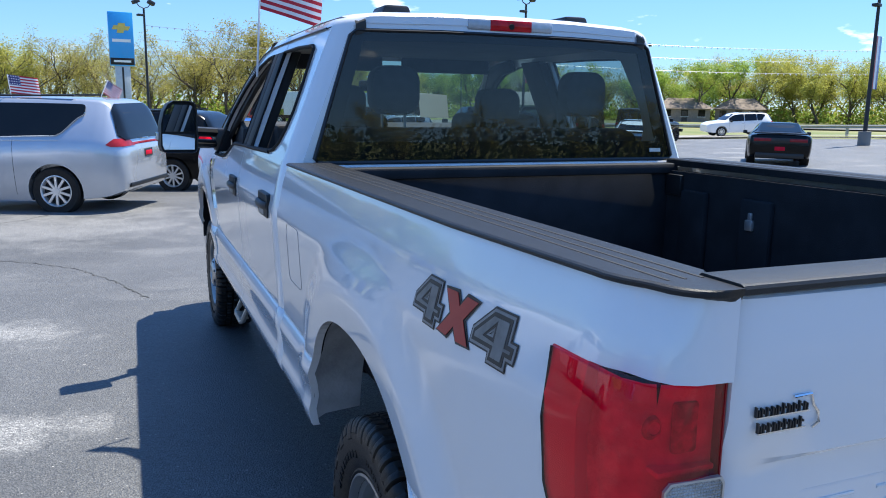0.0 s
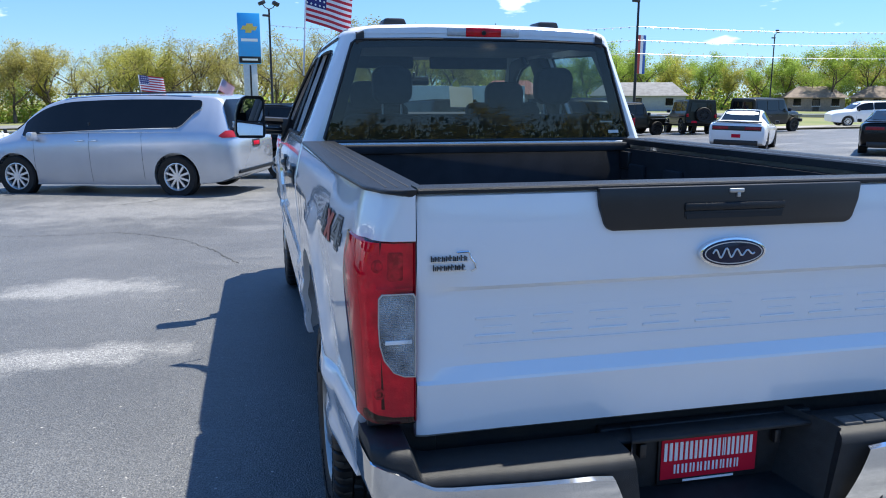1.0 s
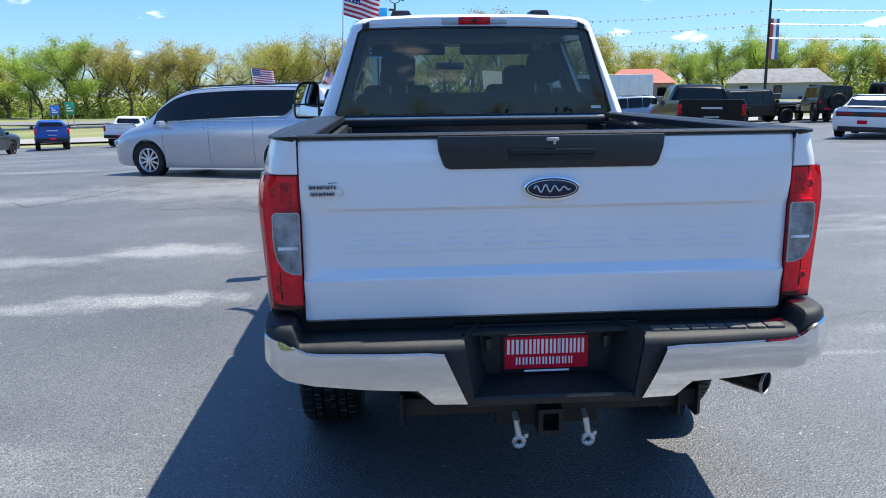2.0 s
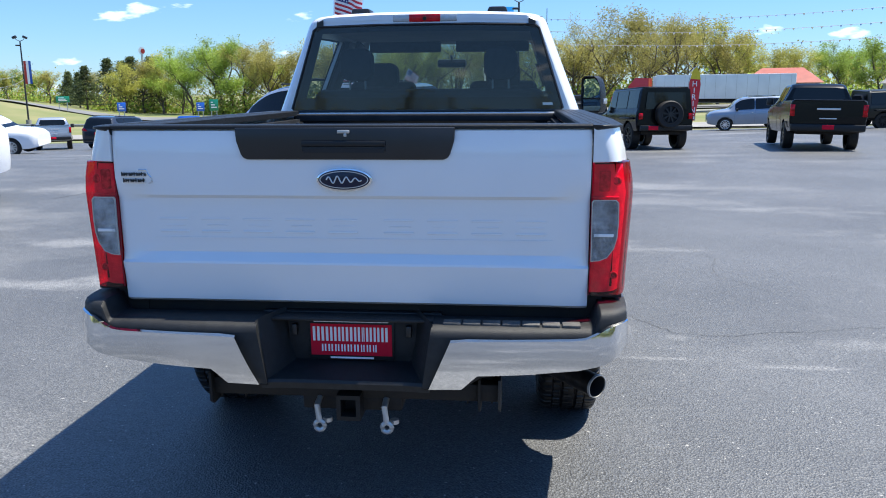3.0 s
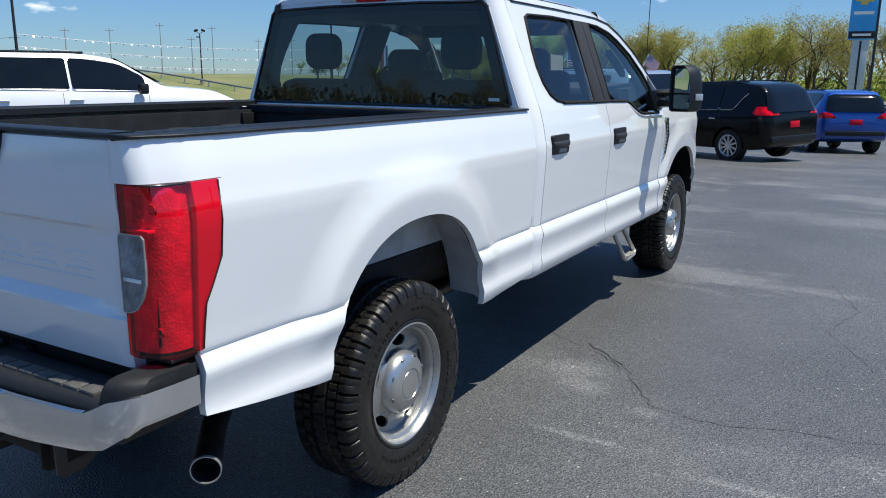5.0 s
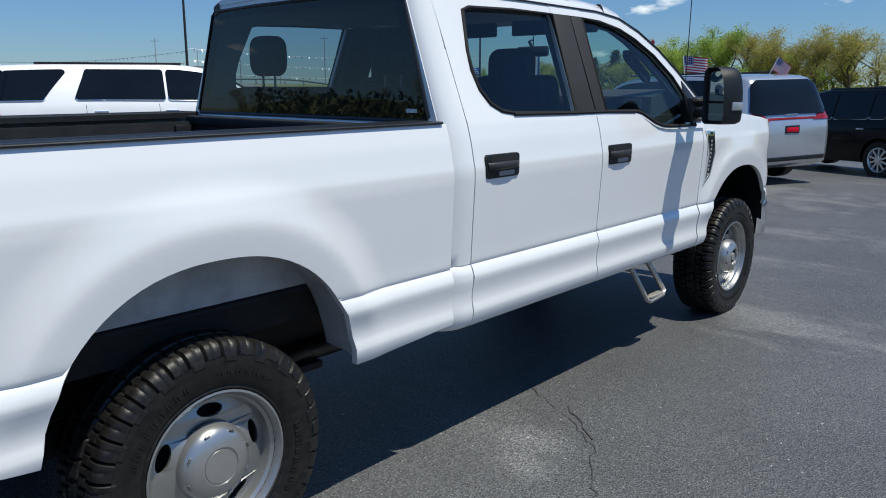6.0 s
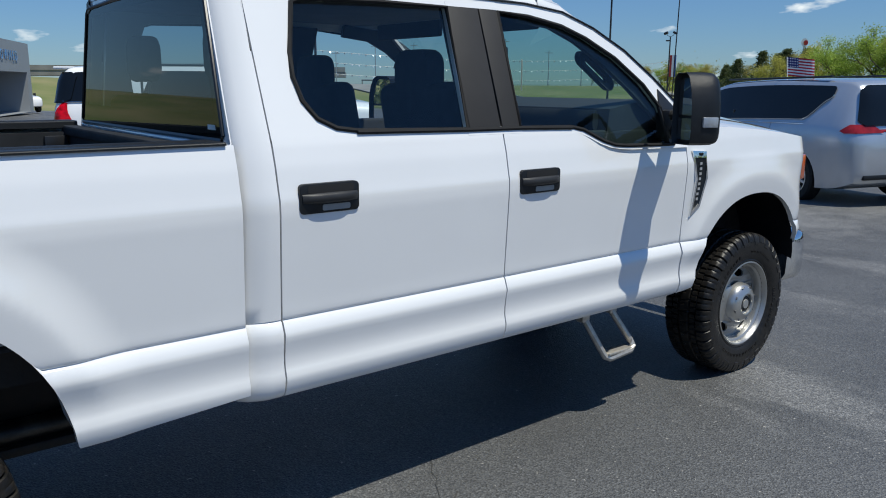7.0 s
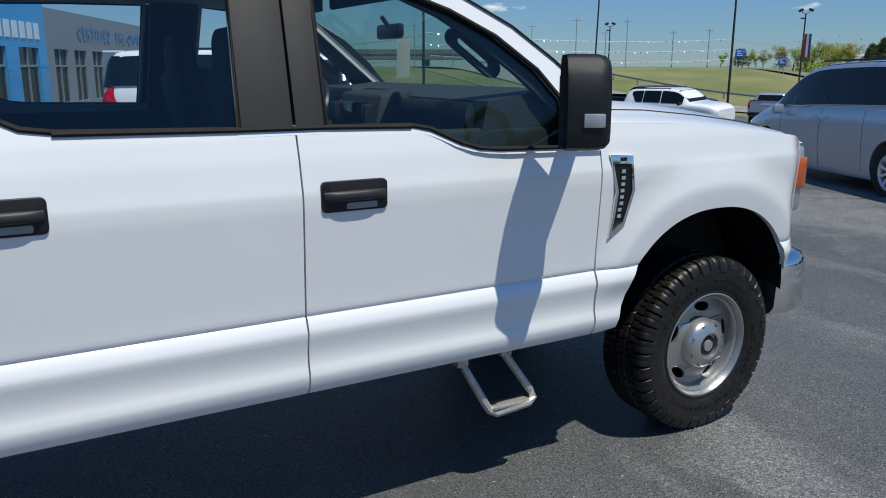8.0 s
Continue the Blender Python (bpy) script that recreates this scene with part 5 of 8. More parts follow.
# ---- ground ----
def asphalt():
    m = bpy.data.materials.new("asphalt")
    m.use_nodes = True
    n, l = m.node_tree.nodes, m.node_tree.links
    b = n["Principled BSDF"]
    tc = n.new("ShaderNodeTexCoord")

    def noise_tex(scale, detail=4.0, rough=0.55, stretch=None):
        t = n.new("ShaderNodeTexNoise")
        t.inputs["Scale"].default_value, t.inputs["Detail"].default_value, t.inputs["Roughness"].default_value = scale, detail, rough
        if stretch:
            mp = n.new("ShaderNodeMapping")
            mp.inputs["Scale"].default_value = stretch
            l.new(tc.outputs["Object"], mp.inputs["Vector"])
            l.new(mp.outputs["Vector"], t.inputs["Vector"])
        else:
            l.new(tc.outputs["Object"], t.inputs["Vector"])
        return t

    def ramp_of(src, a, ca, b_, cb):
        r = n.new("ShaderNodeValToRGB")
        r.color_ramp.elements[0].position, r.color_ramp.elements[1].position = a, b_
        r.color_ramp.elements[0].color, r.color_ramp.elements[1].color = (*ca, 1), (*cb, 1)
        l.new(src, r.inputs["Fac"])
        return r.outputs["Color"]

    def mix(kind, fac, a, c):
        x = n.new("ShaderNodeMix")
        x.data_type, x.blend_type = "RGBA", kind
        if isinstance(fac, float):
            x.inputs["Factor"].default_value = fac
        else:
            l.new(fac, x.inputs["Factor"])
        l.new(a, x.inputs["A"])
        l.new(c, x.inputs["B"])
        return x.outputs["Result"]

    base = ramp_of(noise_tex(0.5, 5, 0.6).outputs["Fac"], 0.36, (0.071, 0.073, 0.075), 0.66, (0.100, 0.102, 0.104))
    # pale worn patches, drawn out across the lot
    wear = ramp_of(noise_tex(0.55, 8, 0.68, (0.45, 1.0, 1.0)).outputs["Fac"], 0.52, (0, 0, 0), 0.60, (0.48, 0.48, 0.48))
    gate = ramp_of(noise_tex(42.0, 4, 0.7).outputs["Fac"], 0.40, (0.25, 0.25, 0.25), 0.60, (1, 1, 1))
    broad = ramp_of(noise_tex(0.16, 3, 0.5, (0.5, 1.0, 1.0)).outputs["Fac"], 0.42, (0.22, 0.22, 0.22), 0.56, (1, 1, 1))
    pale = mix("MULTIPLY", 1.0, mix("MULTIPLY", 1.0, wear, gate), broad)
    # single dry patches with ragged edges
    ragged = noise_tex(1.5, 9, 0.78).outputs["Fac"]
    for cx, cy, rx, ry, amount in ((-2.75, 5.35, 1.5, 0.62, 0.8), (-2.45, 3.45, 1.25, 0.42, 0.85), (-3.9, 5.0, 1.2, 0.40, 0.6), (-3.4, 3.25, 1.3, 0.30, 0.6), (-3.0, 10.6, 4.4, 2.4, 0.55), (-6.5, 9.6, 2.6, 1.0, 0.5), (1.02, 2.62, 0.36, 0.24, 0.42), (1.57, 2.26, 0.20, 0.14, 0.4), (2.2, 1.76, 0.62, 0.06, 0.4), (2.72, 2.2, 0.42, 0.24, 0.32), (1.42, 1.85, 0.40, 0.05, 0.4), (1.18, 2.42, 0.26, 0.16, 0.40), (2.3, 8.6, 2.4, 0.8, 0.3)):
        mp = n.new("ShaderNodeMapping")
        mp.inputs["Scale"].default_value = (1 / rx, 1 / ry, 1.0)
        mp.inputs["Location"].default_value = (-cx / rx, -cy / ry, 0.0)
        l.new(tc.outputs["Object"], mp.inputs["Vector"])
        gr = n.new("ShaderNodeTexGradient")
        gr.gradient_type = "SPHERICAL"
        l.new(mp.outputs["Vector"], gr.inputs["Vector"])
        ad = n.new("ShaderNodeMath")
        ad.operation = "MULTIPLY_ADD"
        ad.inputs[1].default_value = 0.42
        l.new(gr.outputs["Fac"], ad.inputs[0])
        l.new(ragged, ad.inputs[2])
        spot = ramp_of(ad.outputs["Value"], 0.62, (0, 0, 0), 0.84, (amount, amount, amount))
        pale = mix("LIGHTEN", 1.0, pale, mix("MULTIPLY", 1.0, spot, gate))
    col = mix("MIX", pale, base, ramp_of(noise_tex(90.0, 2).outputs["Fac"], 0.3, (0.22, 0.22, 0.22), 0.7, (0.38, 0.38, 0.375)))
    grain = n.new("ShaderNodeTexVoronoi")
    grain.inputs["Scale"].default_value = 115.0
    l.new(tc.outputs["Object"], grain.inputs["Vector"])
    speck = ramp_of(noise_tex(120.0, 3, 0.65).outputs["Fac"], 0.34, (0.50, 0.50, 0.51), 0.66, (1.55, 1.55, 1.55))
    col = mix("MULTIPLY", 1.0, col, speck)
    # single stones of the aggregate, each of its own tone
    tone = n.new("ShaderNodeSeparateColor")
    l.new(grain.outputs["Color"], tone.inputs["Color"])
    col = mix("MULTIPLY", 1.0, col, ramp_of(tone.outputs["Red"], 0.05, (0.68, 0.68, 0.69), 0.97, (1.36, 1.36, 1.34)))
    rare = ramp_of(noise_tex(38.0, 1).outputs["Fac"], 0.735, (0, 0, 0), 0.755, (1, 1, 1))
    stone = n.new("ShaderNodeRGB")
    stone.outputs[0].default_value = (0.34, 0.33, 0.31, 1)
    col = mix("MIX", rare, col, stone.outputs[0])
    l.new(col, b.inputs["Base Color"])
    l.new(ramp_of(pale, 0.0, (0.50, 0.50, 0.50), 1.0, (0.70, 0.70, 0.70)), b.inputs["Roughness"])
    b.inputs["Specular IOR Level"].default_value = 0.50
    bp = n.new("ShaderNodeBump")
    bp.inputs["Strength"].default_value, bp.inputs["Distance"].default_value = 0.70, 0.006
    l.new(grain.outputs["Distance"], bp.inputs["Height"])
    b2 = n.new("ShaderNodeBump")
    b2.inputs["Strength"].default_value, b2.inputs["Distance"].default_value = 0.25, 0.02
    l.new(noise_tex(9.0, 4).outputs["Fac"], b2.inputs["Height"])
    l.new(bp.outputs["Normal"], b2.inputs["Normal"])
    l.new(b2.outputs["Normal"], b.inputs["Normal"])
    return m


ASPH = asphalt()
GRASS = material("grass", (0.11, 0.14, 0.035), 0.9, 0, 0.3, 0.12, 0.6, 5, color2=(0.20, 0.19, 0.08))
CONC = material("pale_road", (0.27, 0.26, 0.24), 0.85, 0, 0.25, 0.4, 0.2, 30)
ROADM = material("grey_road", (0.17, 0.17, 0.165), 0.85, 0, 0.25, 0.4, 0.2, 30)


def sheet(name, ring_of, n, across, mat, lift, label, category):
    """A strip laid on the ground: ring_of(k) gives its two edges at step k."""
    rings = []
    for k in range(n + 1):
        (ax, ay), (bx, by) = ring_of(k / n)
        row = []
        for q in range(across + 1):
            x, y = ax + (bx - ax) * q / across, ay + (by - ay) * q / across
            row.append((x, y, gz(x, y) + lift))
        rings.append(row)
    ob = finish(name, loft(rings, closed=False), mat, angle=80)
    return tagged(ob, label, category, kind="structure")


rings = []
for k in range(84):
    r = 2 * 1.09 ** k
    rings.append([(r * math.cos(2 * math.pi * q / 144), r * math.sin(2 * math.pi * q / 144), gz(r * math.cos(2 * math.pi * q / 144), r * math.sin(2 * math.pi * q / 144)) - 0.12) for q in range(144)])
tagged(finish("ground", loft(rings, caps=False), GRASS, angle=80), "grass ground beyond the car lot, reaching to the horizon", "ground", kind="structure")

# edge of the car lot, west to east
EDGE = [(-160, 40), (-110, 62), (-60, 60), (-40, 55), (-20, 51.5), (0, 49), (20, 45.5), (33, 37), (45, 28), (70, 8), (110, -20)]


def edge_y(x):
    return curve_at(EDGE, x)


rows = []
xs = sorted(set(spread(-78, 110, 72) + spread(-12, 12, 48)))
for x in xs:
    e = edge_y(x)
    cuts = [-46, -40, -32, -25, -15, -10] + [v for v in spread(-8, 16, 48)] + [18, 20, 22, 24, 26, 28, 30, 33, 36, 39, 42, 45, 48, 51, 54, 58, 62]
    rows.append([(x, min(y, e), gz(x, min(y, e))) for y in cuts])
lot = loft(rows, closed=False)
bmesh.ops.remove_doubles(lot, verts=lot.verts, dist=1e-4)
tagged(finish("pavement", lot, ASPH, angle=80), "worn grey asphalt car lot with pale patches and cracks", "asphalt lot", kind="structure")


def along(off0, off1):
    """A strip that follows the lot's edge at the given distances beyond it."""
    def f(t):
        x = -160 + 270 * t
        e = edge_y(x)
        return ((x + off0 * 0.25, e + off0), (x + off1 * 0.25, e + off1))
    return f


sheet("kerb", along(-0.15, 0.1), 120, 1, CONC, 0.09, "low pale concrete kerb along the lot", "kerb")
sheet("frontage_road", along(5.0, 12.0), 120, 4, CONC, 0.02, "pale concrete frontage road", "road")
sheet("highway", along(46.0, 60.0), 120, 5, ROADM, 0.05, "grey highway beyond the guard rail", "road")


# ---- cracks in the asphalt ----
CRACK = material("open_crack", (0.050, 0.050, 0.049), 0.9)


def crack(points, width, label):
    rnd = random.Random(len(points) * 31 + int(points[0][0] * 100))
    pts = [Vector((x, y, 0)) for x, y in points]
    fine = []
    for a, b in zip(pts, pts[1:]):
        steps = max(2, int((b - a).length / 0.05))
        for k in range(steps):
            fine.append(a + (b - a) * k / steps + Vector((rnd.uniform(-0.018, 0.018), rnd.uniform(-0.018, 0.018), 0)))
    left, right = [], []
    for i, p in enumerate(fine):
        d = (fine[min(i + 1, len(fine) - 1)] - fine[max(i - 1, 0)]).normalized()
        q = Vector((-d.y, d.x, 0)) * width * rnd.uniform(0.35, 1.0) * 0.5
        left.append((p.x + q.x, p.y + q.y, gz(p.x, p.y) + 0.0045))
        right.append((p.x - q.x, p.y - q.y, gz(p.x, p.y) + 0.0045))
    tagged(finish("crack", loft([list(r) for r in zip(left, right)], closed=False), CRACK), label, "crack", "cracks in the asphalt", "structure")


crack([(0.70, 3.15), (0.98, 2.97), (1.22, 2.84), (1.34, 2.72), (1.41, 2.58), (1.58, 2.33), (1.80, 2.30), (1.99, 2.33), (2.19, 2.41), (2.40, 2.42), (2.79, 2.56), (3.6, 2.66)], 0.006, "dark jagged crack in the asphalt")
crack([(1.0, 3.05), (1.30, 2.80)], 0.010, "short dark crack beside a longer one")
crack([(-1.45, 6.2), (-1.55, 6.5), (-1.71, 6.95), (-2.1, 7.70), (-2.5, 8.1), (-2.95, 8.43), (-3.5, 8.35), (-4.3, 8.40)], 0.016, "dark jagged crack in the asphalt")
crack([(-2.71, 12.0), (-2.95, 11.5), (-3.45, 11.1)], 0.020, "dark jagged crack in the asphalt")
crack([(-5.08, 10.9), (-5.4, 9.7), (-5.74, 8.8), (-6.25, 9.4), (-6.5, 8.3)], 0.022, "dark jagged crack in the asphalt")
crack([(2.1, 5.4), (2.35, 4.7), (2.2, 4.1), (2.5, 3.4)], 0.004, "fine crack in the asphalt")

# ---- parked vehicles ----
def cut(bm, cutters):
    """The mesh less the cutters."""
    def temp(b):
        me = bpy.data.meshes.new("t")
        bmesh.ops.recalc_face_normals(b, faces=b.faces)
        b.to_mesh(me)
        b.free()
        return new("t", me)
    base, tools = temp(bm), [temp(c) for c in cutters]
    for t in tools:
        md = base.modifiers.new("cut", "BOOLEAN")
        md.operation, md.object, md.solver = "DIFFERENCE", t, "EXACT"
    bpy.context.view_layer.update()
    me = bpy.data.meshes.new_from_object(base.evaluated_get(bpy.context.evaluated_depsgraph_get()))
    out = bmesh.new()
    out.from_mesh(me)
    for o in [base] + tools:
        d = o.data
        bpy.data.objects.remove(o)
        bpy.data.meshes.remove(d)
    bpy.data.meshes.remove(me)
    return out


PAINT = {}


def paint(name, color, metal=0.3, coat=1.0):
    if name not in PAINT:
        PAINT[name] = material(name, color, 0.35, metal, 0.04, 2, coat=coat, spec=0.25)
    return PAINT[name]


WHEELS = {}


def car_wheel(parent, R, W, m, spokes, rimmat):
    """Tyre, rim and spokes, with shared meshes for wheels alike."""
    key = (R, W, spokes, rimmat.name)
    if key not in WHEELS:
        r = R * 0.66
        ty = lathe([(r, -W * 0.45), (R * 0.93, -W * 0.5), (R, -W * 0.38), (R, W * 0.38), (R * 0.93, W * 0.5), (r, W * 0.45), (r * 0.97, W * 0.30)], 32)
        rim = lathe([(r, W * 0.46), (r * 0.95, W * 0.47), (r * 0.88, W * 0.38), (r * 0.86, W * 0.1)], 32)
        for k in range(spokes):
            b = box(W * 0.30, W * 0.42, -r * 0.075, r * 0.075, r * 0.12, r * 0.9, 0)
            b.transform(Matrix.Rotation(2 * math.pi * k / spokes, 4, "X"))
            rim = join(rim, b)
        rim = join(rim, lathe([(r * 0.22, W * 0.30), (r * 0.20, W * 0.45), (0, W * 0.45)], 16))
        # Flat dark disc behind the spokes stands in for the shaded inside.
        dark = lathe([(r * 0.88, W * 0.15), (0, W * 0.15)], 24)
        objs = [finish("wheel", ty, RUBBER), finish("rim", rim, rimmat), finish("brake_disc", dark, DARK)]
        WHEELS[key] = [o.data for o in objs]
        for o in objs:
            bpy.data.objects.remove(o)
    t_, r_, d_ = WHEELS[key]
    ty = new("wheel", t_)
    ty.parent, ty.matrix_local = parent, m
    new("rim", r_).parent = ty
    new("brake_disc", d_).parent = ty


def smooth_stations(st, step=0.09):
    """Stations set closer, on monotone curves through the given ones."""
    cols, ys_ = list(zip(*st)), [s[0] for s in st]
    n = len(st)
    slopes = []
    for c in cols:
        d = [(c[i + 1] - c[i]) / (ys_[i + 1] - ys_[i]) for i in range(n - 1)]
        m = [d[0]] + [0.0 if d[i - 1] * d[i] <= 0 else 2 * d[i - 1] * d[i] / (d[i - 1] + d[i]) for i in range(1, n - 1)] + [d[-1]]
        slopes.append(m)
    out = []
    for i in range(n - 1):
        h = ys_[i + 1] - ys_[i]
        parts_ = max(2, int(h / (step if ys_[i] > 0.45 else step * 0.25)))
        for k in range(parts_):
            t = k / parts_
            row = []
            for c, m in zip(cols, slopes):
                row.append((2 * t ** 3 - 3 * t ** 2 + 1) * c[i] + (t ** 3 - 2 * t ** 2 + t) * h * m[i] + (3 * t ** 2 - 2 * t ** 3) * c[i + 1] + (t ** 3 - t ** 2) * h * m[i + 1])
            out.append(tuple(row))
    out.append(tuple(st[-1]))
    return out


def vehicle(name, label, x, y, yaw, spec, mat, group=""):
    """spec: stations (y, half width, low, belt, roof, roof half width), wheels and windows; its own axes: y ahead, from its tail."""
    L = spec["len"]
    a = radians(yaw)
    zs = [gz(x - math.sin(a) * q - math.cos(a) * p, y + math.cos(a) * q - math.sin(a) * p) for q in (0, L) for p in (-0.9, 0.9)]
    pitch = math.degrees(math.atan2((zs[2] + zs[3] - zs[0] - zs[1]) / 2, L))
    lean = math.degrees(math.atan2((zs[0] + zs[2] - zs[1] - zs[3]) / 2, 1.8))
    e = thing(name, label, spec["category"], pose(x, y, sum(zs[:2]) / 2, pitch, lean, yaw), group)
    st = smooth_stations(spec["stations"])

    def ring(s):
        yy, w, lo, belt, roof, rw = s
        h = belt - lo
        side = [(w * 0.80, lo), (w * 0.95, lo + 0.02), (w * 0.978, lo + h * 0.2), (w * 0.992, lo + h * 0.36), (w, lo + h * 0.55), (w * 0.998, lo + h * 0.74), (w * 0.986, lo + h * 0.9), (w * 0.955, belt)]
        k = sstep(0.04, 0.24, roof - belt)
        high = [(rw + (w * 0.955 - rw) * 0.02, roof - 0.055), (rw * 0.955, roof - 0.026), (rw * 0.86, roof - 0.010), (rw * 0.55, roof)]
        flat = [(w * 0.93, belt + (roof - belt) * 0.35), (w * 0.86, belt + (roof - belt) * 0.7), (w * 0.74, belt + (roof - belt) * 0.9), (w * 0.45, roof)]
        r = side + [(p0 + (p1 - p0) * k, z0 + (z1 - z0) * k) for (p0, z0), (p1, z1) in zip(flat, high)]
        return [(px, yy, pz) for px, pz in r] + [(0, yy, roof + 0.004)] + [(-px, yy, pz) for px, pz in reversed(r)]

    rings = [ring(s) for s in st]
    body = loft(rings)
    R, W = spec["wheel"]
    cutters = []
    for wy in spec["axles"]:
        for s in (1, -1):
            c = lathe([(0.0, 0.0), (R * 1.14, 0.0), (R * 1.14, 0.5), (0.0, 0.5)], 28)
            bmesh.ops.transform(c, matrix=Matrix.Translation((s * (spec["w"] - W - 0.09), wy, R)) @ Matrix.Rotation(0 if s > 0 else math.pi, 4, "Z"), verts=c.verts)
            cutters.append(c)
    if "bed" in spec:
        b0, b1, bw, bz = spec["bed"]
        cutters.append(box(-bw, bw, b0, b1, bz, 2.5))
    part("body", cut(body, cutters), mat, e, "", 42)
    part("underside", box(-spec["w"] * 0.72, spec["w"] * 0.72, L * 0.06, L * 0.94, spec["stations"][0][2] * 0.72, spec["stations"][0][2] + 0.12), UNDER, e)
    for wy in spec["axles"]:
        for s in (1, -1):
            car_wheel(e, R, W, pose(s * (spec["w"] - W * 0.5 - 0.015), wy, R, 0, 0, 0 if s > 0 else 180), spec.get("spokes", 10), spec.get("rimmat", STEEL))

    # door joints that follow the body's side
    def flank(yy, z, side):
        for r0, r1 in zip(rings, rings[1:]):
            if r0[0][1] <= yy <= r1[0][1]:
                xs = [next((p0[0] + (p1[0] - p0[0]) * (z - p0[2]) / (p1[2] - p0[2]) for p0, p1 in zip(r[:8], r[1:9]) if p0[2] <= z <= p1[2] and p1[2] > p0[2]), r[4][0]) for r in (r0, r1)]
                f = (yy - r0[0][1]) / (r1[0][1] - r0[0][1])
                return (side * (xs[0] + (xs[1] - xs[0]) * f), yy, z)

    for yj, zj0, zj1 in spec.get("joints", ()):
        for side in (1, -1):
            part("door_joint", tube([flank(yj, zj0 + (zj1 - zj0) * q / 10, side) for q in range(11)], 0.0035, 5), DARK, e)

    # windows as curved dark panes just proud of the body
    def at(i, j, t, side):
        a_, b_ = rings[i], rings[i + 1]
        n = len(a_)
        p = Vector(a_[j]) * (1 - t) + Vector(b_[j]) * t
        return Vector((p.x * side, p.y, p.z))

    for pane_ in spec["glass"]:
        ya, yb, sweep, lean_a, lean_b = (*pane_, 0.0, 0.0, 0.0)[:5]

        def glass_at(yy, v, side):
            for i in range(len(st) - 1):
                if st[i][0] <= yy <= st[i + 1][0]:
                    t = (yy - st[i][0]) / (st[i + 1][0] - st[i][0])
                    lo_, hi_ = at(i, 7, t, side), at(i, 8, t, side)
                    return lo_ + (hi_ - lo_) * v + Vector((side * 0.010, 0, 0.004)), (hi_ - lo_).length
            return None, 0.1
        for side in (1, -1):
            low, top = [], []
            for q in range(41):
                f = 0.5 - 0.5 * math.cos(math.pi * q / 40)
                yl, yt = ya + (yb - ya) * f, ya + lean_a + (yb + lean_b - ya - lean_a) * f
                near = min(f, 1 - f) * (yb - ya)
                (p, tall), (p2, tall2) = glass_at(yl, 0.0, side), glass_at(yt, 0.0, side)
                if p is None or p2 is None:
                    continue
                c = 0.05 - math.sqrt(max(0.0, 0.0025 - (0.05 - near) ** 2)) if near < 0.05 else 0.0
                rise = 0.55 * (1 - sstep(0.0, sweep, yl - ya)) if sweep else 0.0
                low.append(tuple(glass_at(yl, min(0.9, 0.09 + c / max(0.1, tall) + rise), side)[0]))
                top.append(tuple(glass_at(yt, max(0.12, 0.93 - c / max(0.1, tall2)), side)[0]))
            if len(low) > 2:
                wn_ = part("side_window", loft([low, top], closed=False), CARGLASS, e)
                if spec.get("trim"):
                    part("window_trim", tube([Vector(p) + Vector((side * 0.003, 0, -0.006)) for p in low], 0.007, 5), spec["trim"], wn_, "bright strip below the window")

    # pieces that follow the rounded tail: places by height and by the way round from the middle
    fine = [ring(s) for s in smooth_stations(spec["stations"][:9], 0.03)] if "tail" in spec else []

    def tail(z, way, off):
        line = []
        for r in fine:
            prof = r[:len(r) // 2 + 1]
            for p0, p1 in zip(prof, prof[1:]):
                if p0[2] <= z <= p1[2] and p1[2] > p0[2]:
                    line.append((p0[0] + (p1[0] - p0[0]) * (z - p0[2]) / (p1[2] - p0[2]), r[0][1]))
                    break
            if r[0][1] > 1.0:
                break
        line = [(0.0, line[0][1])] + line
        left = abs(way)
        for (x0, y0), (x1, y1) in zip(line, line[1:]):
            d = math.hypot(x1 - x0, y1 - y0)
            if d > 1e-6 and left <= d:
                tx, ty = (x1 - x0) / d, (y1 - y0) / d
                return (math.copysign(1, way) * (x0 + tx * left + ty * off), y0 + ty * left - tx * off, z)
            left -= d
        return (math.copysign(1, way) * line[-1][0], line[-1][1], z)

    def tail_patch(name_, z0, z1, a0, a1, off, mat_, n=14):
        rows_ = []
        for j in range(9):
            v = j / 8
            z = z0 + (z1 - z0) * v
            lo_, hi_ = a0(v), a1(v)
            rows_.append([tail(z, lo_ + (hi_ - lo_) * i / n, off) for i in range(n + 1)])
        part(name_, loft(rows_, closed=False), mat_, e, "", 50)

    if "tail" in spec:
        (wz0, wz1, wa, wb), (lz0, lz1, la, lb) = spec["tail"]

        def half(v):
            r = min(v, 1 - v)
            return wa + (wb - wa) * v - 0.10 * max(0.0, 1 - r / 0.14) ** 2
        tail_patch("rear_window", wz0, wz1, lambda v: -half(v), half, 0.03, CARGLASS, 24)
        for s in (1, -1):
            tail_patch("tail_lamp", lz0, lz1, lambda v, s=s: s * (la + 0.16 * v), lambda v, s=s: s * (lb - 0.22 * abs(v - 0.25)), 0.016, spec.get("lampmat", REDL))
        if spec.get("bar"):
            tail_patch("lamp_bar", lz0 + 0.012, lz0 + 0.045, lambda v: -la - 0.05, lambda v: la + 0.05, 0.011, REDD)
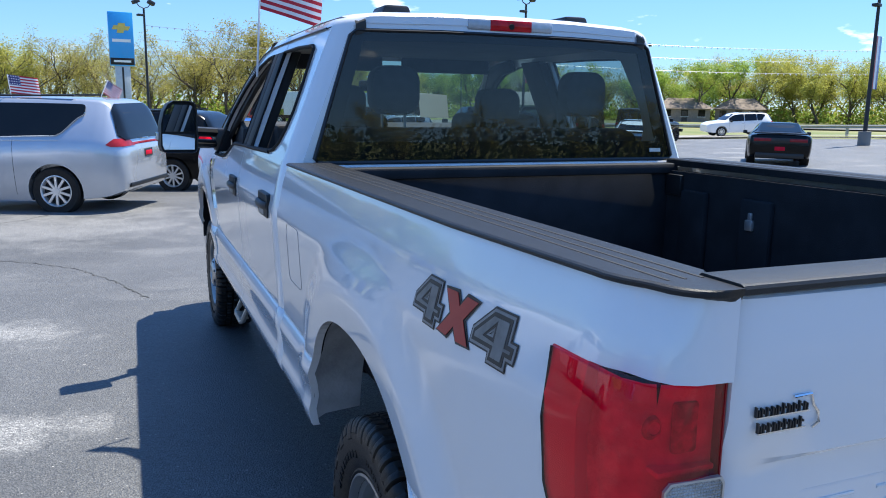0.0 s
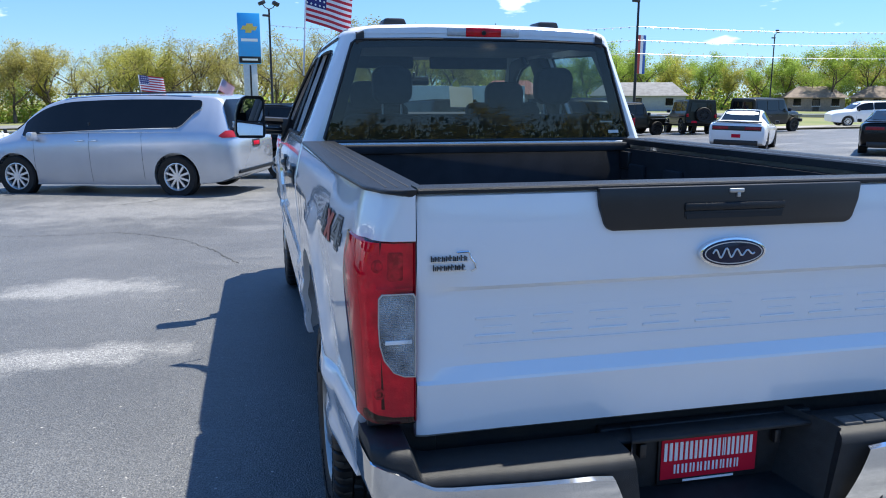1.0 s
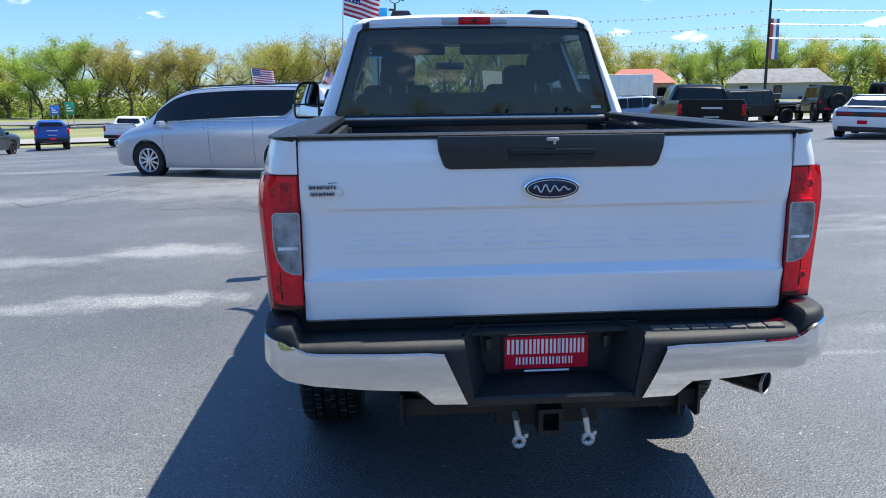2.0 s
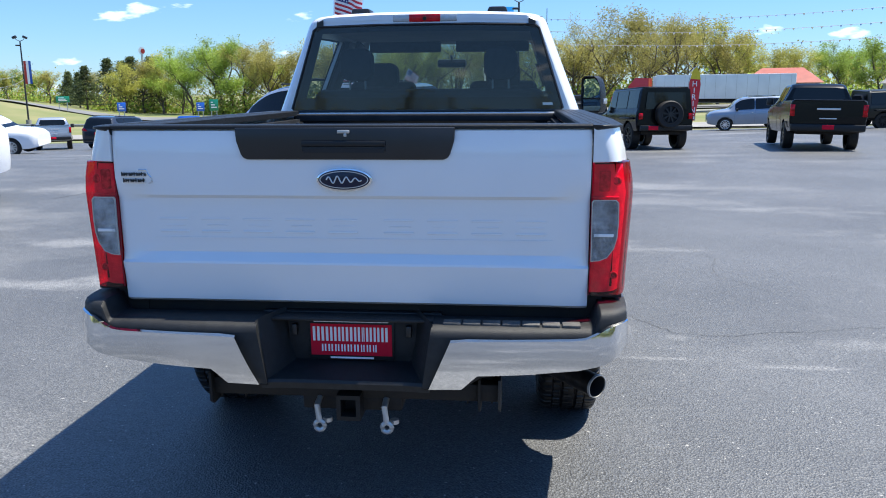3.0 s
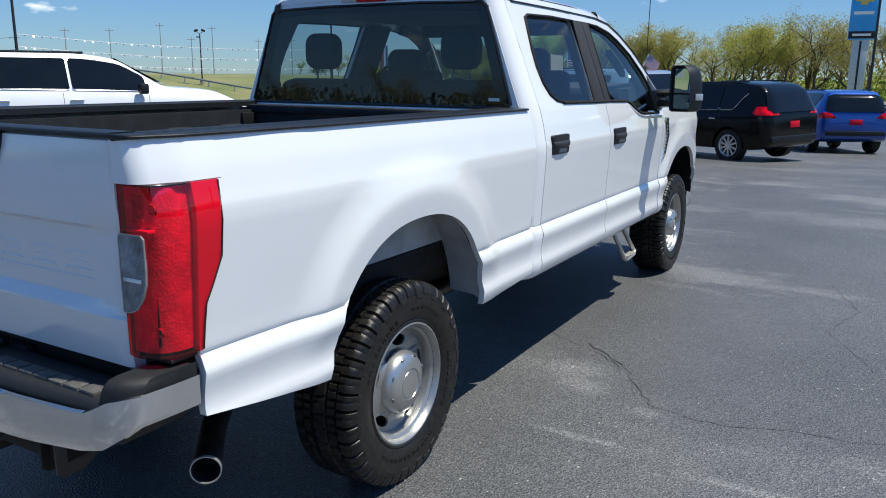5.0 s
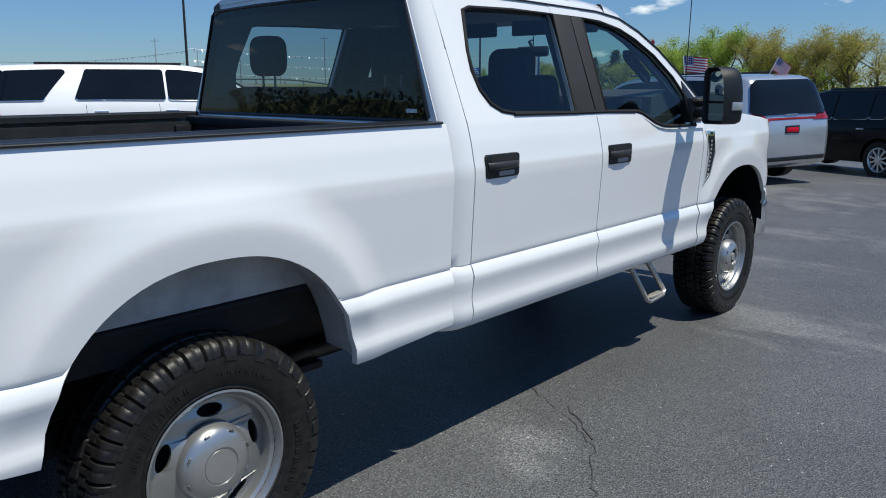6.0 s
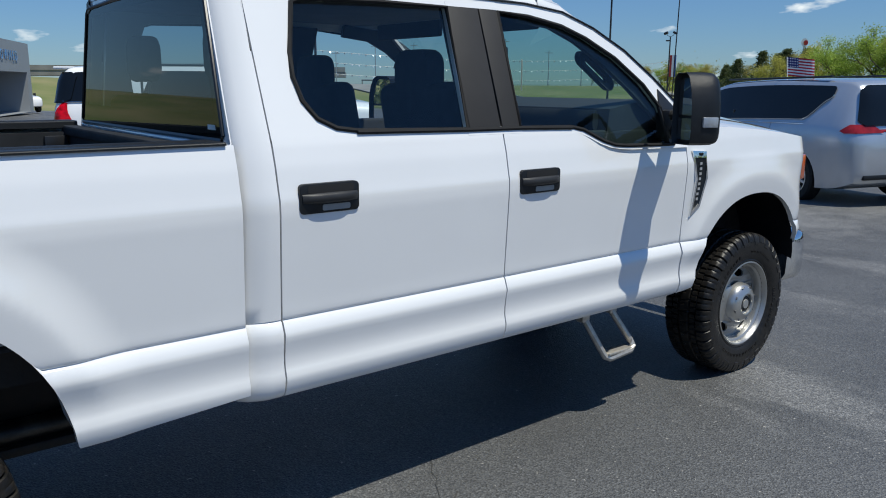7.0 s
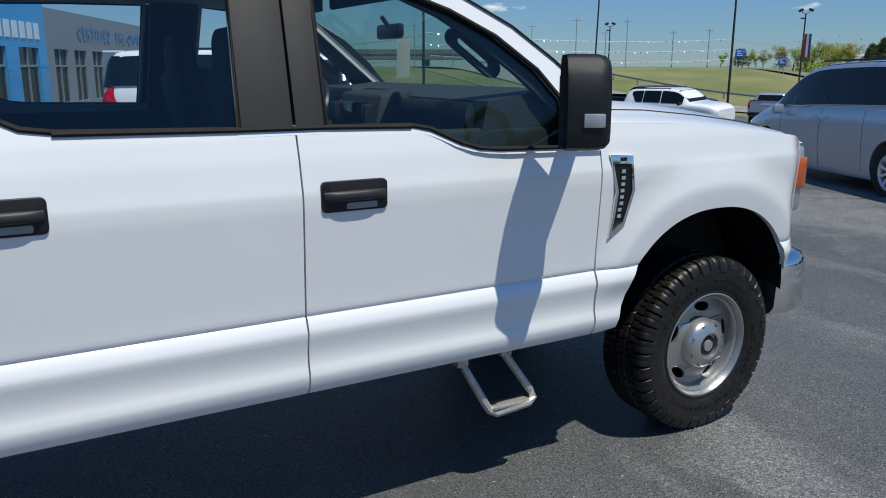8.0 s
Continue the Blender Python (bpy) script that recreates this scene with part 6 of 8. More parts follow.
    for (y0, z0, h0), (y1, z1, h1), nm in spec["screens"]:
        n_ = Vector((0, -(z1 - z0), (y1 - y0))).normalized() * (0.03 if nm == "rear_window" else 0.012)
        n_ = n_ if n_.z > 0 else -n_
        cols = []
        for q in range(9):
            u = -1 + q / 4
            bow = 0.05 * (1 - u * u) * (-1 if nm == "rear_window" else 1)
            cols.append([(h0 * u, y0 + n_.y + bow * 0.3, z0 + n_.z), (h1 * u, y1 + n_.y + bow * 0.3, z1 + n_.z)])
        part(nm, loft(cols, closed=False), CARGLASS, e)
    for nm, x0, x1, y0, y1, z0, z1, mt, bv in spec.get("bits", ()):
        for s in ((1, -1) if x0 > 0 else (0,)):
            a_, b_ = sorted((s * x0, s * x1)) if s else (x0, x1)
            part(nm, box(a_, b_, y0, y1, z0, z1, bv), mt, e)
    return e


BLK = material("black_car_paint", (0.003, 0.0032, 0.0036), 0.22, 0, 0.04, 2, coat=0.12, spec=0.22)
SIL = material("silver_blue_car_paint", (0.50, 0.535, 0.585), 0.27, 0.60, 0.05, 3, coat=1.0)
WHT = paint("white_car_paint", (0.80, 0.81, 0.82), 0.0)
BLU = paint("bright_blue_car_paint", (0.010, 0.070, 0.34), 0.4)
GRN = paint("dark_olive_car_paint", (0.012, 0.014, 0.011), 0.1, 0.3)
GRY = paint("grey_blue_car_paint", (0.26, 0.31, 0.38), 0.5)
NAVY = paint("dark_blue_grey_car_paint", (0.030, 0.036, 0.050), 0.4)
PL = ("number_plate", -0.15, 0.15, -0.012, 0.02)
RIMB = material("black_alloy", (0.03, 0.03, 0.03), 0.35, 0.5)
RIMS = material("bright_alloy", (0.80, 0.80, 0.80), 0.28, 0.7)


def van_spec():
    return {"len": 5.17, "w": 1.0, "category": "minivan", "wheel": (0.365, 0.235), "axles": (1.06, 4.15), "spokes": 10, "rimmat": RIMS,
            "stations": [(0.0, 0.74, 0.46, 0.90, 0.94, 0.66), (0.03, 0.82, 0.40, 0.98, 1.06, 0.68), (0.08, 0.89, 0.34, 1.05, 1.22, 0.68), (0.20, 0.955, 0.29, 1.10, 1.55, 0.67), (0.30, 0.975, 0.26, 1.13, 1.68, 0.68), (0.46, 0.99, 0.24, 1.15, 1.73, 0.69), (0.9, 1.0, 0.22, 1.15, 1.755, 0.70), (2.0, 1.0, 0.2, 1.13, 1.775, 0.71), (3.0, 1.0, 0.2, 1.10, 1.75, 0.71), (3.5, 1.0, 0.2, 1.07, 1.66, 0.70), (3.85, 1.0, 0.2, 1.05, 1.48, 0.72), (4.30, 0.99, 0.21, 1.0, 1.13, 0.80), (4.75, 0.95, 0.23, 0.88, 0.97, 0.72), (5.02, 0.86, 0.26, 0.76, 0.82, 0.6), (5.17, 0.66, 0.32, 0.62, 0.66, 0.4)],
            "glass": [(0.60, 3.98, 0.42)], "joints": [(1.66, 0.32, 1.14), (2.66, 0.28, 1.12), (3.74, 0.30, 1.06)], "trim": CHROME, "tail": ((1.13, 1.66, 0.82, 0.66), (1.03, 1.145, 0.46, 1.06)), "bar": True, "lampmat": REDD,
            "screens": [((4.22, 1.16, 0.78), (3.52, 1.64, 0.64), "windscreen")],
            "bits": [("plate_frame", -0.15, 0.15, -0.010, 0.02, 0.83, 0.95, SATIN, 0.003), ("number_plate", -0.125, 0.125, -0.013, 0.0, 0.85, 0.92, PLATER, 0.002), ("bumper_lip", -0.74, 0.74, -0.012, 0.25, 0.40, 0.47, BLACKPL, 0.02), ("tail_emblem", -0.13, 0.13, 0.02, 0.07, 1.118, 1.132, CHROME, 0.004),
                     ("roof_rail", 0.63, 0.67, 0.8, 3.2, 1.77, 1.80, SATIN, 0.01), ("wing_mirror", 1.0, 1.16, 3.62, 3.74, 1.0, 1.15, SIL, 0.03), ("door_handle", 0.996, 1.02, 2.48, 2.63, 0.985, 1.005, CHROME, 0.005), ("door_handle", 0.996, 1.02, 2.74, 2.90, 0.985, 1.005, CHROME, 0.005), ("belt_trim", 0.950, 0.966, 0.95, 3.6, 1.128, 1.138, CHROME, 0.002), ("pillar_trim", 0.90, 0.912, 2.66, 2.69, 1.16, 1.30, SATIN, 0.002), ("wiper", -0.05, 0.35, 0.07, 0.11, 1.19, 1.205, SATIN, 0.004), ("headlamp", 0.55, 0.88, 4.82, 5.06, 0.66, 0.76, CLEARL, 0.02)]}


def suv_spec(L=4.65, w=0.92, H=1.66, belt=1.02, lo=0.27, R=0.35, rim=None, lampmat=None, category="car", spokes=10):
    k, s = L / 4.65, H / 1.66
    return {"len": L, "w": w, "category": category, "wheel": (R, 0.235), "axles": (0.92 * k, 3.66 * k), "spokes": spokes, "rimmat": rim or RIMS,
            "stations": [(0.0, w * 0.78, lo + 0.18, belt - 0.10, belt - 0.06, w * 0.70), (0.03, w * 0.86, lo + 0.12, belt - 0.04, belt + 0.04, w * 0.70), (0.08, w * 0.91, lo + 0.07, belt, belt + 0.16, w * 0.70), (0.26, w * 0.975, lo + 0.02, belt + 0.03, H - 0.16, w * 0.69), (0.48 * k, w, lo, belt + 0.03, H - 0.05, w * 0.70), (1.2 * k, w, lo, belt + 0.02, H, w * 0.71), (2.2 * k, w, lo, belt, H, w * 0.72), (2.75 * k, w, lo, belt - 0.01, H - 0.07, w * 0.71), (3.1 * k, w, lo, belt - 0.01, H - 0.27, w * 0.73), (3.45 * k, w, lo, belt - 0.02, belt + 0.10, w * 0.82), (4.1 * k, w * 0.97, lo, belt - 0.06, belt + 0.03, w * 0.74), (4.45 * k, w * 0.90, lo + 0.03, belt - 0.13, belt - 0.06, w * 0.64), (L, w * 0.74, lo + 0.10, belt - 0.26, belt - 0.20, w * 0.5)],
            "joints": [(1.16 * k, belt - 0.42, belt), (2.05 * k, lo + 0.06, belt), (3.14 * k, lo + 0.08, belt - 0.02)],
            "glass": [(0.56 * k, 1.14 * k, 0.30), (1.17 * k, 2.03 * k), (2.07 * k, 3.12 * k)], "tail": ((belt + 0.02, H - 0.13, w * 0.84, w * 0.68), (belt - 0.14, belt + 0.0, w * 0.52, w * 1.14)),
            "screens": [((3.40 * k, belt + 0.12, w * 0.78), (2.79 * k, H - 0.09, w * 0.66), "windscreen")],
            "bits": [(*PL, belt - 0.30, belt - 0.17, PLATER, 0.003), ("bumper_strip", -w * 0.8, w * 0.8, -0.03, 0.22, lo + 0.17, lo + 0.29, BLACKPL, 0.02), ("roof_rail", w * 0.62, w * 0.66, 0.7, 2.4 * k, H - 0.02, H + 0.014, SATIN, 0.008), ("wing_mirror", w, w + 0.16, 2.98 * k, 3.1 * k, belt - 0.02, belt + 0.14, BLACKPL, 0.03), ("door_handle", w * 0.985, w + 0.012, 1.25 * k, 1.42 * k, belt - 0.12, belt - 0.095, CHROME, 0.005), ("door_handle", w * 0.985, w + 0.012, 2.12 * k, 2.29 * k, belt - 0.12, belt - 0.095, CHROME, 0.005), ("headlamp", w * 0.55, w * 0.84, 4.2 * k, 4.44 * k, belt - 0.30, belt - 0.2, CLEARL, 0.02)]}


def pickup_spec(w=1.0, H=1.90, L=5.85, bedmat=None):
    return {"len": L, "w": w, "category": "pickup truck", "wheel": (0.40, 0.27), "axles": (1.15, 4.80), "spokes": 6, "rimmat": RIMB,
            "stations": [(0.0, w * 0.97, 0.62, 1.36, 1.38, w * 0.9), (0.04, w * 0.985, 0.52, 1.38, 1.40, w * 0.9), (1.72, w, 0.47, 1.38, 1.40, w * 0.9), (1.78, w, 0.45, 1.33, H - 0.12, w * 0.74), (2.0, w, 0.45, 1.32, H, w * 0.73), (3.0, w, 0.45, 1.30, H, w * 0.74), (3.4, w, 0.45, 1.29, H - 0.08, w * 0.75), (3.9, w, 0.45, 1.28, 1.48, w * 0.8), (4.3, w, 0.45, 1.25, 1.38, w * 0.85), (5.4, w * 0.97, 0.45, 1.18, 1.30, w * 0.8), (5.75, w * 0.9, 0.5, 1.10, 1.18, w * 0.7), (L, w * 0.8, 0.55, 1.0, 1.05, w * 0.6)],
            "joints": [(1.74, 0.52, 1.36), (2.66, 0.52, 1.30), (3.82, 0.52, 1.26)],
            "glass": [(1.95, 2.6), (2.72, 3.75)], "bed": (0.08, 1.70, w * 0.82, 0.95),
            "screens": [((1.752, 1.36, w * 0.76), (1.79, H - 0.14, w * 0.64), "rear_window"), ((3.86, 1.47, w * 0.76), (3.42, H - 0.10, w * 0.66), "windscreen")],
            "bits": [("tail_lamp", w * 0.86, w * 0.985, -0.012, 0.08, 0.95, 1.28, REDL, 0.015), ("bumper", -w * 0.95, w * 0.95, -0.14, 0.05, 0.55, 0.74, BLACKPL, 0.03), ("number_plate", -0.15, 0.15, -0.155, -0.135, 0.60, 0.72, PLATER, 0.003), ("tailgate_badge", -0.30, 0.30, -0.012, 0.01, 1.13, 1.18, SILVERB, 0.003), ("tailgate_mark", -0.22, 0.22, -0.010, 0.01, 0.88, 0.91, SILVERB, 0.002), ("tailgate_cap", -w * 0.9, w * 0.9, -0.02, 0.08, 1.385, 1.41, SATIN, 0.01), ("wing_mirror", w, w + 0.2, 3.75, 3.85, 1.27, 1.50, SATIN, 0.03), ("wheel_lip", w * 0.99, w + 0.02, 0.62, 0.68, 0.6, 0.8, SATIN, 0.01)]}


def jeep_spec(w=0.90, H=1.88, L=4.3, roofmat=None, spare=True):
    bits = [("tail_lamp", w * 0.80, w * 0.93, -0.05, 0.04, 0.92, 1.10, REDL, 0.01), ("bumper", -w * 0.9, w * 0.9, -0.16, 0.02, 0.58, 0.74, BLACKPL, 0.02), ("number_plate", -0.58, -0.28, -0.175, -0.155, 0.60, 0.72, PLATER, 0.003), ("wheel_flare", w * 0.95, w + 0.13, 0.32, 1.20, 0.92, 0.98, BLACKPL, 0.02), ("wheel_flare", w * 0.95, w + 0.13, 3.0, 4.0, 0.94, 1.0, BLACKPL, 0.02), ("wing_mirror", w, w + 0.2, 2.75, 2.85, 1.18, 1.36, SATIN, 0.03), ("front_bumper", -w * 0.9, w * 0.9, L - 0.1, L + 0.1, 0.56, 0.74, BLACKPL, 0.02), ("roof_panel", -w * 0.80, w * 0.80, 0.04, 2.55, H - 0.03, H + 0.012, BLACKPL, 0.02)]
    return {"len": L, "w": w, "category": "off-road car", "wheel": (0.415, 0.27), "axles": (0.78, 3.55), "spokes": 8, "rimmat": RIMB,
            "stations": [(0.0, w * 0.97, 0.62, 1.18, H - 0.02, w * 0.83), (0.08, w, 0.56, 1.20, H, w * 0.84), (1.2, w, 0.52, 1.20, H, w * 0.85), (2.5, w, 0.52, 1.20, H, w * 0.85), (2.60, w, 0.52, 1.20, H - 0.04, w * 0.84), (2.86, w, 0.52, 1.20, 1.32, w * 0.86), (2.95, w * 0.95, 0.54, 1.16, 1.24, w * 0.8), (4.0, w * 0.72, 0.6, 1.08, 1.16, w * 0.6), (L, w * 0.66, 0.62, 1.05, 1.10, w * 0.55)],
            "joints": [(0.97, 0.66, 1.18), (1.98, 0.60, 1.18), (2.82, 0.60, 1.18)],
            "glass": [(0.12, 0.92), (1.02, 1.92), (2.04, 2.58)], "screens": [((-0.004, 1.22, w * 0.72), (-0.002, H - 0.16, w * 0.66), "rear_window"), ((2.84, 1.32, w * 0.78), (2.62, H - 0.10, w * 0.76), "windscreen")], "bits": bits, "spare": spare}


def coupe_spec(w=0.96, H=1.38, L=4.85):
    return {"len": L, "w": w, "category": "sports car", "wheel": (0.355, 0.26), "axles": (1.0, 3.85), "spokes": 10, "rimmat": RIMB,
            "stations": [(0.0, w * 0.88, 0.38, 0.86, 0.90, w * 0.75), (0.06, w * 0.94, 0.30, 0.94, 1.00, w * 0.8), (0.5, w, 0.22, 0.96, 1.03, w * 0.8), (0.75, w, 0.2, 0.95, 1.10, w * 0.72), (1.45, w * 0.99, 0.2, 0.94, H - 0.04, w * 0.64), (2.0, w * 0.98, 0.2, 0.93, H, w * 0.64), (2.45, w * 0.98, 0.2, 0.92, H - 0.06, w * 0.65), (3.1, w * 0.98, 0.2, 0.91, 1.04, w * 0.78), (4.2, w * 0.97, 0.22, 0.82, 0.94, w * 0.7), (4.7, w * 0.86, 0.28, 0.68, 0.76, w * 0.5), (L, w * 0.7, 0.35, 0.55, 0.6, w * 0.4)],
            "glass": [(1.1, 1.7), (1.78, 2.85)], "screens": [((0.72, 1.06, w * 0.66), (1.46, H - 0.05, w * 0.58), "rear_window"), ((3.05, 1.05, w * 0.74), (2.48, H - 0.08, w * 0.6), "windscreen")],
            "bits": [("tail_lamp", w * 0.28, w * 0.82, -0.014, 0.05, 0.78, 0.88, REDD, 0.01), ("lamp_panel", -w * 0.84, w * 0.84, -0.008, 0.05, 0.74, 0.90, SATIN, 0.01), (*PL, 0.50, 0.62, PLATER, 0.003), ("spoiler", -w * 0.82, w * 0.82, 0.02, 0.22, 1.02, 1.06, SATIN, 0.01), ("diffuser", -w * 0.75, w * 0.75, -0.01, 0.3, 0.26, 0.42, SATIN, 0.02), ("wing_mirror", w, w + 0.14, 2.85, 2.97, 0.95, 1.07, SATIN, 0.03)]}


def spare_wheel(e, R=0.41):
    car_wheel(e, R, 0.27, pose(0.05, -0.16, 1.06, 0, 0, -90), 9, RIMB)


LOT = "cars parked on the lot"
# the silver minivan and the black car behind it
def place_by_wheel(spec, wx, wy, yaw, side=-1):
    """Tail position from the ground point of a rear wheel (side -1: its left one)."""
    a = radians(yaw)
    fx, fy, rx, ry = -math.sin(a), math.cos(a), math.cos(a), math.sin(a)
    s = side * (spec["w"] - 0.13)
    return wx - rx * s - fx * spec["axles"][0], wy - ry * s - fy * spec["axles"][0]


vs = van_spec()
vx, vy = place_by_wheel(vs, -2.555, 12.39, 67)
vehicle("minivan", "silver-blue minivan with dark windows and roof rails", vx, vy, 67, vs, SIL, LOT)
es = suv_spec(4.65, 0.92, 1.66)
es["tail"] = (es["tail"][0], (0.99, 1.16, 0.48, 1.10))
es["trim"] = CHROME
es["glass"] = [(0.60, 1.20, 0.30), (1.23, 2.03), (2.07, 3.12)]
ex, ey = place_by_wheel(es, -0.70, 16.1, 62)
vehicle("crossover", "black crossover car parked beside a silver minivan", ex, ey, 62, es, BLK, LOT)
vehicle("crossover", "bright blue compact crossover car", 1.35, 20.8, 24, suv_spec(4.35, 0.885, 1.605, 1.02, 0.28, 0.34), BLU, LOT)
J = vehicle("off_road_car", "black boxy off-road car with a spare wheel", 4.75, 21.8, 13, jeep_spec(), BLK, LOT)
spare_wheel(J)
vehicle("pickup_truck", "black crew cab pickup truck", 8.85, 20.2, -10, pickup_spec(), BLK, LOT)
vehicle("crossover", "grey-blue off-road crossover with a dark roof", 15.0, 42.6, 82, suv_spec(4.4, 0.94, 1.84, 1.12, 0.36, 0.38, RIMS), GRY, LOT)
vehicle("off_road_car", "dark olive boxy off-road car", 2.4, 44.0, -62, jeep_spec(), GRN, LOT)
vehicle("off_road_car", "dark olive boxy off-road car with black roof", 17.3, 39.5, -80, jeep_spec(), GRN, LOT)
J = vehicle("off_road_car", "black boxy off-road car with a spare wheel", 22.6, 37.5, -12, jeep_spec(), GRN, LOT)
spare_wheel(J)
vehicle("off_road_car", "dark grey boxy off-road car", 24.6, 36.7, -70, jeep_spec(), GRN, LOT)
vehicle("sports_car", "white sports coupe with a black lamp panel", 14.9, 22.5, -41, coupe_spec(0.97, 1.46, 5.0), WHT, LOT)
vehicle("sports_car", "black sports coupe with a rear spoiler", 17.6, 18.4, -42, coupe_spec(), BLK, LOT)
vehicle("crossover", "white crossover car on the frontage road", 40.5, 42.6, 70, suv_spec(4.6, 0.92, 1.62), WHT)
vehicle("crossover", "dark blue-grey crossover car", -21.9, 36.4, -3, suv_spec(5.1, 0.99, 1.78, 1.10, 0.28, 0.38, RIMB), NAVY, LOT)
vehicle("pickup_truck", "bright blue pickup truck", -20.6, 45.0, 24, pickup_spec(0.95, 1.80, 5.4), BLU, LOT)
vehicle("pickup_truck", "white pickup truck with a black bed", -17.2, 46.5, 2, pickup_spec(1.0, 1.86), WHT, LOT)
vehicle("crossover", "white crossover car with dark windows", -25.3, 28.8, -78, suv_spec(4.9, 0.97, 1.75, 1.08, 0.28, 0.38), WHT, LOT)
vehicle("pickup_truck", "silver pickup truck parked by the kerb", -26.3, 39.5, 32, pickup_spec(0.98, 1.86), SIL, LOT)
LS = suv_spec(5.35, 1.03, 1.93, 1.33, 0.34, 0.41, RIMS, None, "sport utility car", 6)
LS["stations"] = [(0.0, 0.90, 0.50, 1.24, 1.32, 0.76), (0.05, 0.98, 0.44, 1.31, 1.55, 0.77), (0.12, 1.01, 0.39, 1.34, 1.78, 0.78), (0.26, 1.025, 0.36, 1.35, 1.90, 0.79)] + LS["stations"][5:]
LS["stations"] = LS["stations"][:-2] + [(5.12, 0.99, 0.38, 1.14, 1.20, 0.80), (5.30, 0.93, 0.42, 1.06, 1.12, 0.72), (5.38, 0.78, 0.48, 0.98, 1.02, 0.60)]
LS["len"] = 5.38
LS["glass"] = [(0.14, 0.80, 0.0, 0.14, 0.30), (1.20, 2.46, 0.0, 0.15, 0.0), (2.50, 3.60)]
LS["trim"] = CHROME
LS["tail"] = ((1.38, 1.82, 1.10, 0.98), (0.98, 1.40, 0.84, 1.22))
LS["bits"].append(("roof_spoiler", -0.76, 0.76, 0.02, 0.30, 1.86, 1.90, WHT, 0.015))
vehicle("large_car", "large white sport utility car with dark windows", -10.16, 4.17, -21, LS, WHT, LOT)
vehicle("pickup_truck", "black pickup truck in a row of parked cars", -28.6, 30.0, -70, pickup_spec(), BLK, LOT)
vehicle("pickup_truck", "white pickup truck far off on the lot", -72.0, 13.0, -80, pickup_spec(), WHT, LOT)


# ---- far surroundings ----
def at_az(az, d, eye=(0.5, 0.0)):
    a = radians(az)
    return eye[0] - math.sin(a) * d, eye[1] + math.cos(a) * d


# guard rail along the frontage road
RAILM = material("galvanised_guard_rail", (0.42, 0.42, 0.40), 0.5, 0.5, 0.2, 3)
GR = thing("guard_rail", "long galvanised steel guard rail on posts", "guard rail")
for k in range(40):
    xa, xb = -120 + k * 5.2, -120 + (k + 1) * 5.2
    (x0, y0), (x1, y1) = (xa + 4.5, edge_y(xa) + 18), (xb + 4.5, edge_y(xb) + 18)
    z0, z1 = gz(x0, y0), gz(x1, y1)
    part("rail_beam", loft([[(x, y + o, z + h) for o, h in ((0, 0.50), (-0.06, 0.56), (0, 0.62), (-0.06, 0.70), (0, 0.78), (0.03, 0.64))] for x, y, z in ((x0, y0, z0), (x1, y1, z1))]), RAILM, GR)
    part("post", box(x0 - 0.07, x0 + 0.07, y0 + 0.02, y0 + 0.2, z0 - 0.2, z0 + 0.76), RAILM, GR)

# trees
BARK = material("bark", (0.12, 0.095, 0.07), 0.9, 0, 0.4, 3, 0.5, 20)


def leaf_mat(name, c1, c2):
    m = bpy.data.materials.new(name)
    m.use_nodes = True
    n, l = m.node_tree.nodes, m.node_tree.links
    b = n["Principled BSDF"]
    g = n.new("ShaderNodeNewGeometry")
    oi = n.new("ShaderNodeObjectInfo")
    r = n.new("ShaderNodeValToRGB")
    r.color_ramp.elements[0].color, r.color_ramp.elements[1].color = (*c1, 1), (*c2, 1)
    l.new(g.outputs["Random Per Island"], r.inputs["Fac"])
    hs = n.new("ShaderNodeHueSaturation")
    mr = n.new("ShaderNodeMapRange")
    mr.inputs["To Min"].default_value, mr.inputs["To Max"].default_value = 0.8, 1.2
    l.new(oi.outputs["Random"], mr.inputs["Value"])
    l.new(mr.outputs["Result"], hs.inputs["Value"])
    l.new(r.outputs["Color"], hs.inputs["Color"])
    l.new(hs.outputs["Color"], b.inputs["Base Color"])
    b.inputs["Roughness"].default_value = 0.7
    tl = n.new("ShaderNodeBsdfTranslucent")
    l.new(hs.outputs["Color"], tl.inputs["Color"])
    mx = n.new("ShaderNodeMixShader")
    mx.inputs["Fac"].default_value = 0.48
    l.new(b.outputs["BSDF"], mx.inputs[1])
    l.new(tl.outputs["BSDF"], mx.inputs[2])
    l.new(mx.outputs["Shader"], n["Material Output"].inputs["Surface"])
    return m


SPRING = leaf_mat("spring_leaves", (0.29, 0.29, 0.048), (0.50, 0.49, 0.12))
OLIVE = leaf_mat("olive_leaves", (0.25, 0.23, 0.055), (0.44, 0.40, 0.12))
FRESH = leaf_mat("fresh_green_leaves", (0.18, 0.27, 0.035), (0.37, 0.48, 0.09))
DEEP = leaf_mat("dark_needles", (0.05, 0.075, 0.028), (0.13, 0.16, 0.055))


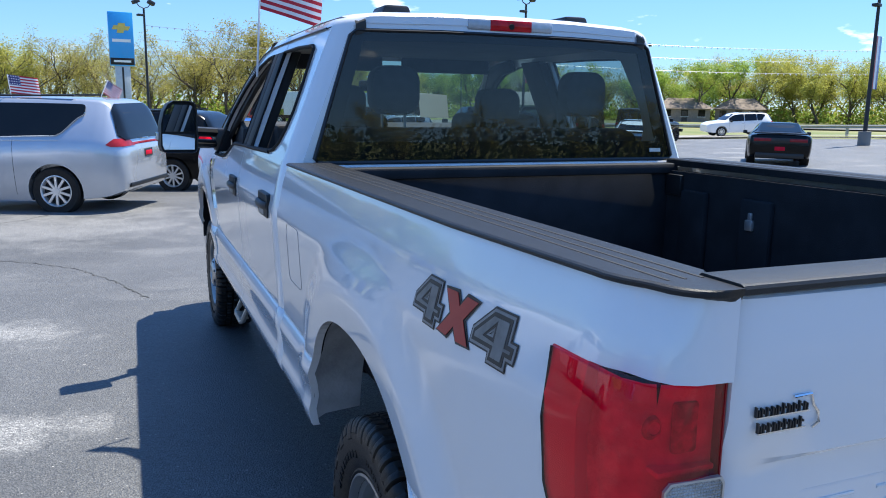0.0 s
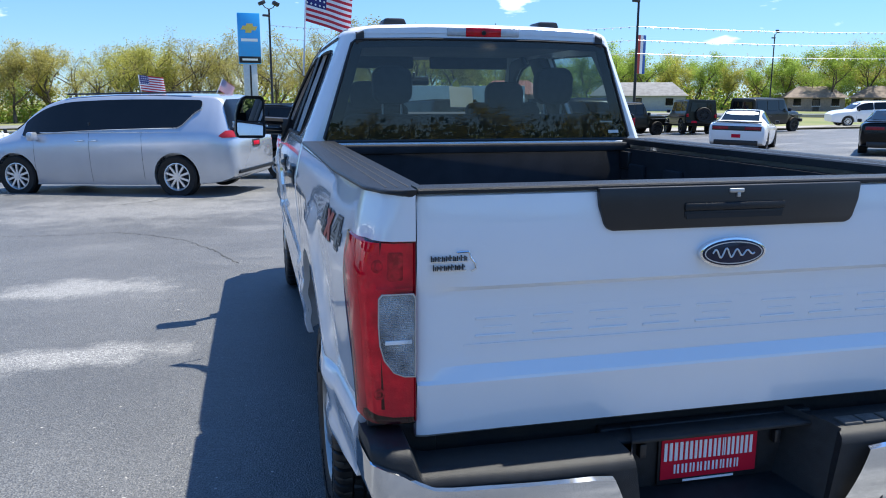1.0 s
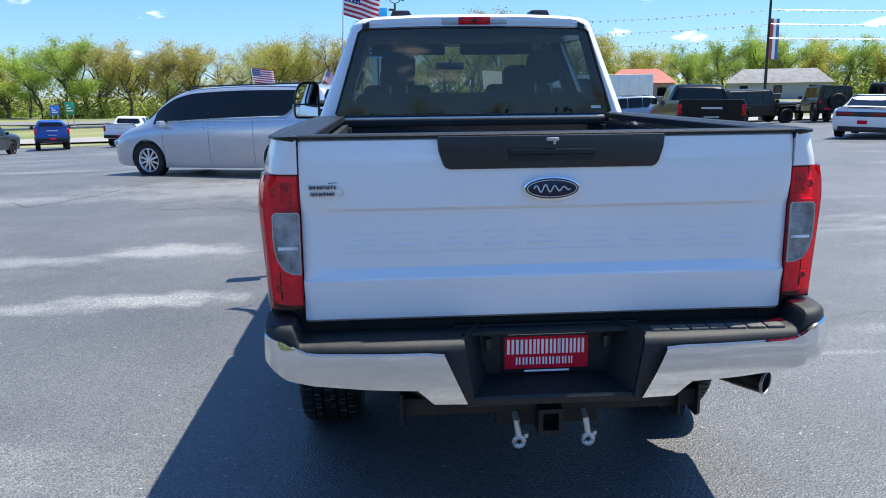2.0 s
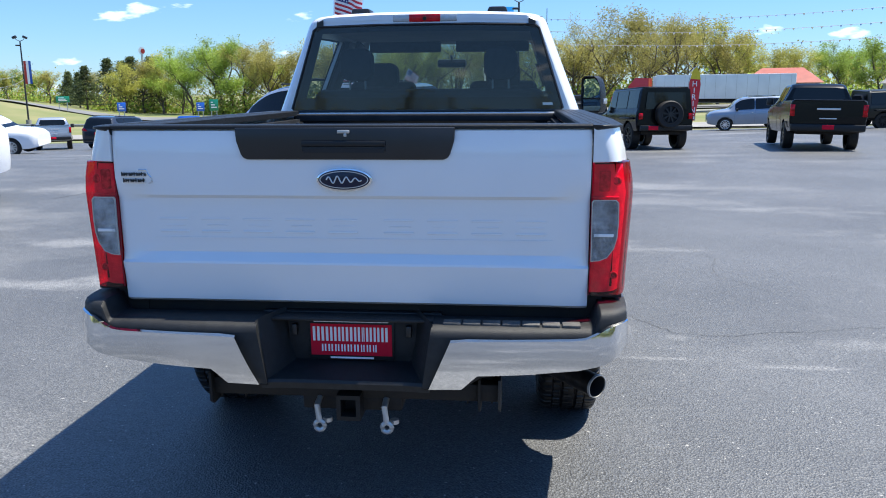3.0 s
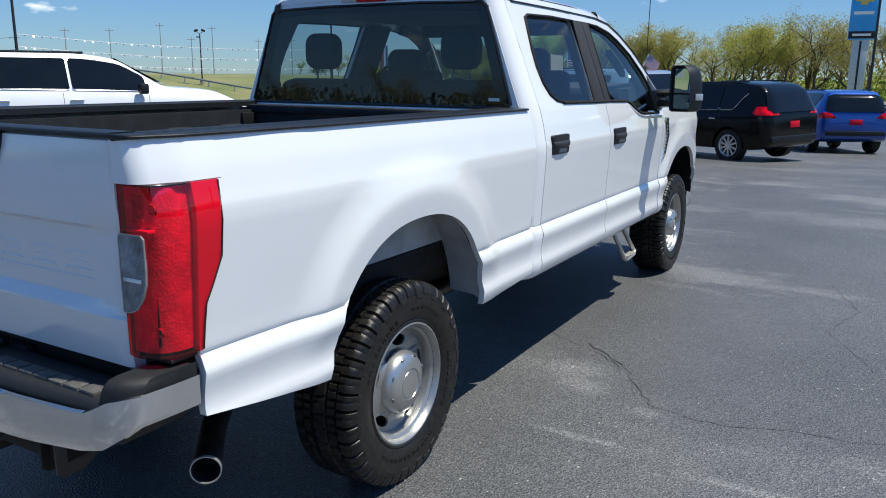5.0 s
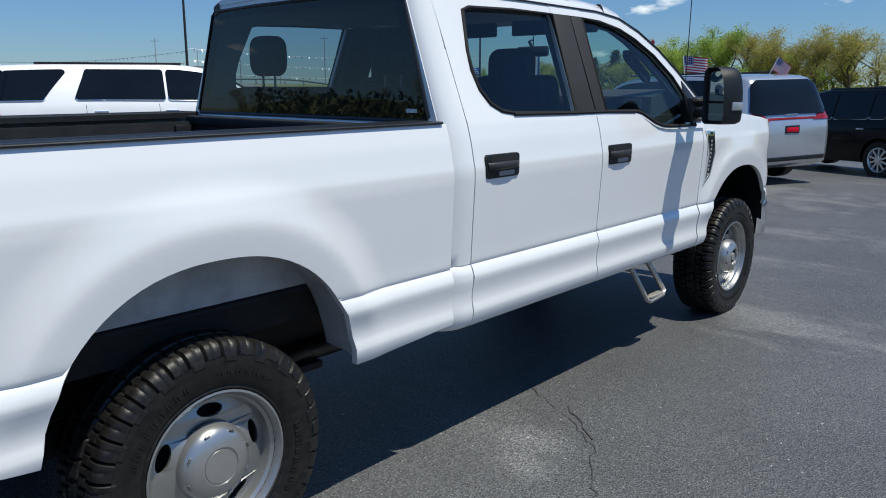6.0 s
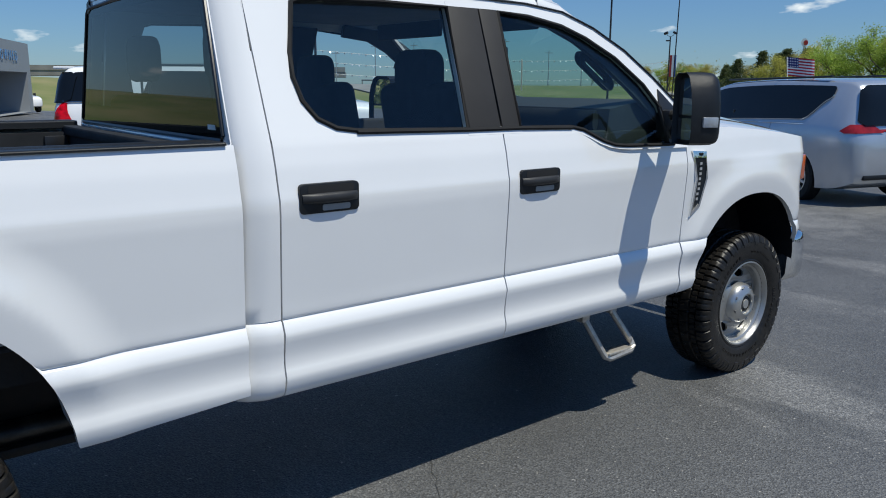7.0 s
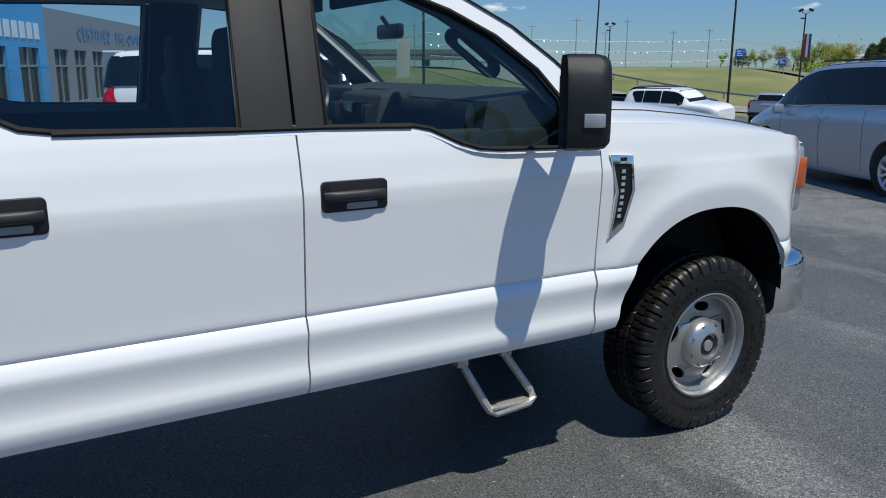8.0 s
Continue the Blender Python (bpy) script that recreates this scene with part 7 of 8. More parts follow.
def tree_meshes(seed, height, spread_, bare, leafmat, conifer=False, leaf=0.28, count=4200):
    rnd = random.Random(seed)
    wood, tips = [], []

    def grow(p, d, length, r, level):
        pts, q, dd = [p.copy()], p.copy(), d.copy()
        for k in range(4):
            dd = (dd + Vector((rnd.uniform(-0.22, 0.22), rnd.uniform(-0.22, 0.22), rnd.uniform(-0.03, 0.14)))).normalized()
            q = q + dd * length / 4
            pts.append(q.copy())
        wood.append(tube(pts, r, 6 if level < 2 else 4, radii=[r * (1 - 0.16 * k) for k in range(5)]))
        if level >= 2:
            tips.extend(pts[1:])
        if level < 4:
            for _ in range(rnd.choice((2, 3, 3)) if level else 5):
                t = rnd.choice((1, 2, 3, 4)) if level == 0 else rnd.choice((2, 3, 4))
                side = Vector((rnd.uniform(-1, 1), rnd.uniform(-1, 1), rnd.uniform(0.15, 0.9))).normalized()
                nd = (dd * 0.55 + side * 0.75 * spread_).normalized()
                grow(pts[t], nd, length * rnd.uniform(0.55, 0.78), r * 0.5, level + 1)

    if conifer:
        wood.append(tube([(0, 0, 0), (0, 0, height)], 0.2, 6, radii=[0.22, 0.03]))
        for k in range(260):
            z = height * (0.08 + 0.9 * rnd.random() ** 0.8)
            rr = (height - z) * 0.26 * spread_ + 0.15
            a = rnd.uniform(0, 2 * math.pi)
            for q in range(3):
                f = rnd.uniform(0.2, 1)
                tips.append(Vector((rr * f * math.cos(a), rr * f * math.sin(a), z - 0.25 * rr * f)))
    else:
        grow(Vector((0, 0, 0)), Vector((0, 0, 1)), height * 0.42, height * 0.018, 0)
    top = max(t.z for t in tips)
    k_ = height / top
    wv = wood[0]
    for w in wood[1:]:
        wv = join(wv, w)
    for v in wv.verts:
        v.co = v.co * k_
    verts, faces = [], []
    for i in range(count):
        c = rnd.choice(tips) * k_ + Vector((rnd.gauss(0, 1), rnd.gauss(0, 1), rnd.gauss(0, 0.8))) * (0.28 if conifer else 0.36 + 0.12 * (1 - bare))
        if c.z < height * 0.10:
            c.z = height * 0.12
        u = Vector((rnd.uniform(-1, 1), rnd.uniform(-1, 1), rnd.uniform(-1, 1))).normalized()
        v = u.orthogonal().normalized()
        w = u.cross(v)
        s = leaf * rnd.uniform(0.5, 1.2)
        b = len(verts)
        verts += [tuple(c - v * s * 0.5), tuple(c + w * s * 0.32 + u * s * 0.1), tuple(c + v * s * 0.5), tuple(c - w * s * 0.32 + u * s * 0.1)]
        faces.append((b, b + 1, b + 2, b + 3))
    me = bpy.data.meshes.new("crown")
    me.from_pydata(verts, [], faces)
    me.materials.append(leafmat)
    tr = finish("trunk", wv, BARK)
    md = tr.data
    bpy.data.objects.remove(tr)
    return md, me


KINDS = [tree_meshes(1, 13, 1.0, 0.9, OLIVE, count=6500, leaf=0.19), tree_meshes(2, 12, 1.1, 0.6, SPRING, count=7500, leaf=0.22), tree_meshes(3, 13, 0.9, 0.2, FRESH, count=7500, leaf=0.23), tree_meshes(4, 12, 1.0, 0.1, SPRING, count=8000, leaf=0.23), tree_meshes(5, 11, 1.0, 0.3, FRESH, count=7500, leaf=0.23), tree_meshes(6, 12.5, 1.15, 0.95, OLIVE, count=3800, leaf=0.17), tree_meshes(7, 12, 1.7, 0, DEEP, True, 0.40, 5600), tree_meshes(8, 12, 1.1, 0.5, OLIVE, count=7500, leaf=0.22)]
LABELS = ["bare-branched spring tree with sparse olive leaves", "spring tree with yellow-green young leaves", "full fresh green spring tree", "dense yellow-green spring tree", "bright green rounded spring tree", "nearly bare tree with thin olive buds", "dark green conifer with a pointed top", "olive-brown spring tree with wide crown"]


def tree(kind, x, y, scale, group):
    e = thing("conifer" if kind == 6 else "tree", LABELS[kind], "tree", pose(x, y, gz(x, y) - 0.1, 0, 0, (x * 37 + y * 91) % 360), group)
    e.scale = (scale * 1.35, scale * 1.35, scale)
    for nm, me in zip(("trunk", "crown"), KINDS[kind]):
        new(nm, me).parent = e


# height of the skyline, in degrees over the eye, by the bearing from the pickup
SKYLINE = [(-62, 3.2), (-50, 3.4), (-48, 3.8), (-45.8, 3.6), (-44, 4.2), (-41.6, 4.2), (-38, 3.4), (-34.5, 2.7), (-31, 3.2), (-27, 3.4), (-24.6, 3.9), (-22, 2.6), (-19.9, 3.5), (-17.4, 2.7), (-15.2, 3.1), (-12.5, 4.9), (-9.8, 4.8), (-7.7, 5.3), (-5.4, 5.4), (-2.5, 4.6), (1.3, 4.2), (5, 4.5), (8, 4.0), (11, 3.8), (12.8, 3.6), (15.2, 3.2), (17, 2.75), (19, 3.0), (21, 3.5), (23.3, 4.1), (24.8, 2.5), (26.4, 2.75), (28, 2.5), (30, 2.2), (31.5, 1.5), (35, 1.8), (36.4, 1.4), (39, 1.2)]
TALL = (13, 12, 13, 12, 11, 12.5, 12, 12)
rt = random.Random(5)
az = 39.0
while az > -62:
    if az > 31:
        d, pick = 205, (6, 2, 7, 3)
    elif az > 24.6:
        d, pick = 165, (6, 7, 6, 7, 3)
    elif az > 20:
        d, pick = 150, (2, 4, 2)
    elif az > 12:
        d, pick = 146, (2, 4, 7, 3, 7)
    elif az > 2:
        d, pick = 130, (3, 1, 0, 7, 5)
    elif az > -13:
        d, pick = 116, (0, 5, 0, 5, 1, 7)
    elif az > -19:
        d, pick = 122, (1, 7, 6, 3)
    elif az > -36:
        d, pick = 150, (4, 2, 2, 3)
    else:
        d, pick = 150, (3, 1, 4, 0, 2)
    for row in range(3):
        dd = d + row * 11 + rt.uniform(-4, 4)
        b_ = az + rt.uniform(-0.6, 0.6) + row * 0.9
        x, y = at_az(b_, dd)
        k = rt.choice(pick)
        rise = 1.6 + dd * math.tan(radians(curve_at(SKYLINE, b_))) - gz(x, y)
        tree(k, x, y, rise / TALL[k] * (rt.uniform(0.90, 1.06) if row < 2 else rt.uniform(0.78, 0.95)), "tree line beyond the highway")
    az -= math.degrees(5.4 / d) * rt.uniform(0.8, 1.2)
# unseen trees that close the place behind the camera, added to darken reflections
az = -66.0
while az > -236:
    x, y = at_az(az, (74 if -225 < az < -118 else 100) + rt.uniform(-4, 6))
    tree(rt.choice((0, 5)), x, y, rt.uniform(0.50, 0.68), "trees round the south side")
    az -= rt.uniform(3.0, 5.0)
# unseen grass bank that closes the south side, added to darken reflections
rings = []
for k in range(69):
    ring = []
    for d, up in ((97, -0.5), (104, 3.2), (110, 4.6), (122, 4.4), (140, -0.5)):
        x, y = at_az(-62 - k * 2.6, d + 2.5 * math.sin(k * 0.9))
        ring.append((x, y, gz(x, y) + up * (1 + 0.12 * math.sin(k * 0.53)) * min(1, k / 3, (68 - k) / 3) - (0.5 if k in (0, 68) else 0)))
    rings.append(ring)
tagged(finish("bank", loft(rings, closed=False), GRASS, angle=80), "unseen grass bank added on the south side to darken reflections", "bank", kind="structure")
# low scrub that closes the foot of the tree line
def scrub(seed, count, tall, small, big, mat, label, south=False):
    rs = random.Random(seed)
    sv, sf = [], []
    for k in range(count):
        az = rs.uniform(-62, 36)
        d = (200 if az > 31 else 164 if az > 24 else 145 if az > 12 else 133 if az > 2 else 114 if az > -13 else 120 if az > -19 else 148) + rs.uniform(4, 20)
        if south:
            az, d = rs.uniform(-236, -66), rs.uniform(82, 104)
        x, y = at_az(az, d)
        c = Vector((x, y, gz(x, y) + (min(abs(rs.gauss(0, tall)), rs.uniform(4.5, 6.5)) if south else abs(rs.gauss(0, tall)))))
        u = Vector((rs.uniform(-1, 1), rs.uniform(-1, 1), rs.uniform(-1, 1))).normalized()
        v = u.orthogonal().normalized()
        w = u.cross(v)
        s = rs.uniform(small, big)
        b = len(sv)
        sv += [tuple(c - v * s * 0.5), tuple(c + w * s * 0.4), tuple(c + v * s * 0.5), tuple(c - w * s * 0.4)]
        sf.append((b, b + 1, b + 2, b + 3))
    me = bpy.data.meshes.new("undergrowth")
    me.from_pydata(sv, [], sf)
    me.materials.append(mat)
    tagged(new("undergrowth", me), label, "undergrowth", kind="stuff")


scrub(9, 30000, 1.6, 0.3, 0.75, FRESH, "fresh green undergrowth below the far trees")
# Unseen thicket in the south, added to darken what the rear window mirrors.
scrub(11, 32000, 3.2, 0.4, 0.9, DEEP, "unseen dark green thicket added on the south side to darken reflections", True)
scrub(10, 34000, 2.8, 0.25, 0.6, OLIVE, "olive-green bushes between the far trees")

# articulated lorry on the highway
lx, ly = at_az(-9.0, 104, (0.6, -2.6))
LOR = thing("articulated_lorry", "red tractor unit with a long white box trailer", "lorry", pose(lx, ly, gz(lx, ly), 0, 0, 72))
TRW = material("white_trailer_skin", (0.74, 0.75, 0.77), 0.4, 0, 0.08, 0.8)
RED = paint("red_cab_paint", (0.52, 0.012, 0.02), 0.0)
tb = part("trailer_body", box(-1.3, 1.3, -16.0, 0.0, 1.15, 4.05, 0.04), TRW, LOR)
for k in range(13):
    part("trailer_seam", box(1.295, 1.306, -15.5 + k * 1.2, -15.47 + k * 1.2, 1.2, 4.0), GALV, tb)
    part("trailer_seam", box(-1.306, -1.295, -15.5 + k * 1.2, -15.47 + k * 1.2, 1.2, 4.0), GALV, tb)
part("cooling_unit", box(-0.95, 0.95, 0.0, 0.45, 1.9, 3.9, 0.05), TRW, LOR)
part("cab", loft([[(-1.2, y, z0), (1.2, y, z0), (1.2, y, z1), (-1.2, y, z1)] for y, z0, z1 in ((0.9, 0.7, 3.7), (2.6, 0.6, 3.75), (3.3, 0.6, 2.9), (3.7, 0.55, 2.05), (5.3, 0.5, 1.75), (5.6, 0.5, 1.3))]), RED, LOR)
part("cab_window", box(-1.215, 1.215, 2.75, 3.45, 1.85, 2.5, 0.02), CARGLASS, LOR)
part("chassis", box(-0.5, 0.5, -15.5, 5.2, 0.75, 1.12), UNDER, LOR)
part("side_skirt", box(1.24, 1.28, -11.5, -2.5, 0.55, 1.15), GALV, LOR)
for yy in (-14.8, -13.5, 0.6, 1.9, 4.6):
    for s in (1, -1):
        car_wheel(LOR, 0.52, 0.32, pose(s * 1.05, yy, 0.52, 0, 0, 0 if s > 0 else 180), 8, RIMS)


# light poles
POLEM = material("dark_pole_paint", (0.035, 0.035, 0.038), 0.5, 0.3, 0.2, 2)


def light_pole(x, y, h, heads, banner=0, label="tall dark light pole with two lamp heads"):
    z = gz(x, y)
    e = thing("light_pole", label, "light pole", pose(x, y, z, 0, 0, 20), "light poles on the lot")
    part("pole", tube([(0, 0, 0), (0, 0, h)], 0.09, 10, radii=[0.11, 0.075]), POLEM, e)
    part("base", lathe([(0.0, 0.0), (0.3, 0.0), (0.3, 0.7), (0.0, 0.7)], 14), CONC, e).matrix_local = Matrix.Rotation(radians(-90), 4, "Y")
    for k in range(heads):
        s = -1 if k % 2 else 1
        arm = part("lamp_arm", tube([(0, 0, h - 0.7 * (k > 1)), (s * 0.32, 0, h + 0.12 - 0.7 * (k > 1)), (s * 0.5, 0, h + 0.35 - 0.7 * (k > 1))], 0.035, 6), POLEM, e)
        hd = box(-0.24, 0.24, -0.20, 0.20, -0.12, 0.14, 0.03)
        hd.transform(Matrix.Translation((s * 0.55, 0, h + 0.42 - 0.7 * (k > 1))) @ Matrix.Rotation(radians(s * 25), 4, "Y"))
        part("lamp_head", hd, POLEM, arm)
    part("lamp_head", box(-0.5, 0.0, -0.16, 0.16, h - 0.55, h - 0.40, 0.03), POLEM, e)
    if banner:
        for k, mt in enumerate((DECALR, PLATEW, bpy.data.materials["bright_blue_car_paint"])):
            part("banner_stripe", box(0.10 + 0.26 * k, 0.36 + 0.26 * k, -0.008, 0.008, banner - 2.6, banner), mt, e, "red, white and blue pole banner stripe")
    return e


P1, P2, P3, P4, P5, P6, P8 = at_az(33.9, 104, (0.6, -2.6)), (-43.0, 55.6), (-0.2, 61.0), (33.0, 28.3), (24.3, 49.0), (-49.0, 30.0), (-81.9, 25.9)
light_pole(*P1, 9.6, 2, 7.4)
light_pole(*P2, 12.0, 2)
light_pole(*P3, 9.6, 2)
light_pole(*P4, 7.3, 2, 5.4)
light_pole(*P5, 9.3, 2, 6.6)
light_pole(*P6, 10.6, 2)
light_pole(*P8, 8.3, 2)
light_pole(*at_az(49.2, 118, (3.2, 2.6)), 7.0, 2)
light_pole(*at_az(-35.5, 118, (-1.2, -1.8)), 10.5, 1)

for az_, d_, h_ in ((61.5, 140, 7.5), (58.8, 150, 6.2), (55.9, 138, 7.0), (53.2, 150, 7.8), (50.0, 142, 8.4), (48.0, 146, 6.4), (46.6, 150, 8.6), (43.5, 150, 6.5), (41.2, 155, 7.0)):
    x, y = at_az(az_, d_)
    e = thing("utility_pole", "thin grey utility pole on the embankment", "utility pole", pose(x, y, gz(x, y) - 0.2, 0, 0, az_), "utility poles")
    part("pole", tube([(0, 0, 0), (0, 0, h_)], 0.08, 6, radii=[0.10, 0.06]), GALV, e)
    part("cross_arm", box(-0.7, 0.7, -0.04, 0.04, h_ - 0.5, h_ - 0.4), GALV, e)

# pylon sign
SGN = thing("pylon_sign", "tall pylon sign with a blue lit face and pale column", "sign", pose(-1.9, 75, gz(-1.9, 75), 0, 0, 6))
part("column", box(-0.62, 0.62, -0.2, 0.2, 0, 6.20, 0.04), material("pale_sign_column", (0.55, 0.57, 0.58), 0.5, 0.2), SGN)
part("column_slot", box(-0.08, 0.08, -0.22, 0.22, 0, 6.00), POLEM, SGN)
fc = part("sign_box", box(-1.02, 1.02, -0.28, 0.28, 6.10, 10.70, 0.06), paint("sign_blue", (0.03, 0.34, 0.78), 0.0), SGN)
part("sign_emblem", extrude([(-0.75, 9.20), (-0.55, 9.55), (-0.25, 9.55), (-0.2, 9.75), (0.35, 9.75), (0.38, 9.50), (0.78, 9.50), (0.6, 9.15), (0.25, 9.15), (0.2, 8.92), (-0.35, 8.92), (-0.3, 9.20)], XZ, -0.31, 0.31), material("gold_emblem", (0.72, 0.52, 0.12), 0.3, 0.3), fc)
part("sign_bar", box(-0.75, 0.75, -0.30, 0.30, 8.15, 8.40), PLATEW, fc)
part("sign_panel", box(-0.98, 0.98, -0.29, 0.29, 6.20, 6.80, 0.02), DARK, fc)
part("sign_bar", box(-0.7, 0.7, -0.31, 0.31, 6.42, 6.60), PLATEW, fc)

# pennant strings
FOIL = material("foil_pennant", (0.72, 0.74, 0.76), 0.3, 0.4, 0.1, 5)


def pennants(a, b, za, zb, sag, label="string of small silver foil pennants"):
    a, b = Vector((*a, za)), Vector((*b, zb))
    n = max(8, int((b - a).length / 0.55))
    pts = []
    for k in range(n + 1):
        t = k / n
        p = a + (b - a) * t
        p.z -= sag * 4 * t * (1 - t)
        pts.append(p)
    e = thing("pennant_string", label, "pennant string", group="pennant strings")
    part("cord", tube(pts, 0.012, 4), GALV, e)
    rnd = random.Random(int(za * 100 + a.x))
    verts, faces = [], []
    d = (b - a).normalized()
    for p in pts:
        c = len(verts)
        tw = Vector((d.y, -d.x, 0)) * rnd.uniform(-0.2, 0.2)
        verts += [tuple(p - d * 0.075), tuple(p + d * 0.075), tuple(p + tw * 0.6 + Vector((0, 0, -0.15)))]
        faces.append((c, c + 1, c + 2))
    me_ = bpy.data.meshes.new("pennant_cloth")
    me_.from_pydata(verts, [], faces)
    me_.materials.append(FOIL)
    o = tagged(new("pennant_cloth", me_), kind="stuff")
    o.parent = e


far_e = (72.0, 44.0)
for z in (6.6, 5.7, 4.8):
    pennants(P3, P5, z + 0.6, z, 0.5)
    pennants(P5, far_e, z, z + 0.9, 0.6)
for z in (3.9, 3.1, 2.3):
    pennants(P1, P2, z + 1.0, z, 0.5)
    pennants(P2, P6, z, z + 0.2, 0.4)
    pennants(P6, P8, z, z, 0.5)

# feather banner
bx, by = at_az(-11.5, 44, (0.6, -2.6))
FB = thing("feather_banner", "red feather banner with a yellow top and white letters", "banner", pose(bx, by, gz(bx, by), 0, 0, 11))
part("banner_pole", tube([(-0.36, 0, 0), (-0.36, 0, 2.6), (-0.25, 0, 3.2), (0.05, 0, 3.45)], 0.02, 6), GALV, FB)
part("banner_cloth", extrude([(-0.34, 0.55), (0.02, 0.62), (0.22, 1.6), (0.30, 2.5), (0.20, 3.1), (0.05, 3.42), (-0.16, 3.22), (-0.33, 2.6)], XZ, -0.012, 0.012), paint("red_banner_cloth", (0.62, 0.02, 0.04), 0.0), FB)
part("banner_top", extrude([(0.29, 2.75), (0.20, 3.1), (0.05, 3.42), (-0.16, 3.22), (-0.28, 2.8)], XZ, -0.016, 0.016), material("yellow_cloth", (0.75, 0.55, 0.04), 0.8), FB)
for k, ch in enumerate("HIRING"):
    lettering(ch, 0.40, Matrix.Translation((-0.05 + 0.03 * (5 - k) * 0.4 - 0.04, -0.02, 2.52 - k * 0.34)) @ Matrix.Rotation(radians(90), 4, "X"), PLATEW, FB, 0.002, "banner_letter")


# flags
FR, FW_, FBL = material("flag_red", (0.50, 0.02, 0.04), 0.8), material("flag_white", (0.78, 0.78, 0.78), 0.8), material("flag_blue", (0.02, 0.03, 0.16), 0.8)


def flag(m, w, h, pole, wave, label):
    e = thing("window_flag", label, "flag", m)
    part("flag_pole", tube([(0, 0, -pole), (0.0, 0, h)], 0.006, 6), PLATEW, e)

    def at(u, v, d):
        return (u, wave * math.sin(u / w * 5.5) * u / w + d + 0.15 * u * v, v - 0.22 * u)
    for k in range(13):
        a, b = h * k / 13, h * (k + 1) / 13
        u0 = w * 0.4 if k > 5 else 0.0
        cols = [[at(u0 + (w - u0) * q / 12, a, 0), at(u0 + (w - u0) * q / 12, b, 0)] for q in range(13)]
        part("stripe", loft(cols, closed=False), FR if k % 2 == 0 else FW_, e)
    part("canton", loft([[at(w * 0.4 * q / 6, h * 6 / 13, 0), at(w * 0.4 * q / 6, h, 0)] for q in range(7)], closed=False), FBL, e)
    for i in range(5):
        for j in range(4):
            u, v = w * 0.4 * (i + 0.5) / 5, h * (6 + 7 * (j + 0.5) / 4) / 13
            s = h * 0.035
            part("star", from_lists([at(u - s, v, -0.004), at(u, v - s, -0.004), at(u + s, v, -0.004), at(u, v + s, -0.004)], [(0, 1, 2, 3)]), FW_, e)
    return e


flag(pose(-0.86, 3.42, 2.12, 0, 4, -38), 0.36, 0.22, 0.34, 0.05, "small striped flag on a white pole clipped to the window")
flag(pose(-3.17, 12.88, 1.77, 0, -6, 10), 0.40, 0.28, 0.20, 0.05, "small striped flag on a white pole clipped to the van")
flag(pose(-1.90, 13.45, 1.81, 0, 24, 10), 0.26, 0.22, 0.10, 0.05, "small striped flag lying on the roof of the van")

# road signs by the slip road
SB, SG = paint("road_sign_blue", (0.02, 0.12, 0.55), 0.0), paint("road_sign_green", (0.01, 0.22, 0.12), 0.0)
for az_, d_, w_, h_, z_, mt in ((28.0, 96, 0.9, 1.0, 1.9, SB), (22.9, 96, 0.9, 1.0, 1.6, SB), (22.0, 96, 1.0, 1.3, 1.6, SG), (31.6, 128, 1.8, 0.9, 1.2, SG), (35.4, 130, 1.0, 1.1, 1.2, SB), (38.2, 140, 1.4, 1.4, 1.4, SB)):
    x, y = at_az(az_, d_, (0, -2.5))
    e = thing("road_sign", "blue road sign on two posts" if mt is SB else "green road sign on two posts", "road sign", pose(x, y, gz(x, y), 0, 0, az_), "road signs")
    part("sign_board", box(-w_ / 2, w_ / 2, -0.03, 0.03, z_, z_ + h_, 0.01), mt, e)
    for s in (-1, 1):
        part("post", box(s * w_ * 0.3 - 0.05, s * w_ * 0.3 + 0.05, 0.03, 0.10, -0.5, z_ + h_ * 0.8), GALV, e)
    for k in range(3):
        part("sign_mark", box(-w_ * 0.32, w_ * 0.32 - 0.2 * k, -0.042, -0.03, z_ + h_ * (0.25 + 0.22 * k), z_ + h_ * (0.35 + 0.22 * k)), PLATEW, e)
x, y = at_az(26.6, 210, (0, -2.5))
RS = thing("high_sign", "tall sign with a white and red oval head", "sign", pose(x, y, gz(x, y), 0, 0, 27))
part("mast", tube([(0, 0, 0), (0, 0, 13.5)], 0.25, 8), GALV, RS)
part("sign_head", extrude(moved(oval(1.5, 1.9, 20), 0, 14.2), XZ, -0.2, 0.2), PLATEW, RS)
part("sign_mark", extrude(moved(oval(1.0, 1.2, 16), 0.25, 14.1), XZ, -0.24, 0.24), DECALR, RS)


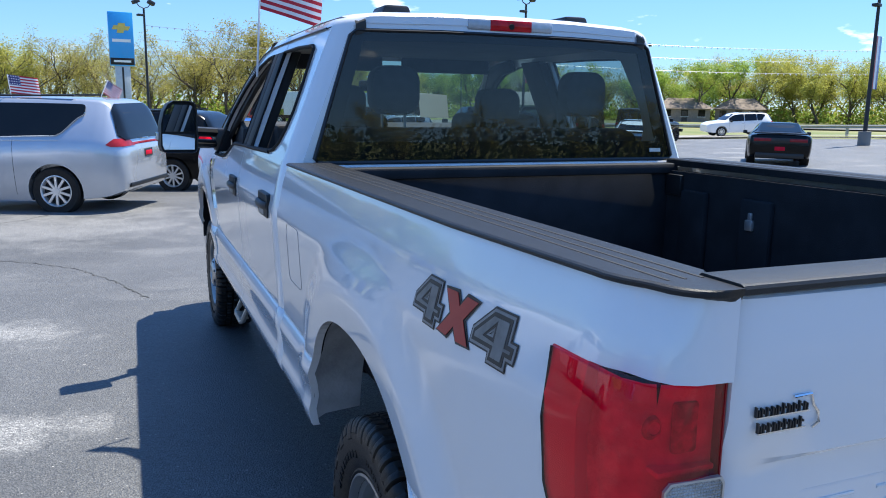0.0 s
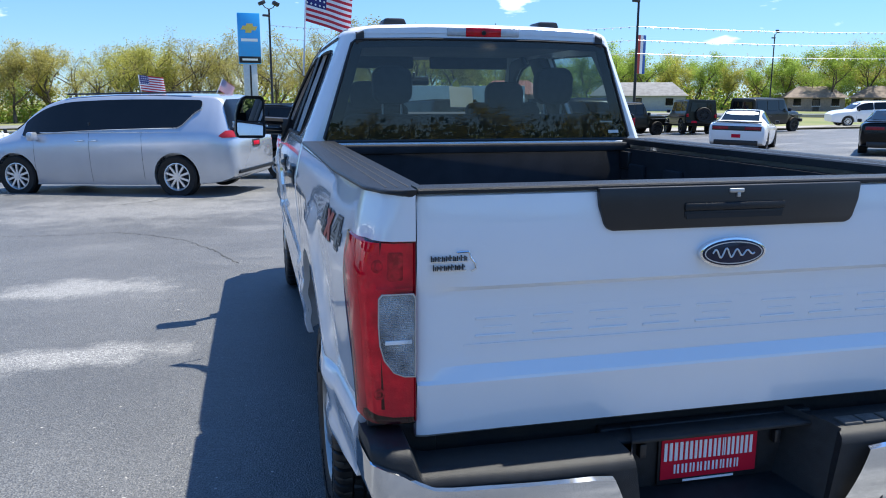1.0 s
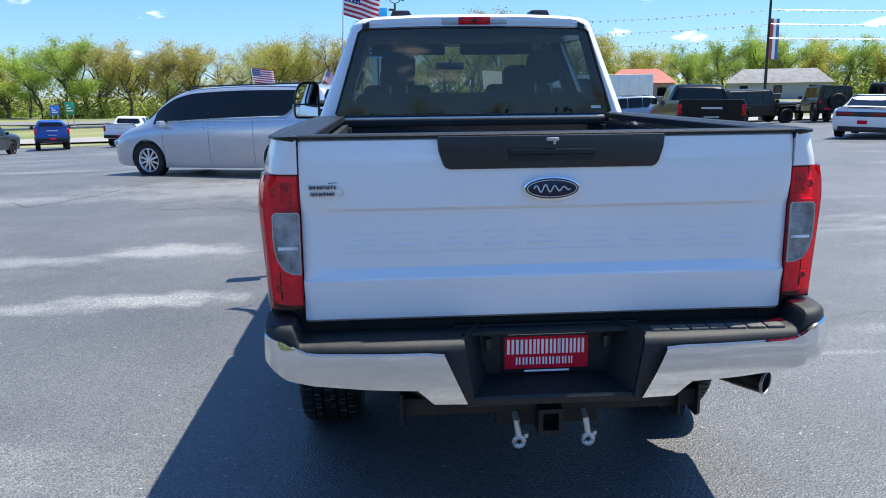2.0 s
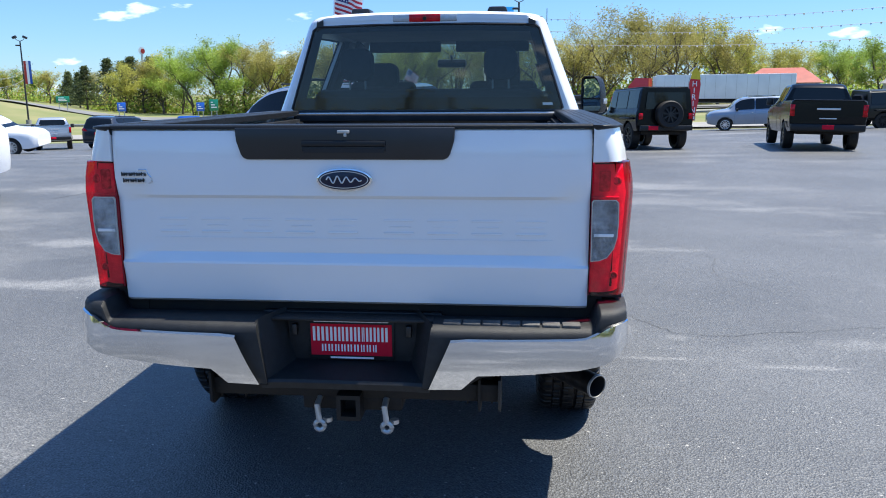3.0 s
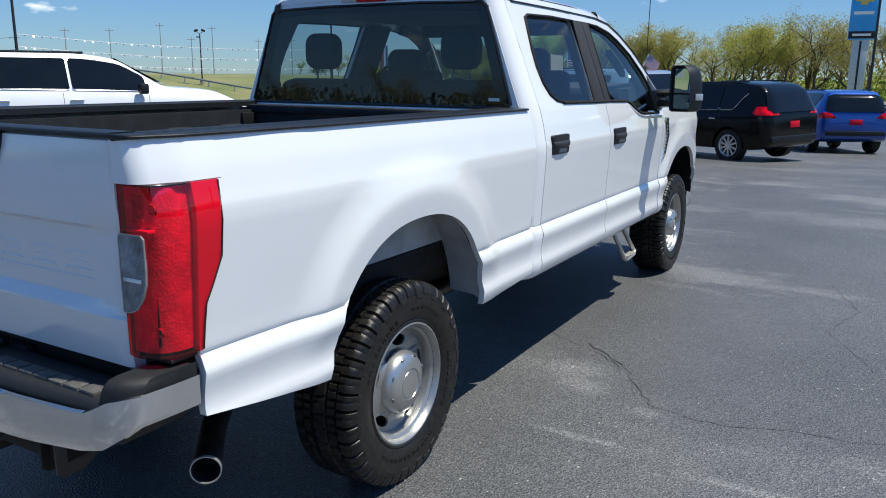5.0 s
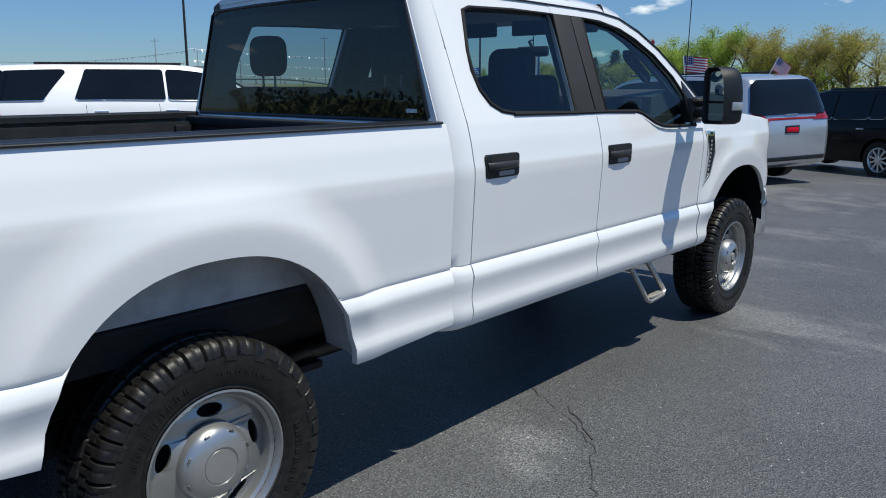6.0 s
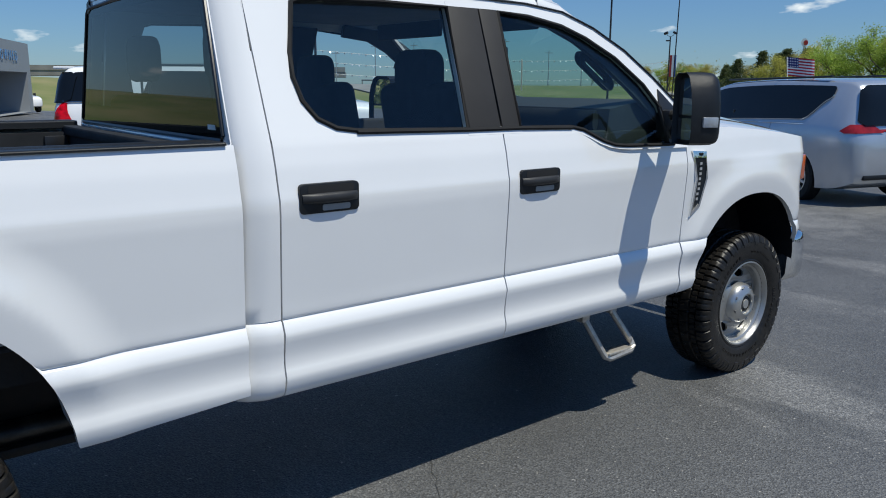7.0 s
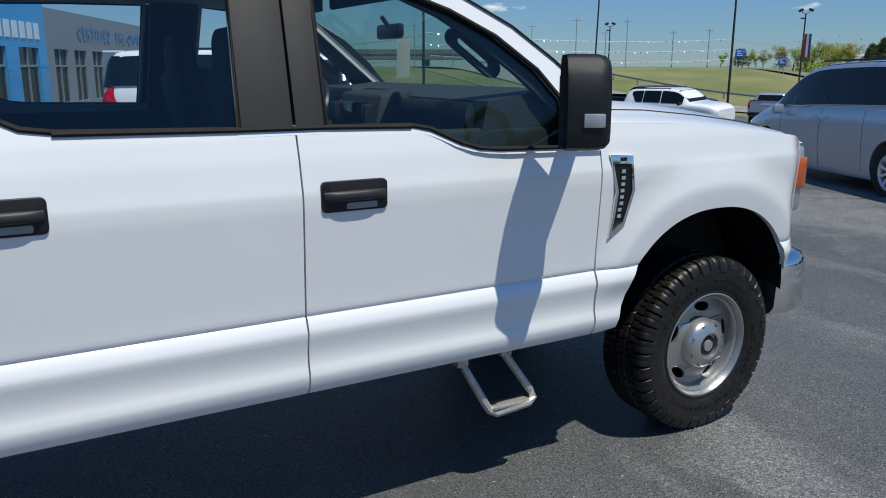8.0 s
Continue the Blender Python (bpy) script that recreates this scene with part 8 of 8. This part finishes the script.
# houses beyond the highway
def house(az_, d_, w_, dpt, h_, roofm, wallm, label, turn=0):
    x, y = at_az(az_, d_)
    e = thing("house", label, "house", pose(x, y, gz(x, y) - 0.2, 0, 0, az_ + turn), "houses beyond the highway")
    part("wall", box(-w_ / 2, w_ / 2, -dpt / 2, dpt / 2, 0, h_), wallm, e)
    part("roof", loft([[(-w_ / 2 - 0.5, -dpt / 2 - 0.5, h_), (w_ / 2 + 0.5, -dpt / 2 - 0.5, h_), (w_ / 2 + 0.5, dpt / 2 + 0.5, h_), (-w_ / 2 - 0.5, dpt / 2 + 0.5, h_)], [(-w_ / 2 + 2, -0.1, h_ + dpt * 0.28), (w_ / 2 - 2, -0.1, h_ + dpt * 0.28), (w_ / 2 - 2, 0.1, h_ + dpt * 0.28), (-w_ / 2 + 2, 0.1, h_ + dpt * 0.28)]]), roofm, e)
    n = max(3, int(w_ / 4))
    for k in range(n):
        u = -w_ / 2 + (k + 0.5) * w_ / n
        wd = part("window", box(u - 0.6, u + 0.6, -dpt / 2 - 0.05, -dpt / 2 + 0.05, 1.0, 2.2), CARGLASS, e)
        part("sill", box(u - 0.7, u + 0.7, -dpt / 2 - 0.12, -dpt / 2, 0.92, 1.0), PLATEW, wd)
    part("door", box(-0.5, 0.5, -dpt / 2 - 0.06, -dpt / 2, 0, 2.05), BARK, e)


ROOFG, ROOFB, ROOFR = material("grey_shingle", (0.20, 0.20, 0.20), 0.9, 0, 0.3, 1.5, 0.3, 8), material("brown_shingle", (0.20, 0.16, 0.13), 0.9, 0, 0.3, 1.5, 0.3, 8), material("red_metal_roof", (0.35, 0.09, 0.06), 0.6, 0, 0.2, 1)
WALLG, WALLB = material("grey_siding", (0.36, 0.38, 0.38), 0.8, 0, 0.1, 2), material("tan_brick", (0.32, 0.25, 0.19), 0.9, 0, 0.25, 3)
house(-26.6, 136, 15, 8, 2.6, ROOFG, WALLG, "long low house with grey shingle roof")
house(-38.0, 150, 9, 7, 2.4, ROOFB, WALLB, "tan brick house with a brown hipped roof", 10)
house(-42.0, 152, 8, 7, 2.4, ROOFB, WALLB, "tan brick house with a brown hipped roof", -8)
house(-17.4, 112, 9, 7, 2.8, ROOFR, WALLB, "small building with a red metal roof")

# ---- car dealer's building in the west ----
p0, p1 = Vector((-41.7, 4.8)), Vector((-57.0, 11.0))
u_ = (p1 - p0).normalized()
BA = math.degrees(math.atan2(u_.y, u_.x))
BZ = gz(-44, 5) - 0.05
# its own axes: x along the front to the far end, y into the building
B = thing("dealer_building", "grey dealer building with a blue entrance and large windows", "building", Matrix.Translation((p0.x, p0.y, BZ)) @ Matrix.Rotation(radians(BA), 4, "Z"))
PANELG = material("grey_metal_panels", (0.30, 0.32, 0.34), 0.5, 0.2, 0.06, 0.5)
PANELB = paint("blue_entrance_panels", (0.015, 0.32, 0.76), 0.0)


def front(x0, x1, h, mat, wins, name):
    holes = [[(a, 0.25), (b, 0.25), (b, 3.0), (a, 3.0)] for a, b in wins]
    part(name, holed([(x0, 0), (x1, 0), (x1, h), (x0, h)], holes, lambda u, v, d: (u, d, v), 0.0, 0.35), mat, B)
    for a, b in wins:
        w = part("window", box(a, b, 0.16, 0.19, 0.25, 3.0), CARGLASS, B)
        for q in (0.0, 0.5, 1.0):
            part("mullion", box(a + (b - a) * q - 0.05, a + (b - a) * q + 0.05, 0.08, 0.24, 0.25, 3.0), GALV, w)
        part("mullion", box(a, b, 0.08, 0.24, 2.1, 2.2), GALV, w)


front(-0.1, 12.0, 5.0, PANELG, [(0.9, 3.0), (4.0, 6.1), (7.2, 9.3)], "front_wall")
front(-9.0, -0.1, 5.1, PANELB, [(-7.6, -5.0), (-3.6, -1.2)], "entrance_wall")
part("portal", holed([(12.0, 0), (23.5, 0), (23.5, 5.0), (12.0, 5.0)], [[(12.3, 0.02), (22.4, 0.02), (22.4, 2.9), (12.3, 2.9)]], lambda u, v, d: (u, d, v), 0.0, 5.0), PANELG, B)
part("roof", box(-9, 12.0, 0.3, 9, 4.7, 4.9), PANELG, B)
part("rear_wall", box(-9, 12.0, 8.6, 9.0, 0, 4.8), PANELG, B)
part("side_wall", box(-9, -8.7, 0.35, 8.6, 0, 4.8), PANELG, B)
part("side_wall", box(11.7, 12.0, 0.35, 8.6, 0, 4.8), PANELG, B)
for k in range(9):
    part("entrance_bar", box(-8.4 + k * 0.86, -7.88 + k * 0.86, -0.04, 0.0, 3.40, 4.15), PLATEW, B)
SIGN = lettering("CERTIFIED  PRE-OWNED", 0.95, Matrix.Translation((12.2, -0.05, 3.95)) @ Matrix.Rotation(radians(90), 4, "X"), paint("sign_letter_blue", (0.03, 0.16, 0.42), 0.0), B, 0.012, "wall_letters", gap=1.5)
# every letter of the sign is a part of its own
bm_ = bmesh.new()
bm_.from_mesh(SIGN.data)
left_ = set(bm_.verts)
islands = []
while left_:
    todo, seen = [left_.pop()], set()
    while todo:
        v = todo.pop()
        seen.add(v)
        for ed in v.link_edges:
            o_ = ed.other_vert(v)
            if o_ in left_:
                left_.discard(o_)
                todo.append(o_)
    islands.append({v.index for v in seen})
for isl in islands:
    one = bm_.copy()
    one.verts.ensure_lookup_table()
    bmesh.ops.delete(one, geom=[v for v in one.verts if v.index not in isl], context="VERTS")
    part("wall_letter", one, SIGN.data.materials[0], B)
bm_.free()
bpy.data.objects.remove(SIGN)

# overpass in the north-west
OV = thing("overpass", "pale concrete overpass on round piers", "bridge", pose(*at_az(74, 165), gz(*at_az(74, 165)) - 3.5, 0, 0, 58))
part("deck", box(-45, 45, -5, 5, 4.6, 5.6), CONC, OV)
part("parapet", box(-45, 45, -5.1, -4.9, 5.6, 6.5), CONC, OV)
for k in range(6):
    part("pier", box(-38 + 15 * k, -36.8 + 15 * k, -3, 3, -3, 4.6, 0.1), CONC, OV)
